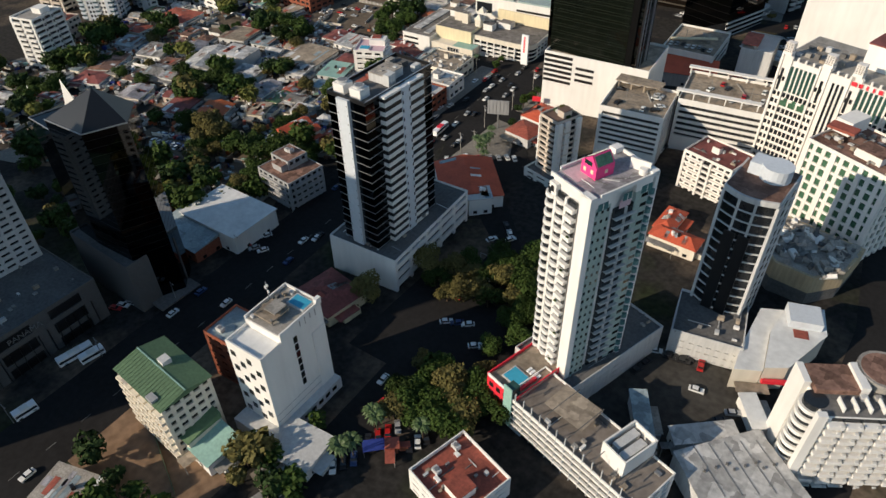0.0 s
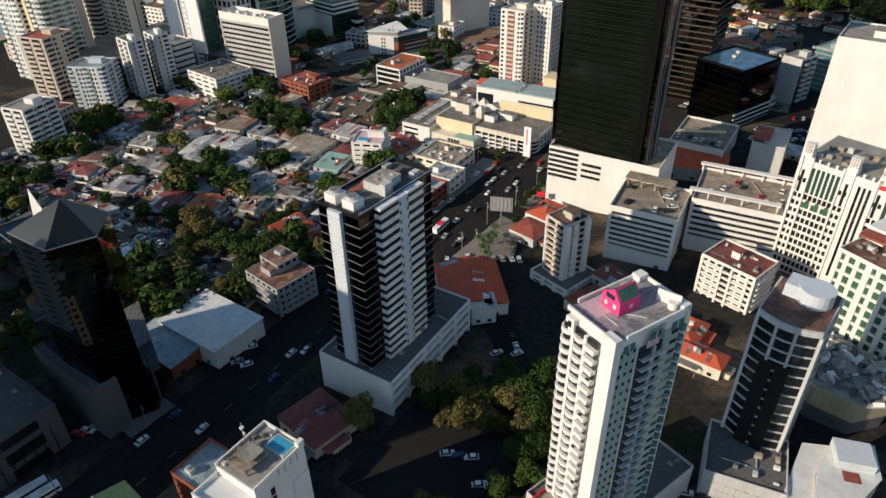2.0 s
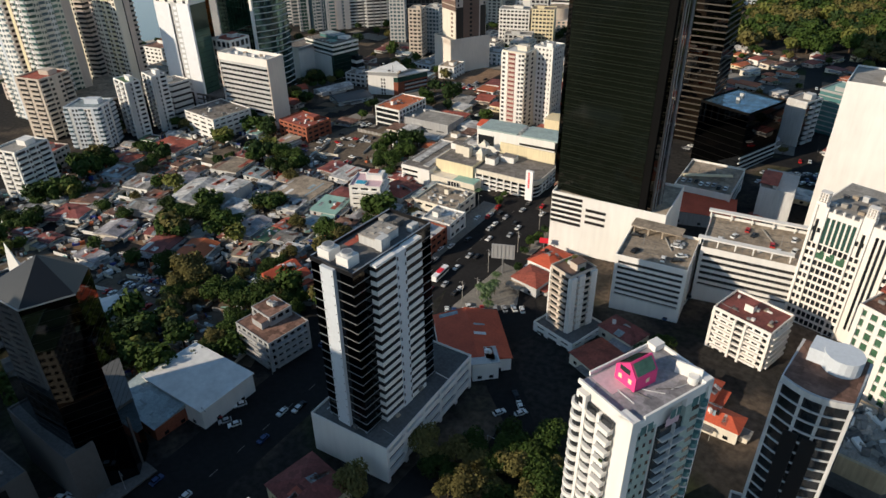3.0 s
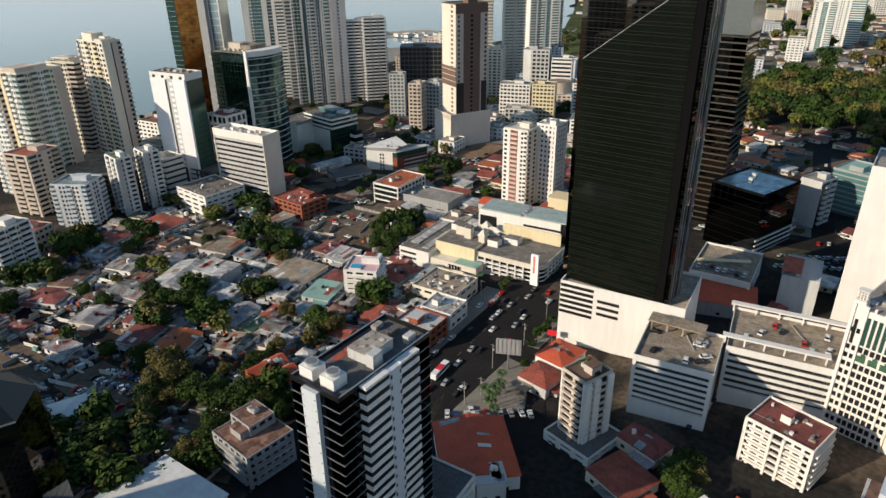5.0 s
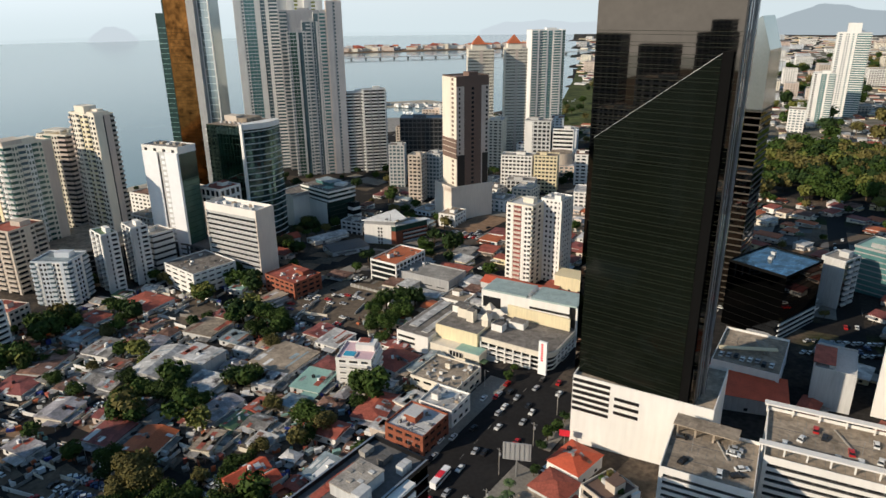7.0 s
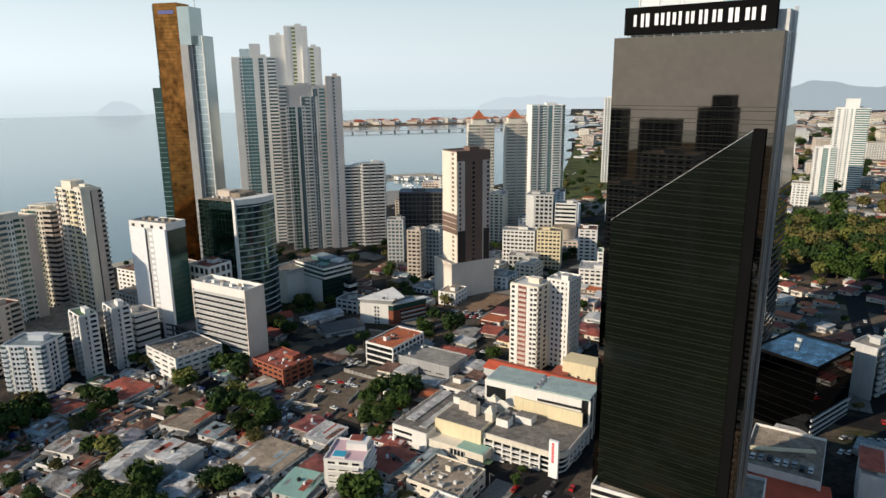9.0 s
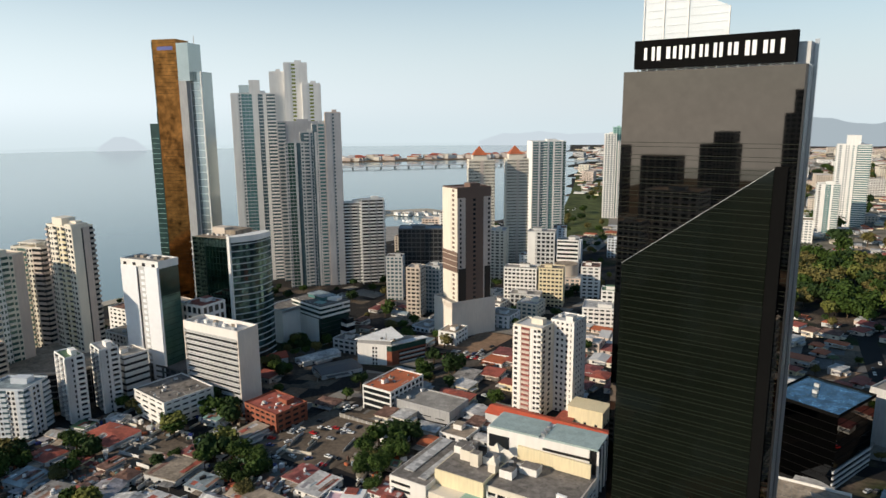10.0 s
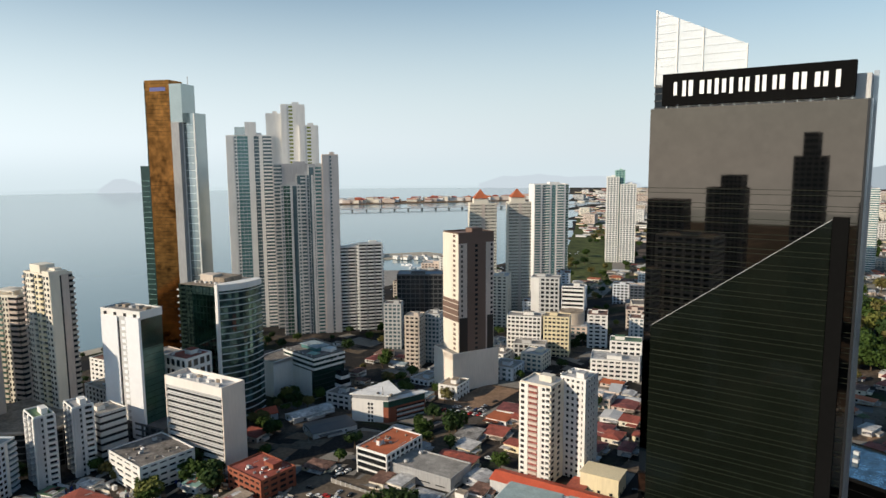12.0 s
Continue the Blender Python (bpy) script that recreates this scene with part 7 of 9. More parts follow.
def tower_podium():
    """Dark parking podium with tan decks between the cream towers."""
    b = root("tower_podium", -512, 280, -9.5, 0, "dark parking podium with a tan roof below the towers", "podium")
    line = [(-26, -44), (12, -26), (26, -14), (34, 2), (36, 22)]
    back = [(-30, 34), (-36, -30)]
    h = 23.5
    part("dark_core", prism(line + back, 0, h - 0.6), GLASS, b)
    for k in range(1, 6):
        wide = [(x + 0.5, y - 0.5) for x, y in line] + [(x - 0.4, y + 0.4) for x, y in back]
        part("floor_edge", prism(wide, k * 3.9, k * 3.9 + 0.55), DGREY, b)
    part("roof", prism([(x + 0.6, y - 0.6) for x, y in line] + back, h - 0.6, h), TAN, b)
    for p, q in zip(line, line[1:]):
        along(b, "parapet", p, q, 0, 1, h, 1.1, 0.4, 0.5, BEIGE)
        for i in range(4):
            along(b, "column", p, q, 0.22 * i + 0.1, 0.22 * i + 0.12, 0, h - 0.6, 0.35, 0.5, DGREY)
    return b


tower_podium()
block("orange_roof_office", -318, 384, 21, 32, 2, 9.6, "white office with an orange-red flat roof", 4, WHITE, px=0, py=8, band=0.26, roof=ORANGE, units=1, hut=0.1)
block("grey_hall", -292, 383, 43, 21, 4, 4.8, "grey blank hall with a flat roof", 2, GREY, px=4, py=2, band=0.85, roof=CONC, units=2, hut=0)
block("dark_glass_cube", -100, 424, 30, 36, -18, 40, "dark glass office cube with a blue roof terrace", 9, MATBLACK, BLACKGLASS, px=0, py=0, band=0.06, proud=0.1, roof=SKYGLASS, units=2, hut=0)
for k in range(4):
    bx("white_band", bpy.data.objects["dark_glass_cube"], LGREY, 15.1, 0, 1.5 + k * 2.8, 0.6, 36.4, 1.0)
slender("grey_slab", -75, 468, 12.5, 16, -20, 34, "light grey narrow office block with dark window columns", 9, ((1.0, "pier", LGREY, GLASS),),
        ((0.2, "dark", LGREY, GLASS), (0.3, "bal", LGREY, GLASS), (0.1, "pier", GREY, GLASS), (0.3, "bal", LGREY, GLASS), (0.1, "dark", LGREY, GLASS)), LGREY, 5, CONC)
block("teal_office", -55, 500, 26, 26, -18, 34, "dark teal glass office block", 9, GREY, GLASSTEAL, px=0, py=0, band=0.2, roof=TEALROOF)
house(-90.5, 336, 31, 17, 14, 9.5, BRIGHTRED, GREY, "shed", "long hall with a deep red sheet roof", "hall")
deck("parking_deck", -95, 361, 27, 36, 4, 18, 3, "grey open parking deck with parked cars on top", skirt=2)
pr = root("ramp_roof", -96, 357, 18.2, 4, "beige sloping ramp roof on the parking deck", "ramp roof")
o = bx("roof_sheet", pr, YELLOW, 0, 2, 1.2, 24, 2.6, 0.4)
o.matrix_basis = pose(0, 2, 1.6, 0, -4, 16) @ Matrix.Diagonal((24, 2.6, 0.4, 1))
for i in (-1, 1):
    bx("ramp_post", pr, CONC, i * 8, 2 + i * 2.3, 0, 0.5, 0.5, 1.5)
for i in range(8):
    car(-105 + i * 2.9, 350 + (i % 3), 92, ("white", "silver", "black", "white")[i % 4], 18.2)
block("red_top_building", -62.5, 359, 15, 24, 5, 25, "pale grey building with a red sheet roof on top", 5, LGREY, px=0, py=4, blank="S", roof=LGREY, units=2, hut=0)
rt = root("roof_shelter", -66.5, 357, 25.1, 5, "deep red sheet roof shelter on a building", "roof shelter")
bx("sheet", rt, RED, 0, 0, 1.9, 8, 17, 0.3)
for i in range(4):
    bx("shelter_post", rt, LGREY, -3.6 + 7.2 * (i % 2), -7.8 + 15.6 * (i // 2), 0, 0.4, 0.4, 1.9)

# ---- the tall towers by the bay ----
t = slender("cream_tower", -523.5, 302.5, 31, 14, 3, 96.5, "tall cream apartment tower with rows of balconies", 31,
            ((0.08, "bal", PINKISH, GLASS), (0.16, "win2", CREAM, GLASS), (0.05, "pier", CREAM, GLASS), (0.15, "bal", CREAM, GLASS), (0.12, "win", YELLOW, GLASS), (0.05, "pier", CREAM, GLASS), (0.16, "bal", YELLOW, GLASS), (0.1, "win", CREAM, GLASS), (0.13, "win", CREAM, GLASS)),
            ((0.42, "pier", CREAM, GLASS), (0.08, "dark", BEIGE, BLACK), (0.3, "pier", PINKISH, GLASS), (0.2, "bal", BEIGE, GLASS)), CREAM, -9.5, BEIGE)
bx("roof_tower", t, CREAM, -6, 0, 106, 12, 9, 5.2)
bx("roof_rim", t, CREAM, 8, 0, 106, 8, 11, 2.0)
t = slender("cream_tower", -536, 257.5, 20, 32, 9, 82, "cream apartment tower with green glass balconies and tan ends", 25,
            ((0.16, "pier", YELLOW, GLASS), (0.12, "win", BEIGE, GLASS), (0.2, "bal", WHITE, GLASSGREEN), (0.2, "win2", WHITE, GLASS), (0.32, "bal", LGREY, GLASSGREEN)),
            ((0.16, "bal", CREAM, GLASSGREEN), (0.12, "win2", CREAM, GLASSGREEN), (0.16, "bal", CREAM, GLASSBLUE), (0.13, "win2", WHITE, GLASSGREEN), (0.14, "bal", CREAM, GLASSGREEN), (0.09, "win", CREAM, GLASSGREEN), (0.2, "pier", PINKISH, GLASS)), CREAM, -9.5, BEIGE)
bx("roof_rim", t, BEIGE, -1, -6, 91.5, 14, 16, 3.2)
t = slender("cream_tower", -566, 299, 26, 18, 20, 79, "cream apartment tower with pinkish balconies behind another", 25,
            ((0.2, "win2", CREAM, GLASS), (0.3, "bal", BEIGE, GLASSGREEN), (0.2, "win2", CREAM, GLASS), (0.3, "bal", PINKISH, GLASS)),
            ((0.3, "bal", PINKISH, GLASS), (0.4, "bal", PINKISH, GLASS), (0.3, "bal", PINKISH, GLASS)), CREAM, -9.5, CREAM)
bx("roof_frame", t, CREAM, -2, 0, 91, 16, 12, 0.8)
for i in range(4):
    bx("frame_post", t, CREAM, -9 + (i % 2) * 14, -5 + (i // 2) * 10, 88.5, 0.8, 0.8, 2.5)
slender("pale_tower", -564, 248, 24, 24, 12, 78, "pale white and blue apartment tower", 24,
        ((0.2, "bal", WHITE, GLASSBLUE), (0.2, "win2", WHITE, GLASSBLUE), (0.1, "pier", BLUEGREY, GLASS), (0.3, "win2", WHITE, GLASSBLUE), (0.2, "bal", WHITE, GLASSBLUE)),
        ((0.2, "win", WHITE, GLASS), (0.25, "bal", BLUEGREY, GLASSBLUE), (0.1, "pier", WHITE, GLASS), (0.25, "bal", BLUEGREY, GLASSGREEN), (0.2, "pier", BEIGE, GLASS)), WHITE)
def slit_tower():
    """White tower: a blank front in three leaves, a dark slit, a column of small recesses, a green glass side."""
    cx, cy, w, d, top = -477.5, 329.0, 33.5, 16.5, 75.0
    b = root("white_slit_tower", cx, cy, -9.5, 11, "white tower with a dark slit and green glass side", "tower")
    claim(cx, cy, w, d, 11)
    h = top + 9.5
    n = 22
    fh = h / n
    W, D = w / 2, d / 2
    bx("glazing", b, GLASSGREEN, 0, 0, 0, w - 0.6, d - 0.6, h - 4)
    bx("front_leaf", b, BRIGHTWHITE, -W + 7.4, -D + 0.1, 8, 14.0, 1.4, h - 11.5)
    bx("slit", b, BLACK, -W + 15.2, -D + 0.4, 0, 1.6, 0.8, h - 6)
    bx("middle_leaf", b, LGREY, -W + 19.2, -D + 0.3, 0, 6.6, 1.0, h - 3)
    for k in range(3, n - 1):
        bx("recess_sill", b, BRIGHTWHITE, -W + 19.6, -D - 0.3, k * fh, 3.0, 0.7, fh * 0.55)
    bx("front_leaf", b, BRIGHTWHITE, W - 5.6, -D - 0.4, 6, 11.0, 1.8, h - 9)
    bx("side_wall", b, GREY, -W + 0.2, 0, 0, 0.6, d, h - 3)
    for k in range(n):
        bx("storey_line", b, GLASSDEEP, W - 0.25, 0, k * fh, 0.2, d - 0.8, 0.3)
    bx("dark_top", b, GLASSDEEP, W - 0.22, 0, h - 22, 0.26, d - 0.8, 18)
    bx("top_storey", b, WHITE, 0, 0, h - 4, w, d, 4)
    for i in range(4):
        bx("top_opening", b, BLACK, -W + 4 + i * 8.4, -D - 0.03, h - 3.0, 2.6, 0.14, 1.9)
    bx("roof", b, CONC, 0, 0, h, w - 1, d - 1, 0.12)
    for q in (-1, 1):
        bx("parapet", b, WHITE, q * (W - 0.2), 0, h, 0.4, d, 0.9)
        bx("parapet", b, WHITE, 0, q * (D - 0.2), h, w - 0.8, 0.4, 0.9)
    for i in range(5):
        bx("roof_box", b, (CONC, TAN, LGREY)[i % 3], -12 + i * 6, 1.5, h + 0.1, 3.0, 4.0, 1.4 + 0.4 * (i % 2))
    return b


slit_tower()


def banded_glass_tower():
    """Office tower: a flat green mirror face, a white fin at the corner and a bowed face with pale floor lines."""
    cx, cy, top, n = -470.0, 388.0, 84.0, 21
    b = root("curved_glass_tower", cx, cy, -9.5, 0, "green glass office tower with a bowed face and pale bands", "tower")
    claim(cx, cy, 38, 38, 5)
    h = top + 9.5
    fh = h / n
    bow = [(19.6 + 4.6 * math.sin(math.pi * i / 14), -15.4 + 33.5 * i / 14) for i in range(15)]

    def plan(o):
        return [(-13.4 - o, -22.6 - o), (19.0, -16.2 - o)] + [(x + o, y) for x, y in bow] + [(14, 20), (-16 - o, 18)]
    part("glazing", prism(plan(0), 0, h), GLASSMIRROR, b)
    part("bowed_glass", prism([(x + 0.12, y) for x, y in bow] + [(12, 18), (12, -10)], 0, h - 0.2), GLASSBOW, b)
    for k in range(1, n):
        part("floor_band", prism([(x + 0.55, y) for x, y in bow] + [(14, 16), (14, -13)], k * fh, k * fh + 0.62), LGREY, b)
        bx("edge_ledge", b, LGREY, -14.6, -16.5, k * fh, 4.4, 11.5, 0.9, 10)
        bx("storey_line", b, GLASSDEEP, 3.5, -19.45, k * fh, 26, 0.2, 0.14, 11.2)
    for i in range(9):
        bx("mullion", b, GLASSDEEP, -7.6 + i * 2.9, -21.5 + i * 0.57, 0, 0.12, 0.2, h, 11.2)
    bx("fin", b, WHITE, 18.6, -16.2, 0, 2.4, 1.6, h + 1.6, 8)
    part("crown_band", prism([(x + 0.7, y) for x, y in bow] + [(14, 18), (15, -14)], h - 2.6, h + 1.4), WHITE, b)
    part("roof", prism(plan(-0.8), h, h + 0.15), TAN, b)
    bx("stair_house", b, TAN, 0, 1, h + 0.15, 22, 16, 3.6, 8)
    bx("stair_house", b, BEIGE, -4, -4, h + 0.15, 12, 8, 5.0, 8)
    for i in range(6):
        bx("roof_box", b, (LGREY, CONC)[i % 2], -8 + i * 4.2, -13 + i * 0.8, h + 0.15, 2.2, 1.6, 1.2 + 0.3 * (i % 2))
    bx("sign_bar", b, SIGNRED, 21.0, -11.6, h - 1.4, 0.3, 2.2, 2.2, 12)
    bx("sign_bar", b, SIGNBLUE, 23.6, -3.4, h - 1.2, 0.3, 9.0, 1.7, -12)
    return b


GLASSBOW = mat("blue_green_mirror_glass", (0.075, 0.15, 0.15), 0.08, metal=0.8, var=0.6, big=0.1, fine=0.4)
GLASSMIRROR = mat("green_mirror_glass", (0.26, 0.36, 0.28), 0.06, metal=1.0, var=0.75, big=0.12, fine=0.5)
SIGNBLUE = mat("dark_blue_sign", (0.03, 0.05, 0.25), 0.5)
banded_glass_tower()


def gold_tower():
    """Tall mirror tower: a gold front, a grey core wall, pale glass wings at both sides."""
    b = root("gold_tower", -595.5, 438, 36.7, 22, "very tall tower with a gold mirror glass front and pale wings", "tower")
    b.scale = (0.731, 0.731, 0.731)
    claim(-595, 438, 44, 28, 22)
    bx("gold_front", b, GOLDGLASS, -8, 0, -66, 31, 24, 330)
    for k in range(66):
        bx("storey_line", b, MATBLACK, -8, -11.95, 4 * k, 31.05, 0.16, 0.22) if not 38 < k < 51 else None
    bx("left_edge", b, GLASSDEEP, -23.6, 0, -66, 0.8, 24.4, 328)
    bx("core_wall", b, GREY, 12.6, 0.05, -66, 10, 24.3, 284)
    bx("pale_glass", b, SILVERGLASS, 15, 0.4, 217.5, 15, 24.6, 42)
    bx("side_wing", b, SILVERGLASS, 25, 6, -66, 15, 22, 294)
    for x in (18, 32.3):
        bx("edge_fin", b, WHITE, x, -5.2, -66, 1.2, 1.0, 294)
    bx("mast", b, STEEL, 19, 6, 260, 0.5, 0.5, 9)
    bx("green_wing", b, GLASSDEEP, -31, 6, -66, 19, 22, 236)
    bx("green_wing_top", b, GLASSDEEP, -27, 6, 170, 9, 18, 14)
    for k in range(26):
        bx("storey_line", b, TEALROOF, -31, -5.1, 6 * k + 3, 19.1, 0.3, 0.25)
        bx("storey_line", b, WHITE, 25, -5.1, 8.5 * k + 3, 15.1, 0.3, 0.3)
    bx("sign_bar", b, SIGNBLUE, -7, -12.1, 252, 20, 0.3, 4)
    return b


SILVERGLASS = mat("pale_silver_glass", (0.40, 0.44, 0.43), 0.12, metal=0.7, var=0.15)
gold_tower()


YGREEN = mat("yellow_green_glass", (0.22, 0.25, 0.05), 0.25, var=0.3)
LILAC = mat("grey_lilac_render", (0.46, 0.455, 0.46), 0.85, var=0.15, streak=1)


def res(cx, cy, sil, w, top, floors, wall, S, E, label):
    """A residence tower; sil: its breadth as seen from the avenue. It turns its broad face a little to the sun."""
    return slender("residence_tower", cx, cy, w, (sil - 0.04 * w) / 0.995, -40, top, label, floors, S, E, wall)


t = res(-652, 560, 45, 17, 190, 56, WHITE, ((0.35, "win", WHITE, GLASSBLUE), (0.65, "pier", WHITE, GLASS)),
        ((0.16, "pier", WHITE, GLASS), (0.07, "win", WHITE, GLASSBLUE), (0.24, "glass", BLUEGREY, GLASSTEAL), (0.13, "pier", WHITE, GLASS), (0.11, "glass", WHITE, GLASSBLUE), (0.08, "pier", WHITE, GLASS), (0.21, "bal", WHITE, GLASSBLUE)),
        "tall white residential tower with teal glass columns")
part("glass_crown", prism([(-7, -14), (7, -14), (7, 6), (-7, 6)], 200, 209), SILVERGLASS, t, "pale glass crown")
part("crown_wall", prism([(6, -4), (7.4, -4), (7.4, 7), (6, 7)], 200, 214), WHITE, t)
res(-637, 579, 15, 14, 212, 60, WHITE, ((1.0, "win2", WHITE, GLASSBLUE),), ((1.0, "pier", WHITE, GLASS),), "white side wing of the tallest tower")
res(-622, 592, 24, 15, 221, 62, WHITE, ((0.5, "win", WHITE, GLASSBLUE), (0.5, "pier", WHITE, GLASS)), ((0.25, "pier", WHITE, GLASS), (0.3, "win", WHITE, YGREEN), (0.45, "pier", WHITE, GLASS)), "tallest white residential tower with greenish windows")
res(-608, 600, 19, 14, 200, 58, WHITE, ((1.0, "pier", WHITE, GLASS),), ((0.3, "pier", WHITE, GLASS), (0.4, "win", WHITE, YGREEN), (0.3, "pier", WHITE, GLASS)), "white stepped wing of the tallest tower")
res(-616, 586, 42, 17, 161, 46, LILAC, ((0.5, "bal", LILAC, GLASSBLUE), (0.5, "pier", LILAC, GLASS)), ((0.2, "bal", LGREY, GLASSBLUE), (0.8, "pier", LILAC, GLASS)), "grey middle body of the residential towers")
res(-594, 561, 19, 9, 141, 42, LILAC, ((0.3, "pier", LGREY, GLASS), (0.7, "win", LGREY, GLASSBLUE)), ((0.14, "win", LILAC, GLASSBLUE), (0.34, "glass", LGREY, GLASSGREEN), (0.12, "pier", LGREY, GLASS), (0.22, "dark", LGREY, GLASSBLUE), (0.18, "win", LGREY, GLASSBLUE)), "slim residential tower with a column of green glass")
res(-585, 572, 16.5, 9, 151, 45, LGREY, ((1.0, "pier", LGREY, GLASS),), ((0.22, "dark", LGREY, GLASSBLUE), (0.3, "bal", LGREY, GLASSBLUE), (0.1, "pier", LGREY, GLASS), (0.24, "glass", LGREY, GLASSBLUE), (0.14, "pier", LGREY, GLASS)), "slim residential tower of grey piers and blue glass")
res(-577, 581, 16.5, 9, 159, 47, LGREY, ((1.0, "pier", LGREY, GLASS),), ((0.28, "dark", LGREY, GLASSBLUE), (0.08, "pier", LGREY, GLASS), (0.36, "bal", LGREY, GLASSTEAL), (0.28, "pier", LGREY, GLASS)), "slim residential tower with dark teal glass")
res(-568, 590, 15.5, 9, 170, 50, PINKISH, ((1.0, "pier", PINKISH, GLASS),), ((0.42, "pier", LILAC, GLASS), (0.2, "win", LILAC, GLASSBLUE), (0.38, "pier", LILAC, GLASS)), "beige slim residential tower with one window column")
for cx, cy, top, w, text in ((-558, 606, 78, 24, "residential tower with white balcony bands"), (-543, 618, 81, 25, "residential tower with white balcony bands beside another")):
    res(cx, cy, w, 11, top, 26, WHITE, ((1.0, "bal", WHITE, GLASS),), ((0.05, "pier", WHITE, GLASS), (0.27, "bal", WHITE, GLASS), (0.05, "pier", GREY, GLASS), (0.27, "bal", WHITE, GLASS), (0.05, "pier", GREY, GLASS), (0.26, "bal", WHITE, GLASS), (0.05, "pier", WHITE, GLASS)), text)
block("beige_base_block", -363.5, 527, 29, 40, -25, 23, "plain beige base block of the brown tower", 1, PALEBEIGE, px=1, py=1, band=1.0, roof=CONC, units=6, hut=0)
b = slender("brown_tower", -362, 528, 22.5, 30, -25, 111, "tall brown and beige tower with a window column", 24,
            ((0.60, "pier", CREAM, GLASS), (0.27, "win", CREAM, BROWN), (0.13, "pier", CREAM, GLASS)),
            ((0.05, "pier", PINKISH, GLASS), (0.08, "win", PINKISH, GLASS), (0.1, "pier", PINKISH, GLASS), (0.2, "pier", BROWN, GLASS), (0.14, "win", BROWN, GLASS), (0.2, "pier", BROWN, GLASS), (0.12, "pier", PINKISH, GLASS), (0.11, "win", PINKISH, GLASS)), BROWN, 23.2, BROWN)
bx("top_band", b, BROWN, 11.5, 0, 81, 0.5, 30.2, 7)
bx("dark_recess", b, BLACK, 11.5, -11.3, 0, 0.6, 7, 26)
bx("dark_recess", b, BLACK, 11.5, 12, 0, 0.6, 5.5, 26)
bx("brown_band", b, BROWN, 0, -15.2, 23, 22.9, 0.8, 16)
for k in range(3):
    bx("band_line", b, BEIGE, 0, -15.4, 27 + 4.5 * k, 23, 0.6, 0.6)


def cap(cx, cy, z, s):
    """A red pyramid on the roof of a tower."""
    bm = bmesh.new()
    v = [bm.verts.new(p) for p in ((-s, -s, 0), (s, -s, 0), (s, s, 0), (-s, s, 0), (0, 0, s * 1.25))]
    for f in ((3, 2, 1, 0), (0, 1, 4), (1, 2, 4), (2, 3, 4), (3, 0, 4)):
        bm.faces.new([v[i] for i in f])
    return bm


SMALLWIN = tuple((0.088, "win2", CREAM, GLASS) for _ in range(5))
for cx, cy, w, d in ((-486, 741, 20, 34), (-462, 780, 20, 29)):
    b = slender("red_cap_tower", cx, cy, w, d * 0.86, -50, 117, "cream residential tower with a red pyramid roof cap", 36, ((0.4, "win", CREAM, GLASS), (0.6, "pier", CREAM, GLASS)),
                SMALLWIN + ((0.12, "pier", PINKISH, GLASS),) + SMALLWIN, CREAM)
    bx("attic", b, CREAM, 0, -2, 127, 14, 16, 6)
    bm = cap(0, 0, 0, 8.0)
    bmesh.ops.translate(bm, vec=(0, -2, 133), verts=bm.verts)
    part("pyramid_cap", bm, ORANGE, b, "red pyramid cap")
slender("teal_tower", -488, 905, 26, 45, -46, 133, "white and teal glass residential tower", 42, ((1.0, "pier", WHITE, GLASS),),
        ((0.18, "bal", LGREY, GLASSTEAL), (0.05, "pier", WHITE, GLASS), (0.1, "glass", WHITE, GLASSBLUE), (0.12, "bal", WHITE, GLASSTEAL), (0.05, "pier", WHITE, GLASS), (0.12, "glass", LGREY, GLASSTEAL), (0.05, "pier", WHITE, GLASS), (0.2, "bal", WHITE, GLASSTEAL), (0.05, "pier", WHITE, GLASS), (0.08, "glass", BLUEGREY, GLASSGREEN)), WHITE)
block("far_white_tower", -520, 1204, 20, 26, 24, 136, "far white residential tower", 40, WHITE, GLASSBLUE, px=4, py=5, band=0.4, roof=WHITE, base=-10, lite=True)
block("far_white_tower", -497, 1214, 26, 26, 24, 124, "far white residential tower beside another", 38, WHITE, GLASSBLUE, px=5, py=5, band=0.4, roof=WHITE, base=-10, lite=True)
block("far_teal_crown", -510, 1210, 16, 18, 24, 147, "far tower with a teal top", 42, TEALROOF, GLASSTEAL, px=3, py=3, band=0.3, roof=WHITE, base=-10, lite=True)
t = slender("far_white_tower", -164, 1240, 42, 26, 10, 122, "white and teal residential tower before the hills", 38,
            ((0.16, "win", WHITE, GLASSBLUE), (0.06, "pier", WHITE, GLASS), (0.14, "win2", WHITE, GLASSBLUE), (0.05, "pier", WHITE, GLASS), (0.1, "win", WHITE, GLASSTEAL), (0.06, "pier", WHITE, GLASS), (0.43, "bal", WHITE, GLASSTEAL)),
            ((0.5, "bal", WHITE, GLASSTEAL), (0.5, "pier", WHITE, GLASS)), WHITE, 0)
bx("roof_box", t, WHITE, -1, 0, 122, 17, 14, 14)
slender("far_white_tower", -182, 1150, 27, 24, 10, 72, "white residential tower lower than its neighbour", 24, ((0.2, "win", WHITE, GLASS), (0.15, "pier", WHITE, GLASS), (0.25, "glass", WHITE, GLASSTEAL), (0.1, "pier", WHITE, GLASS), (0.3, "bal", WHITE, GLASSTEAL)), ((1.0, "bal", WHITE, GLASSTEAL),), WHITE, 0)
block("dark_glass_office", -484, 626, 44, 24, 34, 55, "dark glass office block with a flat top", 14, DGREY, GLASS, px=10, py=5, band=0.2, pw=0.12, roof=GREY, lite=True)
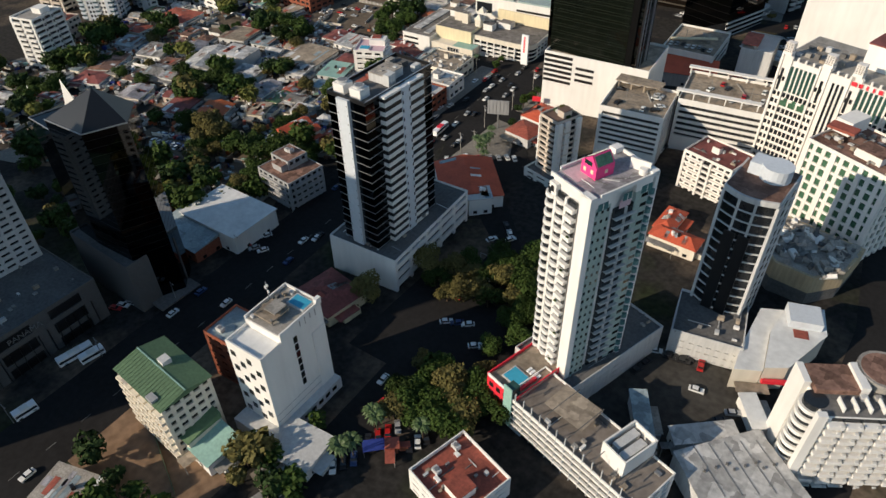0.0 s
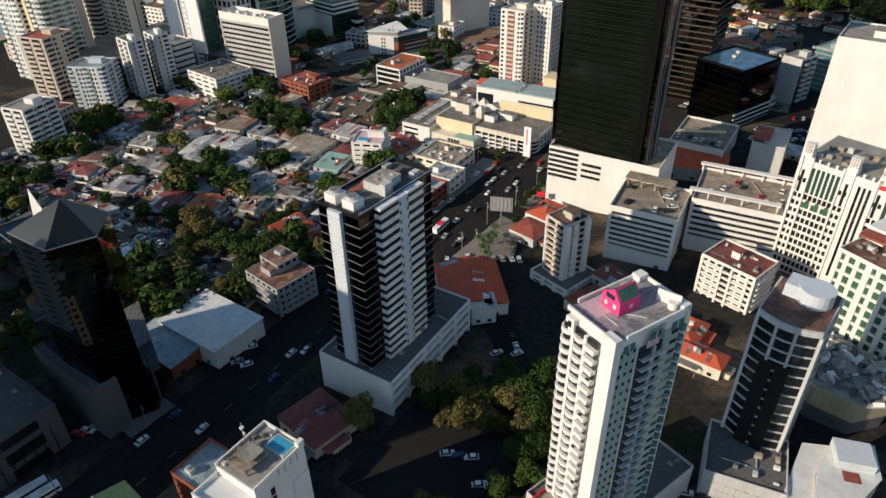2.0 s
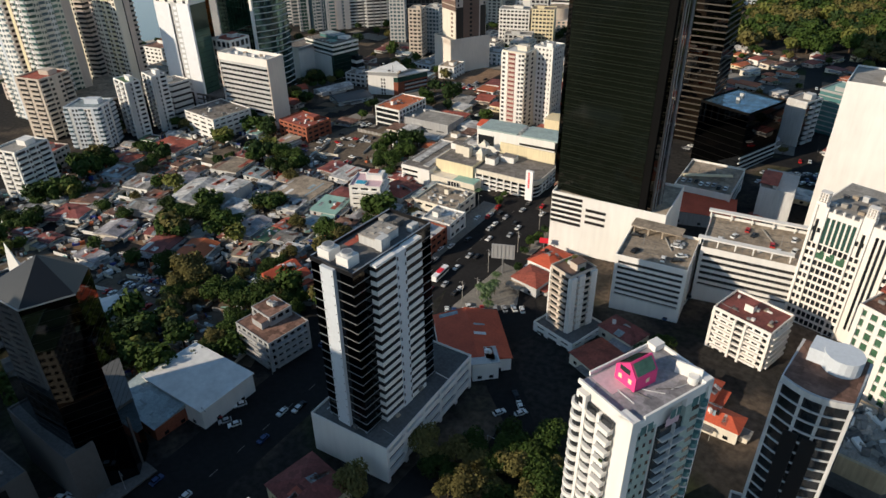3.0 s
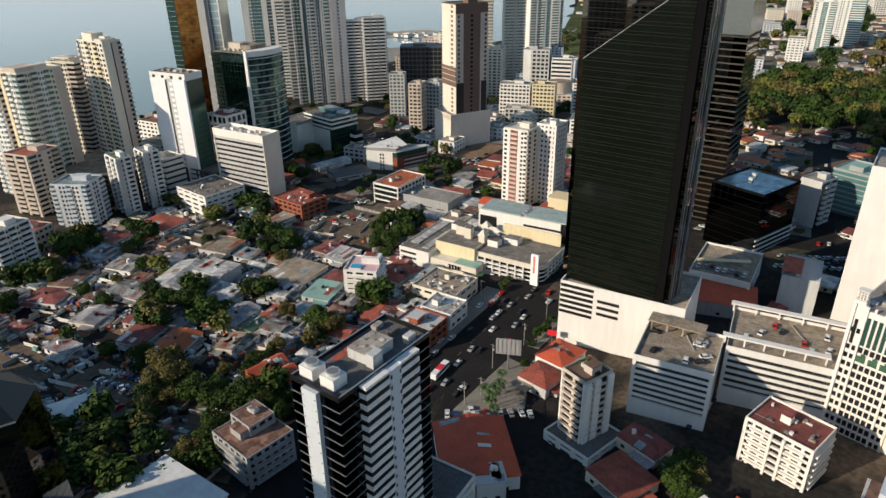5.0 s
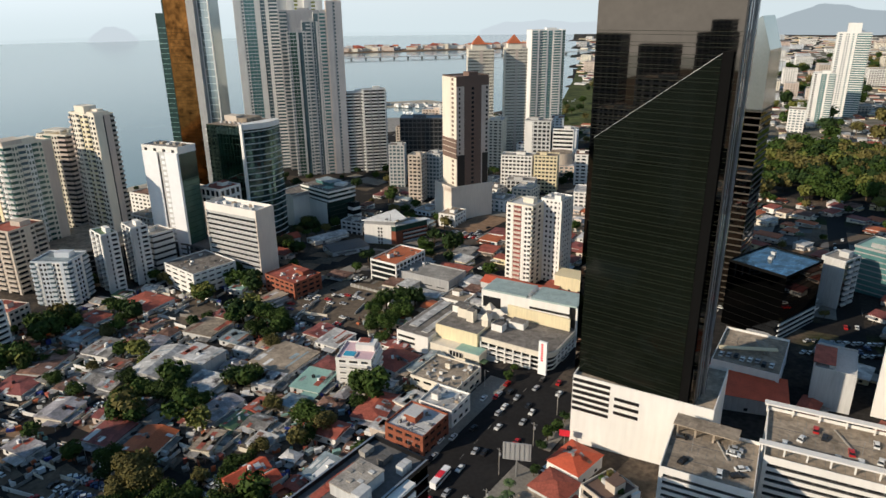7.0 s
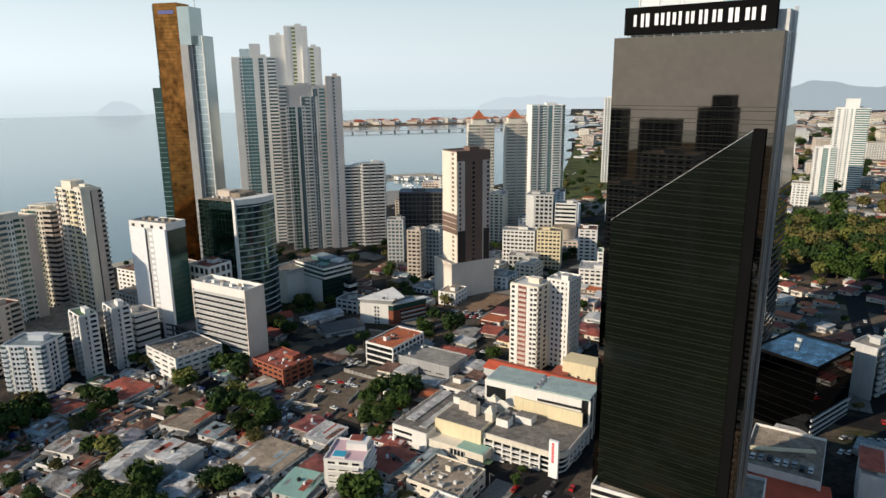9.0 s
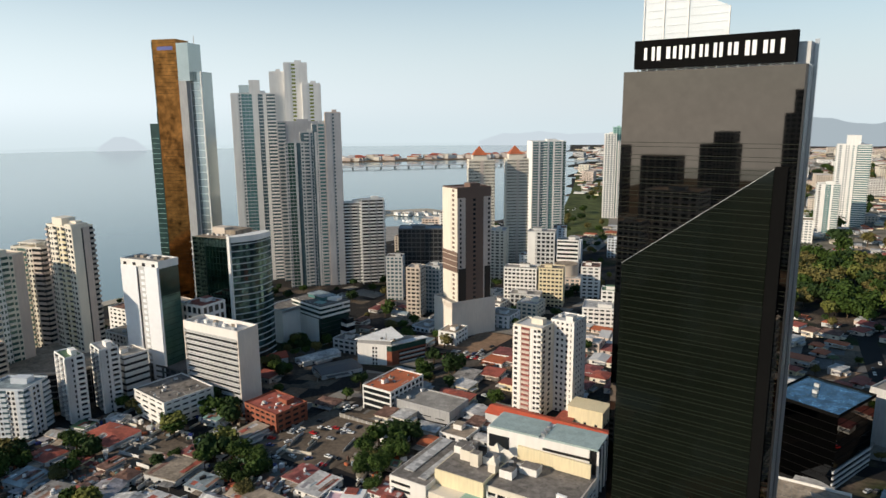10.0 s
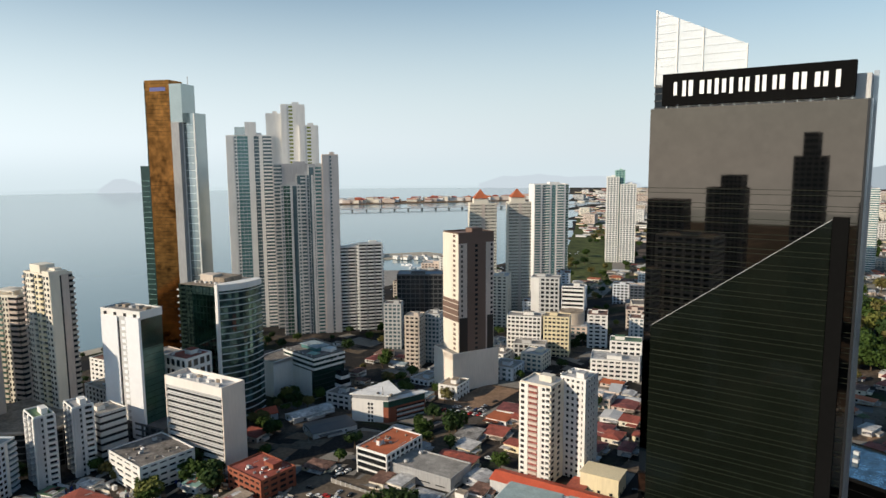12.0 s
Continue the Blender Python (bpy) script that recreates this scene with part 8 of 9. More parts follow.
block("round_flats", -428, 546, 13, 16, 20, 36, "apartment block with rounded bronze balconies", 13, BEIGE, GLASS, px=3, py=3, band=0.42, roof=CONC, ledge=1.0)
block("round_flats", -424, 568, 14, 16, 20, 34, "apartment block with glass balconies", 12, LGREY, GLASSBLUE, px=4, py=3, band=0.4, roof=CONC)
block("grey_office", -391, 712, 28, 18, 20, 48, "grey and white office block", 13, LGREY, GLASS, px=6, py=4, band=0.4, roof=CONC, strips=(("S", 0.0, 0.3, WHITE, 0.3),), lite=True)
block("white_office_slab", -366, 722, 22, 16, 20, 40, "white striped office slab", 11, WHITE, GLASS, px=0, py=3, band=0.5, roof=CONC, lite=True)
dr = root("round_hall", -357, 700, G(-357, 700) - 1, 0, "beige round hall like a drum", "hall")
cyl("drum_wall", dr, BEIGE, 0, 0, 0, 12, 26, n=40)
cyl("drum_roof", dr, TAN, 0, 0, 26, 11.4, 0.5, n=40)
block("pale_flats", -366, 624, 30, 16, 20, 29, "pale flats with white balconies", 10, WHITE, GLASS, px=8, py=4, band=0.42, roof=CONC, ledge=0.8, lite=True)
block("ochre_flats", -340, 634, 22, 16, 20, 30, "ochre block of flats with windows", 10, YELLOW, GLASS, px=6, py=4, band=0.5, roof=TAN, lite=True)
block("white_arcade", -462, 356, 20, 20, 6, 42, "white building with tall paired windows and a red roof", 7, WHITE, GLASS, px=4, py=4, band=0.3, roof=RED)
block("glass_balcony_flats", -480, 580, 16, 14, 30, 34, "flats with glass balconies", 12, LGREY, GLASSBLUE, px=4, py=3, band=0.4, lite=True)
block("garden_offices", -272, 596, 36, 26, 20, 14, "white offices with planted terraces", 5, WHITE, GLASS, px=8, py=5, band=0.5, roof=ROOFWHITE, units=2, lite=True)
block("garden_offices", -270, 612, 24, 16, 20, 24, "stepped white office with a terrace", 7, WHITE, GLASS, px=5, py=4, band=0.5, roof=GREEN, units=2, lite=True)
block("low_parking", -352, 608, 27, 16, 20, 10, "open parking building in white concrete", 4, LGREY, BLACK, px=6, py=4, band=0.3, roof=CONC, lite=True)
block("green_balcony_flats", -420, 618, 34, 14, 20, 24, "pale flats with planted balconies", 9, LGREY, GLASSGREEN, px=8, py=3, band=0.4, ledge=0.8, lite=True)
block("dark_base_block", -470, 336, 50, 30, 9, 6, "dark low block at the foot of a white tower", 4, DCONC, BLACK, px=8, py=4, band=0.3, roof=DCONC, units=2, hut=0, lite=True)
block("white_slats_block", -470, 305, 18, 16, 0, 20, "white block with horizontal slots", 7, WHITE, BLACK, px=0, py=0, band=0.6, roof=CONC)
block("white_wall_block", -476, 440, 22, 30, 2, 18, "plain white block beside the terraced office", 2, WHITE, px=1, py=1, band=1.0, units=0, hut=0)


def sail_tower():
    b = block("sail_tower", -182, 478, 44, 30, 0, 200, "tall dark tower with a translucent white sail crown", 55, BLACK, BLACKGLASS, px=0, py=0, band=0.1, units=0, hut=0)
    z = 200 - b.location.z
    bm = bmesh.new()
    P = [(-22, z), (22, z), (22, z + 17), (-22, z + 38)]
    f = [bm.verts.new((x, -15, q)) for x, q in P]
    k = [bm.verts.new((x, -14.6, q)) for x, q in P]
    bm.faces.new(f)
    bm.faces.new(k[::-1])
    for i in range(4):
        bm.faces.new((f[i], k[i], k[(i + 1) % 4], f[(i + 1) % 4]))
    bmesh.ops.recalc_face_normals(bm, faces=bm.faces)
    part("sail", bm, SAIL, b, "translucent white sail of glass panes")
    for x in (-21.7, -11, 1.5, 21.7):
        t = 38 - 21 * (x + 22) / 44
        bx("mast", b, WHITE, x, -15.3, z, 0.6, 0.5, t)
    for i in range(9):
        q = 2 + i * 4
        xr = min(22, -22 + 44 * (38 - q) / 21)
        bx("rail", b, SAIL, (-22 + xr) / 2, -15.2, z + q, xr + 22, 0.2, 0.35)


def sail_material():
    m = mat("sail_glass", (0.82, 0.84, 0.84), 0.3, var=0.08)
    n, l = m.node_tree.nodes, m.node_tree.links
    t = n.new("ShaderNodeBsdfTransparent")
    x = n.new("ShaderNodeMixShader")
    x.inputs[0].default_value = 0.55
    l.new(t.outputs[0], x.inputs[1])
    l.new(n["Principled BSDF"].outputs[0], x.inputs[2])
    l.new(x.outputs[0], n["Material Output"].inputs["Surface"])
    return m


SAIL = sail_material()
sail_tower()


BROWNBAND = mat("dull_brown_band", (0.05, 0.042, 0.032), 0.6, var=0.25)


def crowned_tower():
    b = block("dark_tower", -135, 452, 30, 28, 0, 112, "tall dark glass tower with grey bands and pale glass crown", 30, BROWNBAND, BRONZE, px=0, py=0, band=0.2, units=0, hut=0)
    z = 112 - b.location.z
    bm = bmesh.new()
    P = [(-15, -14, z), (15, -14, z), (15, 14, z), (-15, 14, z), (-15, -14, z + 30), (9, -14, z + 46), (14.5, -14, z + 30), (14.5, 14, z + 30), (9, 14, z + 46), (-15, 14, z + 30)]
    v = [bm.verts.new(p) for p in P]
    for f in ((3, 2, 1, 0), (0, 1, 6, 5, 4), (1, 2, 7, 6), (2, 3, 9, 8, 7), (3, 0, 4, 9), (4, 5, 8, 9), (5, 6, 7, 8)):
        bm.faces.new([v[i] for i in f])
    bmesh.ops.recalc_face_normals(bm, faces=bm.faces)
    part("crown", bm, SILVERGLASS, b, "pale green-grey glass crown with a slanting top")


crowned_tower()


# ---- unseen towers, invented beyond the view to throw shade on the avenue ----
block("neighbour_tower", -216, -24, 38, 30, 0, 112, "unseen grey tower added to shade the avenue", 30, LGREY, px=6, py=6, lite=True)
block("neighbour_tower", -240, 7.5, 24, 18, 0, 92, "unseen pale tower added for shade beside the mall", 26, LGREY, px=6, py=6, lite=True)
block("neighbour_tower", -283, 13, 26, 26, 0, 52, "unseen pale tower added for shade up the street", 15, LGREY, px=6, py=6, lite=True)
block("neighbour_tower", -335, 6, 28, 26, 0, 62, "unseen beige tower added for shade up the street", 18, BEIGE, px=6, py=6, lite=True)
block("neighbour_tower", -374, 10, 30, 26, 0, 82, "unseen beige tower added for shade far up the street", 22, BEIGE, px=6, py=6, lite=True)
# Skyline behind the viewpoint, placed for its reflection in the bank glass.
for x, y, w, z in ((-187, -350, 30, 166), (-187, -351, 14, 190), (-268, -352, 40, 132), (-262, -351, 22, 146), (-120, -330, 40, 120), (-330, -340, 44, 118), (-60, -340, 40, 96), (-390, -330, 40, 130)):
    block("skyline_tower", x, y, w, 28, 0, z, "tower of the skyline on the far side of the avenue", 30, GREY, px=5, py=4, units=0, hut=0, lite=True)

# ---- filling of the quarters ----
ROADS = [((-158, 0), (-178, 300), 18), ((-178, 300), (-205, 760), 18), ((-166, 238), (-92, 165), 9), ((-92, 165), (-88, 60), 9), ((-190, 170), (-250, 172), 8), ((-250, 172), (-330, 165), 8), ((-330, 165), (-430, 150), 8),
         ((-180, 300), (-330, 300), 9), ((-330, 300), (-480, 290), 9), ((24, 190), (10, 300), 9), ((10, 300), (-60, 420), 9), ((-60, 420), (-95, 640), 9), ((-280, 420), (-60, 430), 9), ((-660, -300), (-660, 800), 18), ((-660, 800), (-610, 1290), 18),
         ((-330, 165), (-340, 300), 7), ((-340, 300), (-330, 420), 8), ((-330, 420), (-300, 640), 8), ((-480, 290), (-470, 420), 8), ((-205, 560), (-420, 660), 8)]
strip("road_cross_lane", [(-330, 165), (-340, 300), (-330, 420), (-300, 640)], 8, ASPHALT, 0.15, "asphalt street between low houses")
strip("road_bend", [(-480, 290), (-470, 420)], 9, ASPHALT, 0.15, "asphalt street below the towers")
strip("road_back", [(-205, 560), (-420, 660)], 9, ASPHALT, 0.15, "asphalt street between offices")
LOTS = [(-317, 328, 54, 58), (-270, 145, 56, 22), (-330, 128, 50, 30), (-88, 118, 46, 40), (-176, 120, 18, 20), (-20, 133, 30, 24), (-126, 33, 44, 22), (-400, 470, 40, 24), (-330, 470, 40, 30), (-110, 372, 46, 26), (-388, 268, 32, 30), (-334, 512, 30, 40)]


def clear(x, y, r):
    for (ax, ay), (bx_, by_), wd in ROADS:
        p, q = Vector((ax, ay)), Vector((bx_, by_))
        t = max(0, min(1, (Vector((x, y)) - p).dot(q - p) / (q - p).length_squared))
        if (Vector((x, y)) - p.lerp(q, t)).length < wd * 0.75 + r:
            return False
    for lx, ly, lw, ld in LOTS:
        if abs(x - lx) < lw / 2 + r * 0.7 and abs(y - ly) < ld / 2 + r * 0.7:
            return False
    return not taken(x, y, r)


OLDPAVE = mat("worn_paving", (0.105, 0.09, 0.075), 0.95, var=0.5, big=0.08, fine=0.5)
for i, (lx, ly, lw, ld) in enumerate(LOTS):
    bm = bmesh.new()
    vs = []
    for v in range(5):
        vs.append([bm.verts.new((lx + lw * (u / 4 - 0.5), ly + ld * (v / 4 - 0.5), G(lx + lw * (u / 4 - 0.5), ly) + (0.3 if i in (0, 10, 11) else 0.07))) for u in range(5)])
    for v in range(4):
        for u in range(4):
            bm.faces.new((vs[v][u], vs[v][u + 1], vs[v + 1][u + 1], vs[v + 1][u]))
    o = new("parking_lot", mesh_of("parking_lot", bm, OLDPAVE if i in (7, 8) else (DIRTDARK if i in (0, 1, 2, 10) else (DIRT if i in (6, 11) else ASPHALT))))
    tagged(o, "dusty open parking lot between buildings" if i in (0, 1, 2, 6, 10, 11) else "dark asphalt parking lot between buildings", "parking lot", kind="structure")

ROOFS = (RED, MAROON, MAROON, ROOFBROWN, ROOFBROWN, ROOFBROWN, TAN, LAV, ROOFWHITE, ROOFWHITE, ROOFWHITE, BLUEROOF, SHABBY, SHABBY, CONC, TEALROOF, GREEN)
KINDS = {"gable": "pitched", "hip": "hipped", "shed": "sloping", "flat": "flat"}


def roof_words(m):
    return {"red_tile": "red", "orange_tile": "orange", "maroon_roof": "dark red", "brown_roof": "rusty brown", "tan_roof": "tan", "lavender_roof_sheet": "grey", "white_roof_sheet": "white", "blue_grey_roof_sheet": "blue-grey", "patched_grey_roof": "patched grey", "light_grey_render": "pale grey", "concrete": "concrete", "teal_roof_sheet": "teal", "green_roof_sheet": "green"}[m.name]


FAR_HOUSES, FAR_BLOCKS = Heap(), Heap()


def fill_houses(x0, x1, y0, y1, n, seed, yaw, smin=8, smax=17, roofs=ROOFS, land_only=True):
    r = random.Random(seed)
    made = 0
    for _ in range(n * 6):
        if made >= n:
            break
        x, y = r.uniform(x0, x1), r.uniform(y0, y1)
        w, d = r.uniform(smin, smax), r.uniform(smin, smax)
        if x < coast(y) + 30 or not clear(x, y, min(w, d) * 0.52):
            continue
        m, k = r.choice(roofs), r.choice(("gable", "gable", "hip", "shed", "flat"))
        house(x, y, w, d, yaw + r.uniform(-6, 6), r.uniform(3.0, 4.8), m, r.choice((WHITE, CREAM, LGREY, YELLOW, PINKISH)), k, "low house with a " + KINDS[k] + " " + roof_words(m) + " roof", heap=FAR_HOUSES if y > 320 else None)
        made += 1


def fill_blocks(x0, x1, y0, y1, n, seed, yaw, fmin, fmax, smin=14, smax=28):
    r = random.Random(seed)
    made = 0
    for _ in range(n * 8):
        if made >= n:
            break
        x, y = r.uniform(x0, x1), r.uniform(y0, y1)
        w, d = r.uniform(smin, smax), r.uniform(smin, smax)
        if x < coast(y) + 40 or not clear(x, y, min(w, d) * 0.6):
            continue
        f = r.randint(fmin, fmax)
        wall = r.choice((WHITE, WHITE, CREAM, LGREY, BEIGE, PINKISH, BLUEGREY))
        words = {"white_paint": "white", "cream_paint": "cream", "light_grey_render": "pale grey", "beige_render": "beige", "pink_beige_render": "pinkish", "bluish_white_panel": "bluish white"}[wall.name]
        block("city_block", x, y, w, d, yaw + r.uniform(-4, 4), G(x, y) + f * 3.3, words + " building of %d storeys with a flat roof" % f, f, wall, r.choice((GLASS, GLASS, GLASSBLUE)), px=max(2, int(w / 4.5)), py=max(2, int(d / 4.5)), band=r.uniform(0.38, 0.55), pw=r.uniform(0.25, 0.5), roof=r.choice((ROOFGREY, CONC, ROOFWHITE, TAN, ROOFBROWN)), units=r.randint(0, 2), lite=True, heap=FAR_BLOCKS if y > 950 else None)
        made += 1


fill_houses(-445, -330, 105, 320, 34, 21, 14, 6, 13)
fill_houses(-330, -205, 172, 320, 40, 20, 14, 6, 13)
fill_houses(-230, -200, 180, 310, 8, 22, 4, 7, 13)
fill_blocks(-640, -480, 240, 440, 6, 31, 5, 3, 8)
fill_blocks(-560, -250, 340, 560, 4, 32, 4, 1, 3)
fill_houses(-560, -240, 330, 560, 30, 23, 6)
fill_houses(-330, -196, 345, 520, 46, 53, 4, 8, 16, roofs=(RED, RED, ORANGE, MAROON, ROOFWHITE, LGREY, TAN))
fill_blocks(-420, -205, 440, 640, 12, 54, 6, 2, 4, 12, 22)
fill_blocks(-660, -440, 640, 900, 16, 33, 25, 5, 16)
fill_blocks(-440, -210, 640, 900, 22, 34, 20, 3, 9)
fill_houses(-300, -205, 430, 600, 24, 24, 10, roofs=(RED, ORANGE, ORANGE, MAROON, ROOFWHITE, LGREY))
fill_houses(-190, 60, 440, 690, 110, 25, -14, roofs=(RED, RED, ORANGE, ORANGE, MAROON, ROOFWHITE, LGREY, ROOFBROWN))
fill_houses(-110, -20, 330, 440, 12, 26, -10, roofs=(RED, MAROON, ROOFWHITE, BLUEROOF))
fill_blocks(-420, 200, 980, 1500, 40, 35, 10, 3, 9, 18, 36)
fill_houses(-480, 300, 950, 1500, 420, 27, 12, 9, 20, roofs=(RED, ORANGE, ROOFWHITE, ROOFWHITE, LGREY, TAN, ROOFBROWN))
fill_blocks(-1000, 500, 1550, 2600, 70, 36, 14, 3, 10, 24, 50)
fill_houses(-1100, 560, 1500, 2900, 1100, 28, 10, 13, 30, roofs=(RED, ORANGE, ROOFWHITE, ROOFWHITE, LGREY, CONC, TAN, TAN, ROOFBROWN))
fill_blocks(-1600, 500, 2700, 3900, 70, 37, 14, 2, 7, 30, 70)
fill_houses(-1700, 600, 2800, 4300, 700, 38, 10, 20, 44, roofs=(RED, ORANGE, ROOFWHITE, LGREY, CONC, TAN, TAN))
fill_houses(-440, -250, 20, 110, 16, 29, 6)

# pale hard ground and scrub of the districts far behind the park
FARGROUND = mat("far_district_ground", (0.20, 0.185, 0.15), 0.95, var=0.7, big=0.012, fine=0.06)
bm = bmesh.new()
rows_ = []
for y in (940, 1100, 1300, 1600, 2000, 2600, 3300, 4300):
    c = coast(y) + (320 if y < 1500 else 60)
    rows_.append([bm.verts.new((x, y, G(x, y) + 0.25)) for x in (max(c, -470), max(c, -470) * 0.5, -80, 160, 400, 1100)])
for a, q in zip(rows_, rows_[1:]):
    for i in range(5):
        bm.faces.new((a[i], a[i + 1], q[i + 1], q[i]))
tagged(new("ground_far_district", mesh_of("ground_far_district", bm, FARGROUND)), "pale dusty ground of the far low districts", "ground", kind="structure")
fr = random.Random(63)
for _ in range(330):
    x, y = fr.uniform(-420, 420), fr.uniform(960, 2600)
    if x > coast(y) + 80:
        far_tree(x, y, fr.uniform(1.6, 3.2), fr.random() < 0.35)

# trodden yards and paved courts between the houses
YARDS = Heap()
r = random.Random(77)
for i in range(230):
    x, y = r.uniform(-450, -198), r.uniform(100, 420)
    w, d, a = r.uniform(8, 26), r.uniform(6, 18), radians(14 + r.uniform(-8, 8))
    vs = []
    for u, v in ((-0.5, -0.5), (0.5, -0.4), (0.45, 0.5), (-0.4, 0.45)):
        px_, py_ = x + u * w * math.cos(a) - v * d * math.sin(a), y + u * w * math.sin(a) + v * d * math.cos(a)
        vs.append((px_, py_, G(px_, py_) + 0.03 + 0.0002 * i))
    YARDS.add(vs, [(0, 1, 2, 3)], r.choice((DIRTDARK, DIRTDARK, DCONC, DIRT, PAVING)))
for i in range(160):
    x, y = r.uniform(-560, -60), r.uniform(420, 700)
    w, d = r.uniform(12, 40), r.uniform(10, 26)
    vs = [(x + u * w, y + v * d, G(x + u * w, y) + 0.03 + 0.0003 * i) for u, v in ((-0.5, -0.5), (0.5, -0.45), (0.46, 0.5), (-0.45, 0.5))]
    YARDS.add(vs, [(0, 1, 2, 3)], r.choice((DIRTDARK, DCONC, DIRT, PAVING, PAVING)))
tagged(YARDS.done("yards"), "patches of trodden earth and old paving between houses", "yards", kind="stuff")

# the old town on its spit, the causeway, the marina
bm = prism([(-2150, 2130), (-2060, 2080), (-1820, 2380), (-1450, 2900), (-1560, 2960), (-1900, 2560)], -12, -6)
tagged(new("headland", mesh_of("headland", bm, DIRT)), "low headland of the old town across the bay", "headland", kind="structure")
r = random.Random(41)
for i in range(90):
    t = r.random()
    x, y = -2080 + 560 * t + r.uniform(-45, 45), 2150 + 740 * t + r.uniform(-25, 25)
    wl, rf = r.choice((WHITE, CREAM, PINKISH)), r.choice((RED, ORANGE, ROOFWHITE, RED))
    house(x, y, r.uniform(22, 46), r.uniform(18, 34), 30 + r.uniform(-8, 8), r.uniform(11, 24), rf, wl, r.choice(("hip", "flat", "gable")), "old town house with a " + roof_words(rf) + " roof", base=-6.5, heap=FAR_HOUSES)
cw = root("causeway", -1500, 2150, -9.5, 50, "low causeway bridge crossing the bay", "bridge")
bx("deck", cw, LGREY, 0, 0, 6, 1300, 16, 2.5)
for i in range(26):
    bx("pile", cw, CONC, -640 + i * 51, 0, -4, 5, 12, 10)
bm = prism([(-1010, 930), (-960, 920), (-800, 1080), (-730, 1080), (-720, 1110), (-860, 1130)], -12, -8.2)
tagged(new("breakwater", mesh_of("breakwater", bm, SAND)), "pale breakwater island of the marina", "breakwater", kind="structure")
for i in range(60):
    t = r.random()
    x, y = -980 + 230 * t + r.uniform(-25, 25), 950 + 140 * t + r.uniform(-18, 18)
    house(x, y, r.uniform(7, 14), r.uniform(6, 10), r.uniform(0, 180), r.uniform(3, 6), r.choice((ROOFWHITE, TAN, LGREY)), WHITE, "flat", "small pale building on the breakwater", base=-8.4, heap=FAR_HOUSES)
bm = prism([(-700, 800), (-650, 790), (-640, 960), (-760, 930), (-800, 900)], -12, -8.3)
tagged(new("quay", mesh_of("quay", bm, CONC)), "concrete quay of the marina", "quay", kind="structure")
for i in range(26):
    x, y = -800 + r.uniform(0, 90), 960 + r.uniform(0, 90)
    bt = root("boat", x, y, -9.5, r.uniform(0, 360), "small white boat moored in the marina", "boat", "boats")
    bm = prism([(-4, -1.3), (3, -1.4), (5.5, 0), (3, 1.4), (-4, 1.3)], 0, 1.3)
    part("hull", bm, SIGNWHITE, bt)
    bx("cabin", bt, SIGNWHITE, -0.8, 0, 1.3, 3, 1.8, 1.2)

# ---- trees ----
for x, y in [(-104, 135), (-101, 142), (-98, 148), (-90, 146), (-88, 154), (-81, 152), (-81, 162), (-74, 146), (-83, 136), (-91, 134), (-76, 140), (-73, 153), (-110, 140), (-96, 131), (-79, 96), (-79, 102), (-71, 99), (-63, 96), (-64, 103), (-69, 90), (-61, 91), (-57, 98), (-77, 90), (-66, 109), (-80, 83), (-131, 127), (-118, 117)]:
    if not taken(x, y, 1.0):
        tree(x, y, RNG.uniform(0.9, 1.3), dry=RNG.random() < 0.4)
for x, y, k in [(-320, 201, 1.1), (-310, 203, 1.2), (-301, 206, 1.2), (-291, 206, 1.1), (-287, 211, 0.9), (-317, 196, 0.9), (-283, 235, 1.0), (-283, 232, 0.9), (-342, 284, 0.9), (-334, 286, 1.3), (-325, 287, 1.3), (-323, 271, 1.3), (-314, 280, 1.3), (-312, 272, 1.2), (-304, 264, 1.1), (-284, 321, 1.3), (-285, 333, 1.4), (-282, 343, 1.4), (-275, 347, 1.3), (-273, 308, 1.2), (-266, 313, 1.2), (-257, 299, 1.0), (-270, 328, 1.4), (-404, 292, 1.2), (-311, 438, 1.6), (-366, 270, 0.8), (-430, 246, 1.1), (-233, 225, 1.3), (-226, 224, 1.2), (-227, 216, 1.1), (-260, 163, 1.6), (-257, 156, 1.3), (-253, 163, 1.3), (-278, 164, 1.1), (-273, 167, 1.0), (-264, 168, 1.0), (-229, 160, 1.4), (-219, 162, 1.4), (-219, 169, 1.2), (-210, 172, 1.3), (-233, 168, 1.0), (-221, 175, 1.0), (-368, 184, 1.0), (-394, 182, 0.9), (-346, 184, 0.9), (-393, 190, 0.8), (-392, 198, 0.8), (-363, 201, 0.7), (-445, 196, 0.9), (-395, 225, 0.9), (-407, 241, 0.9), (-233, 188, 1.1), (-233, 192, 1.0), (-235, 200, 0.9), (-231, 181, 1.0), (-226, 246, 0.8), (-214, 265, 0.7)]:
    tree(x, y, k * 1.1, dry=RNG.random() < 0.2)
for x, y in [(-142, 219), (-138, 220), (-138, 217), (-81, 77), (-69, 82), (-81, 67), (-82, 64), (-83, 78), (-108, 562), (-101, 509)]:
    palm(x, y, RNG.uniform(0.9, 1.25))
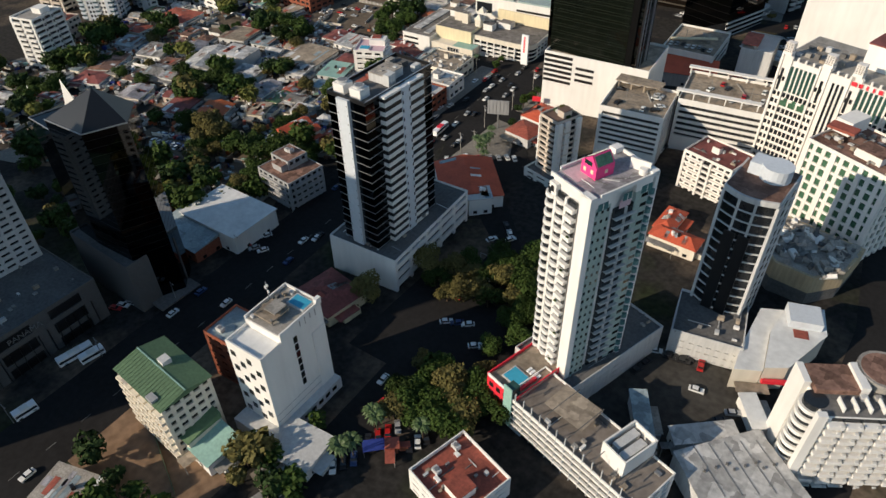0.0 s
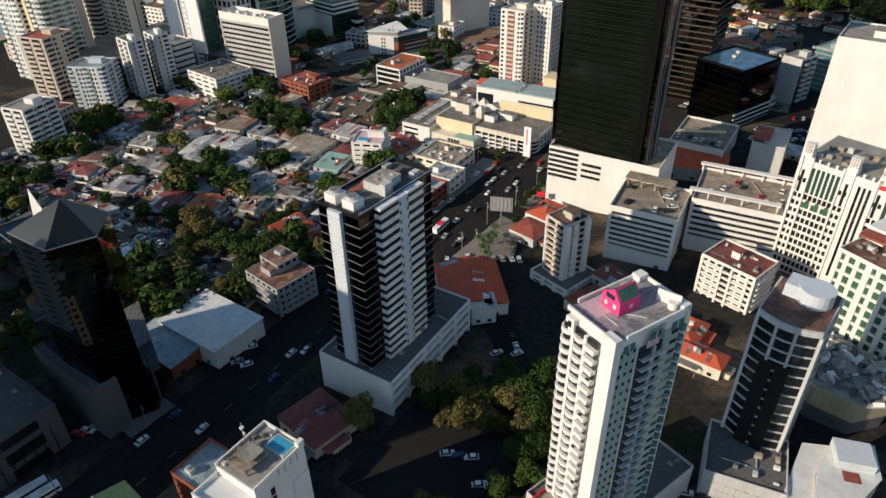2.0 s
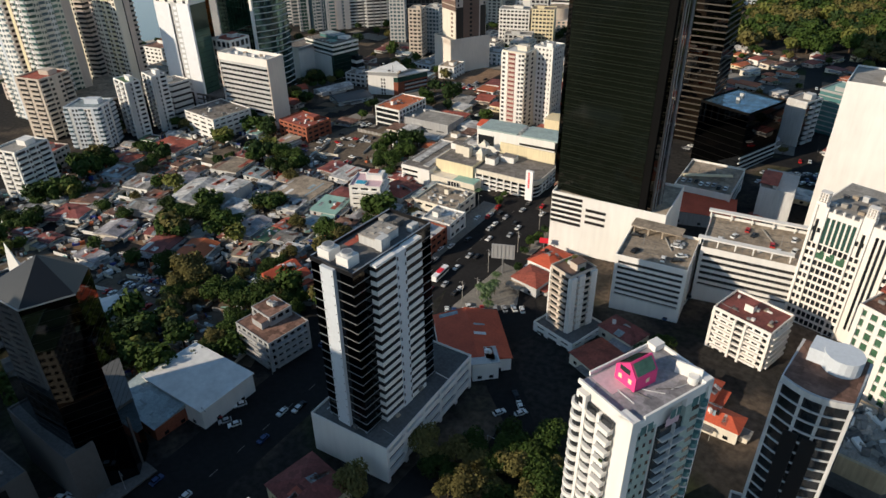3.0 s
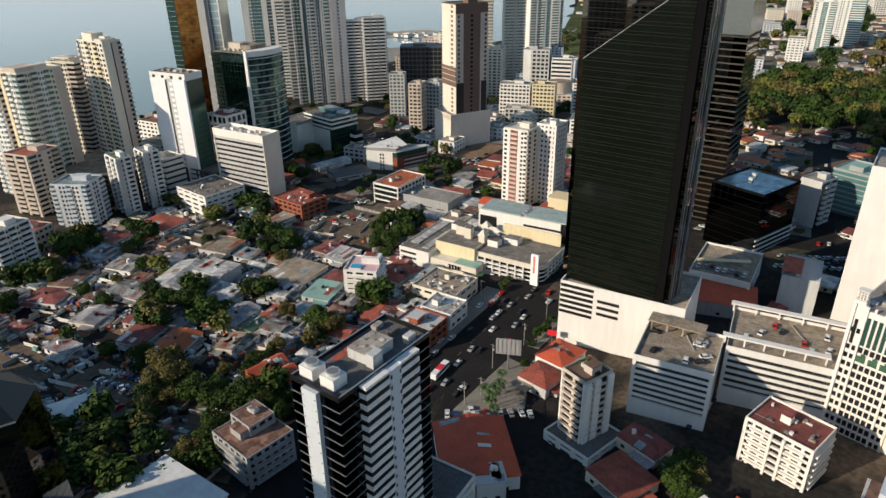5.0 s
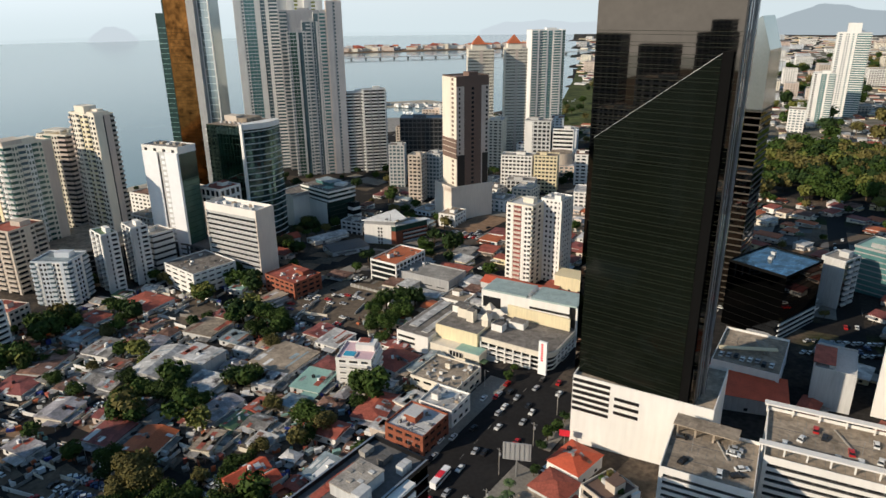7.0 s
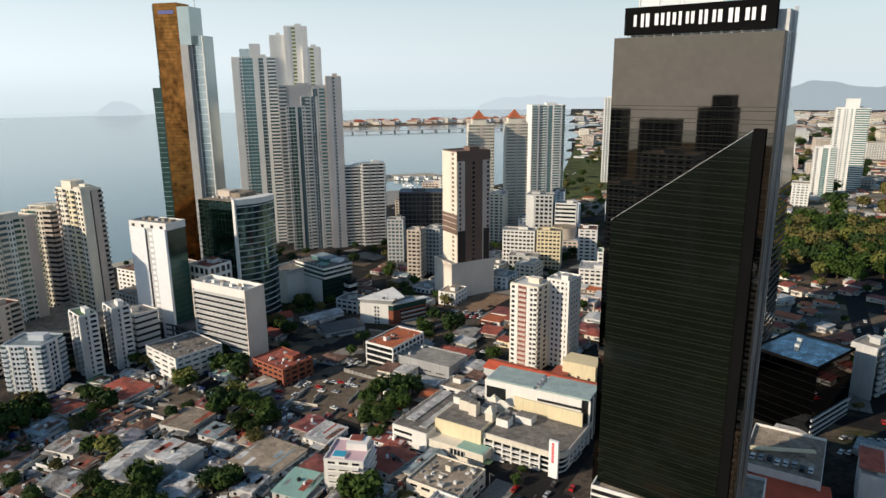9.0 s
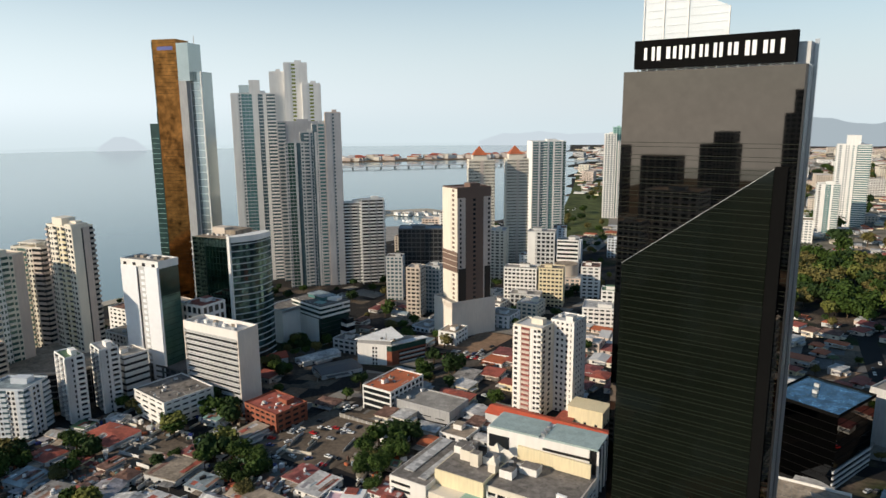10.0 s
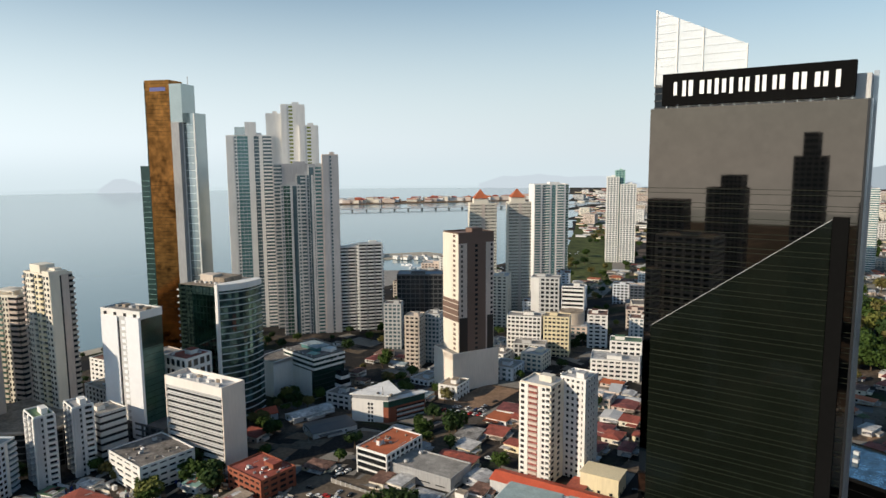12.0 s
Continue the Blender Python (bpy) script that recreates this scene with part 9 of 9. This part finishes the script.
for x, y, sx, sy, n in ((-86, 148, 12, 7, 12), (-72, 146, 12, 9, 14), (-70, 92, 9, 9, 14), (-62, 128, 5, 8, 4), (-212, 166, 14, 10, 20), (-246, 158, 12, 10, 16), (-205, 140, 8, 8, 6),
                        (-310, 206, 12, 7, 12), (-330, 200, 10, 6, 6), (-275, 328, 6, 13, 16), (-322, 279, 9, 5, 9), (-250, 230, 6, 6, 5), (-70, 215, 6, 12, 8), (-390, 150, 18, 10, 10),
                        (-440, 420, 12, 12, 12), (-420, 380, 12, 10, 10), (-330, 430, 12, 10, 8), (-395, 470, 10, 14, 10), (-440, 290, 10, 6, 5), (-470, 260, 10, 8, 6), (-100, 52, 9, 7, 9), (-120, 20, 14, 8, 8), (-240, 110, 16, 14, 12), (-260, 90, 20, 16, 12)):
    for _ in range(n):
        a, b_ = x + RNG.gauss(0, sx * 0.8), y + RNG.gauss(0, sy * 0.8)
        if not taken(a, b_, 1.5):
            tree(a, b_, RNG.uniform(0.7, 1.25), dry=RNG.random() < 0.25)
for _ in range(62):
    cx_, cy_ = RNG.uniform(-450, -198), RNG.uniform(105, 330)
    for _ in range(RNG.randint(2, 9)):
        a, b_ = cx_ + RNG.gauss(0, 6), cy_ + RNG.gauss(0, 5)
        if clear(a, b_, 1.2):
            tree(a, b_, RNG.uniform(0.8, 1.7), dry=RNG.random() < 0.2)
for _ in range(140):
    a, b_ = RNG.uniform(-190, 60), RNG.uniform(440, 690)
    if clear(a, b_, 2.0):
        tree(a, b_, RNG.uniform(0.6, 1.1), dry=RNG.random() < 0.25)
for _ in range(420):
    tree(RNG.uniform(-190, 90), RNG.uniform(680, 950), RNG.uniform(1.3, 2.4), dry=RNG.random() < 0.45)
for _ in range(330):
    a, b_ = RNG.uniform(-640, -210), RNG.uniform(330, 960)
    if clear(a, b_, 2.0) and a > coast(b_) + 30:
        tree(a, b_, RNG.uniform(0.7, 1.3), dry=RNG.random() < 0.2)
for _ in range(160):
    b_ = RNG.uniform(960, 1700)
    a = coast(b_) + RNG.uniform(50, 420)
    if clear(a, b_, 2.0):
        tree(a, b_, RNG.uniform(1.0, 2.0), dry=RNG.random() < 0.3)
for i in range(30):
    tree(-685 + RNG.uniform(-3, 3), 250 + i * 18, RNG.uniform(0.5, 0.8))

# ---- cars ----
for x0, y0, x1, y1, n, yaw in ((-290, 146, -250, 150, 10, 100), (-288, 138, -248, 142, 12, 100), (-350, 134, -310, 138, 9, 10), (-348, 122, -310, 126, 8, 10),
                               (-92, 122, -82, 126, 3, 40), (-78, 118, -72, 121, 2, 40), (-100, 140, -86, 150, 4, 40), (-106, 165, -94, 172, 4, 60), (-180, 114, -170, 116, 5, 60), (-182, 122, -172, 124, 5, 60), (-36, 146, -14, 150, 5, 20), (-112, 362, -92, 368, 5, 78), (-110, 380, -96, 384, 4, 78),
                               (-192, 62, -186, 76, 6, 20), (-82, 72, -74, 88, 6, 130), (-76, 68, -68, 84, 7, 130), (-86, 58, -80, 68, 4, 130), (-76, 240, -72, 268, 6, 90), (-414, 466, -386, 474, 9, 70), (-350, 468, -312, 474, 12, 80), (-345, 478, -316, 482, 9, 80), (-226, 312, -196, 314, 9, 95), (-305, 118, -250, 122, 10, 95)):
    car_row(x0, y0, x1, y1, n, yaw)
for x, y, yaw in ((-342, 311, 20), (-336, 305, 15), (-331, 313, 70), (-338, 321, 10), (-340, 324, 100), (-327, 327, 0), (-322, 324, 10), (-328, 334, 5), (-325, 333, 15), (-324, 336, 10), (-321, 338, 20), (-314, 327, 12), (-315, 335, 60), (-312.5, 336, 62), (-310, 338, 20), (-315, 339, 15), (-307, 305, 60), (-300, 312, 5), (-295, 312, 10), (-296, 304, 20), (-298, 336, 60), (-296, 340, 60), (-335, 340, 15), (-318, 344, 100), (-311, 345, 100)):
    car(x, y, yaw, RNG.choice(PAINTS))
lw_ = root("boundary_wall", -315, 351, G(-315, 351) - 0.5, 2, "weathered pale boundary wall along a dusty parking lot", "wall")
for i in range(9):
    bx("panel", lw_, CONC, -13.2 + i * 3.3, 0, 0, 3.1, 0.25, 2.6)
    bx("post", lw_, LGREY, -14.85 + i * 3.3, 0, 0, 0.3, 0.4, 2.9)
for i in range(46):
    y = RNG.uniform(0, 560)
    off = RNG.choice((-8, -4.6, 4.6, 8, -8, 8))
    x = (-158 - 20 * y / 300 if y < 300 else -178 - 27 * (y - 300) / 460) + off
    car(x, y, 94 + (180 if off > 0 else 0), RNG.choice(PAINTS + ("yellow",)))
for (ax, ay), (ex, ey), wd in ROADS[2:]:
    L = math.hypot(ex - ax, ey - ay)
    for i in range(int(L / 16)):
        t = RNG.random()
        s = RNG.choice((-1, 1)) * wd * 0.28
        a = math.atan2(ey - ay, ex - ax)
        car(ax + (ex - ax) * t - math.sin(a) * s, ay + (ey - ay) * t + math.cos(a) * s, math.degrees(a) + (180 if s > 0 else 0), RNG.choice(PAINTS))


def bus(x, y, yaw, accent=WHITE, length=11.0):
    b = root("bus", x, y, G(x, y) + 0.1, yaw, "white city bus standing on the avenue", "bus", "buses")
    bx("body", b, SIGNWHITE, 0, 0, 0.45, length, 2.5, 2.6)
    bx("window_strip", b, GLASS, 0, 0, 1.5, length - 0.4, 2.56, 0.9)
    bx("roof_panel", b, accent, 0, 0, 3.05, length * 0.35, 2.2, 0.22)
    for sx in (-1, 1):
        for sy in (-1, 1):
            bx("wheel", b, TYRE, sx * length * 0.32, sy * 1.1, 0, 0.95, 0.3, 0.95)
    return b


bus(-180.8, 45, 82)
bus(-176, 48, 82, WHITE, 7.5)
bus(-172, 24, 85, WHITE, 6.5)
bus(-189, 216, 88, SIGNRED)
bus(-187, 196, 88, WHITE, 8)
# billboard by the crossing, small red sign, poles
bb = root("billboard", -146, 242, G(-146, 242), 25, "large grey billboard seen from behind on one post", "billboard")
bx("panel", bb, GREY, 0, 0, 8, 10, 0.5, 7)
cyl("post", bb, STEEL, 0, 0.6, 0, 0.35, 9)
for k in range(6):
    bx("stiffener", bb, STEEL, -4.2 + k * 1.7, -0.3, 8, 0.15, 0.2, 7)
rs = root("red_sign", -140, 268, G(-140, 268), 20, "small red sign board on a post", "sign")
bx("panel", rs, SIGNRED, 0, 0, 5, 4, 0.3, 2.6)
bx("post", rs, STEEL, 0, 0.2, 0, 0.25, 0.25, 5)
for x, y in [(-172 - 20 * k / 300 * 30, 20 + 30 * k) for k in range(12)] + [(-196, 150), (-240, 166), (-290, 160), (-340, 190), (-95, 150)]:
    lp = root("street_lamp", x, y, G(x, y), RNG.uniform(-10, 10), "tall grey steel street lamp beside the road", "street lamp", "street lamps")
    cyl("pole", lp, STEEL, 0, 0, 0, 0.11, 9, n=8)
    bx("arm", lp, STEEL, 1.0, 0, 8.8, 2.0, 0.1, 0.1)
    bx("lamp_head", lp, STEEL, 2.0, 0, 8.7, 0.7, 0.25, 0.15)

# ---- the wide crossing and the forecourts beside the avenue ----
def patch(pts, material, lift, name, label):
    bm = bmesh.new()
    bm.faces.new([bm.verts.new((x, y, G(x, y) + lift)) for x, y in pts])
    bmesh.ops.recalc_face_normals(bm, faces=bm.faces)
    for f in bm.faces:
        if f.normal.z < 0:
            f.normal_flip()
    return tagged(new(name, mesh_of(name, bm, material)), label, name.split("_")[0], kind="structure")


patch([(-41, 112), (-29, 150.5), (-8, 151.5), (0, 144), (-2, 134), (-11, 124), (-24, 110)], YARD, 0.22, "parking_yard", "worn asphalt parking yard between the towers")
for x, y, a, col in ((-14, 139, 10, "white"), (-4.5, 128, 35, "black"), (-5, 132, 35, "black"), (-3, 136.5, 30, "silver"), (-25, 147, 12, "black"), (-21, 147.5, 12, "black"), (-16, 148.5, 100, "red"), (-30, 141, 70, "black"), (-31, 137, 70, "black")):
    car(x, y, a, col)
patch([(-150, 195), (-122, 190), (-112, 212), (-124, 232), (-142, 262), (-146, 305), (-172, 305), (-168, 240)], ASPHALT, 0.2, "road_crossing", "wide dark asphalt crossing beside the avenue")
patch([(-150, 206), (-138, 208), (-128, 224), (-139, 248), (-150, 250)], PAVING, 0.32, "pavement_island", "paved corner island beside the crossing")
patch([(-148, 262), (-143, 262), (-143, 306), (-149, 306)], PAVING, 0.32, "pavement_strip", "pavement strip along the white podium")
patch([(-190, 232), (-178, 232), (-182, 300), (-193, 300)], PAVING, 0.3, "pavement_shops", "pavement before the low shops")
r = random.Random(91)
for i in range(22):
    y = r.uniform(196, 312)
    x = r.choice((-178, -174.5, -171, -166, -162.5, -159, -155)) - (y - 230) * 0.05
    car(x, y, 94 + (180 if x > -168 else 0) + r.uniform(-4, 4), r.choice(("white", "silver", "white", "black", "silver", "red")))
for i in range(9):
    car(-150 + i * 3.2, 205 + i * 2.2 + r.uniform(-1, 1), 130 + r.uniform(-8, 8), r.choice(PAINTS))
for i in range(8):
    car(-139 + r.uniform(-2, 2), 252 + i * 6, 92, r.choice(PAINTS))
for x, y in ((-147, 300), (-146, 292), (-147, 283), (-145.5, 275), (-147, 268), (-146, 262), (-184, 300), (-186, 308), (-141, 246)):
    tree(x, y, r.uniform(0.45, 0.8))
for x, y in ((-137, 214), (-134, 212), (-140, 226), (-143, 232)):
    palm(x, y, r.uniform(0.8, 1.1))
for x, y, h in ((-148, 214, 11), (-152, 240, 12), (-150, 262, 11), (-152, 286, 12), (-187, 214, 11), (-190, 244, 11), (-193, 276, 11), (-146, 222, 9)):
    up = root("utility_pole", x, y, G(x, y), r.uniform(-15, 15), "concrete utility pole with a crossarm beside the avenue", "pole", "utility poles")
    cyl("pole", up, CONC, 0, 0, 0, 0.16, h, n=8)
    bx("crossarm", up, STEEL, 0, 0, h - 0.9, 2.4, 0.14, 0.14)
    bx("transformer", up, GREY, 0.35, 0, h - 3.0, 0.6, 0.6, 1.1)
bus(-168, 226, 96, SIGNRED)
for i in range(24):
    car(-78 + 3.0 * (i % 12) + r.uniform(-1, 1), 395 + 14 * (i // 12) + (i % 12) * 1.2, 70 + r.uniform(-9, 9), r.choice(("white", "silver", "black", "silver")))
# parked cars in the yards of the house quarter
for x0, y0, x1, y1, n, yaw in ((-288, 152, -262, 158, 12, 60), (-285, 146, -259, 152, 12, 60), (-330, 180, -312, 184, 8, 100), (-305, 186, -286, 190, 7, 20), (-370, 205, -352, 214, 7, 60), (-245, 178, -228, 180, 7, 90), (-238, 212, -232, 232, 7, 10),
                               (-262, 318, -250, 340, 8, 10)):
    car_row(x0, y0, x1, y1, n, yaw, 0.1)

# ---- small things on the near ground ----
house(-134, 17, 16, 11, 17, 5, RUBBLE, WHITE, "flat", "half-ruined white house with open rooms")
house(-74, 75, 4, 3.5, 40, 3.2, RED, BRICK, "flat", "small brick kiosk with a red roof", "kiosk")
tent = root("tent", -78, 72, G(-78, 72), 45, "blue tent canopy over parked cars", "tent")
bx("canopy", tent, SIGNBLUE, 0, 0, 2.6, 6.0, 3.6, 0.25)
for i in range(4):
    bx("post", tent, STEEL, -2.8 + 5.6 * (i % 2), -1.6 + 3.2 * (i // 2), 0, 0.1, 0.1, 2.6)
house(-93, 60, 13, 13, 6, 5, LGREY, LGREY, "flat", "low annexe with a pale grey roof", "annexe")
house(-92, 49, 10, 8, -14, 4.5, TAN, WHITE, "flat", "small house with a dusty tan roof")
fence = root("fence", -128, 42, G(-128, 42), 0, "green sheet fence beside the dirt lot", "fence")
for i in range(12):
    bx("panel", fence, GREEN, -14 + i * 2.6, 2.5 - i * 1.05, 0, 2.6, 0.1, 1.8, -22)

# garden walls, tanks, awnings and stacked stuff in the yards; boxes and pipes on the large roofs
CLUTTER = Heap()
r = random.Random(58)
for i in range(420):
    x, y = r.uniform(-448, -196), r.uniform(104, 330)
    lump = Lump(CLUTTER, pose(x, y, G(x, y), 0, 0, 14 + r.choice((0, 90)) + r.uniform(-7, 7)))
    bx("wall", lump, r.choice((WHITE, LGREY, CONC, CREAM, CONC)), 0, 0, 0, r.uniform(5, 16), 0.2, r.uniform(1.4, 2.2))
for i in range(4200):
    x, y = r.uniform(-448, -196), r.uniform(104, 330)
    if clear(x, y, 0.4):
        lump = Lump(CLUTTER, pose(x, y, G(x, y), 0, 0, r.uniform(0, 90)))
        bx("box", lump, r.choice((WHITE, SIGNWHITE, LGREY, CONC, BLUEROOF, RED, TAN, SHABBY, TEALROOF, SIGNBLUE, ROOFBROWN, BLACK, ORANGE, ROOFCLEAN, DIRT)), 0, 0, 0, r.uniform(0.5, 3.4), r.uniform(0.4, 2.2), r.uniform(0.4, 2.4))
tagged(CLUTTER.done("yard_clutter"), "garden walls, tanks and stacked things between the houses", "clutter", kind="stuff")
ROOFSTUFF = Heap()
for cx, cy, w, d, yaw, z, n in ((-127, 147, 26, 46, -3, 20.65, 26), (-46, 137.5, 20, 36, -22, 19.65, 14), (-31, 101, 41, 13, -15, 20.15, 16), (-212, 42, 44, 38, 2, 18.15, 34), (-195, 79, 29, 18, 0, 23.65, 12), (-19.5, 160, 19, 18, 12, 19.15, 14),
                                (-52, 75, 16, 16, -15, 15.15, 22), (1.5, 237, 27, 21, -24, 46.15, 60), (-45.6, 243.9, 18, 13, -14, 24.45, 14), (-205, 281, 22, 20, 4, 9.15, 22), (-192, 262, 14, 13, 4, 10.15, 12), (-191, 242, 16, 16, 3, 11.15, 14),
                                (-358, 328, 26, 20, -2, 5.65, 24), (-318, 384, 19, 30, 2, 9.75, 16), (-374, 440, 33, 25, 0, 12.55, 20), (-421.5, 304.5, 32, 28, -3, 7.35, 24), (-449, 458, 37, 31, 6, 19.15, 34)):
    c, s_ = math.cos(radians(yaw)), math.sin(radians(yaw))
    for i in range(n):
        u, v = r.uniform(-0.46, 0.46) * w, r.uniform(-0.46, 0.46) * d
        lump = Lump(ROOFSTUFF, pose(cx + u * c - v * s_, cy + u * s_ + v * c, z - 0.06, 0, 0, yaw + r.choice((0, 90))))
        if r.random() < 0.25:
            bx("pipe", lump, r.choice((LGREY, STEEL, DCONC)), 0, 0, 0, r.uniform(2, 7), 0.18, 0.25)
        else:
            bx("box", lump, r.choice((LGREY, WHITE, CONC, DCONC, STEEL, TAN)), 0, 0, 0, r.uniform(0.5, 2.0), r.uniform(0.5, 1.5), r.uniform(0.3, 1.4))
tagged(ROOFSTUFF.done("roof_clutter"), "small cooling boxes and pipes on the flat roofs", "clutter", kind="stuff")
tagged(SHEETS.done("roof_patches"), "odd metal sheets and tanks on the roofs of the low houses", "roof sheets", kind="stuff")
tagged(FAR_HOUSES.done("distant_houses"), "far low houses with red, white and grey roofs", "houses", kind="stuff")
tagged(FAR_BLOCKS.done("distant_buildings"), "far pale apartment and office buildings", "buildings", kind="stuff")
tagged(WOODS.done("woods"), "far green and olive trees between the houses", "trees", kind="stuff")
tagged(TRAFFIC.done("traffic"), "far parked and standing cars in many colours", "cars", kind="stuff")
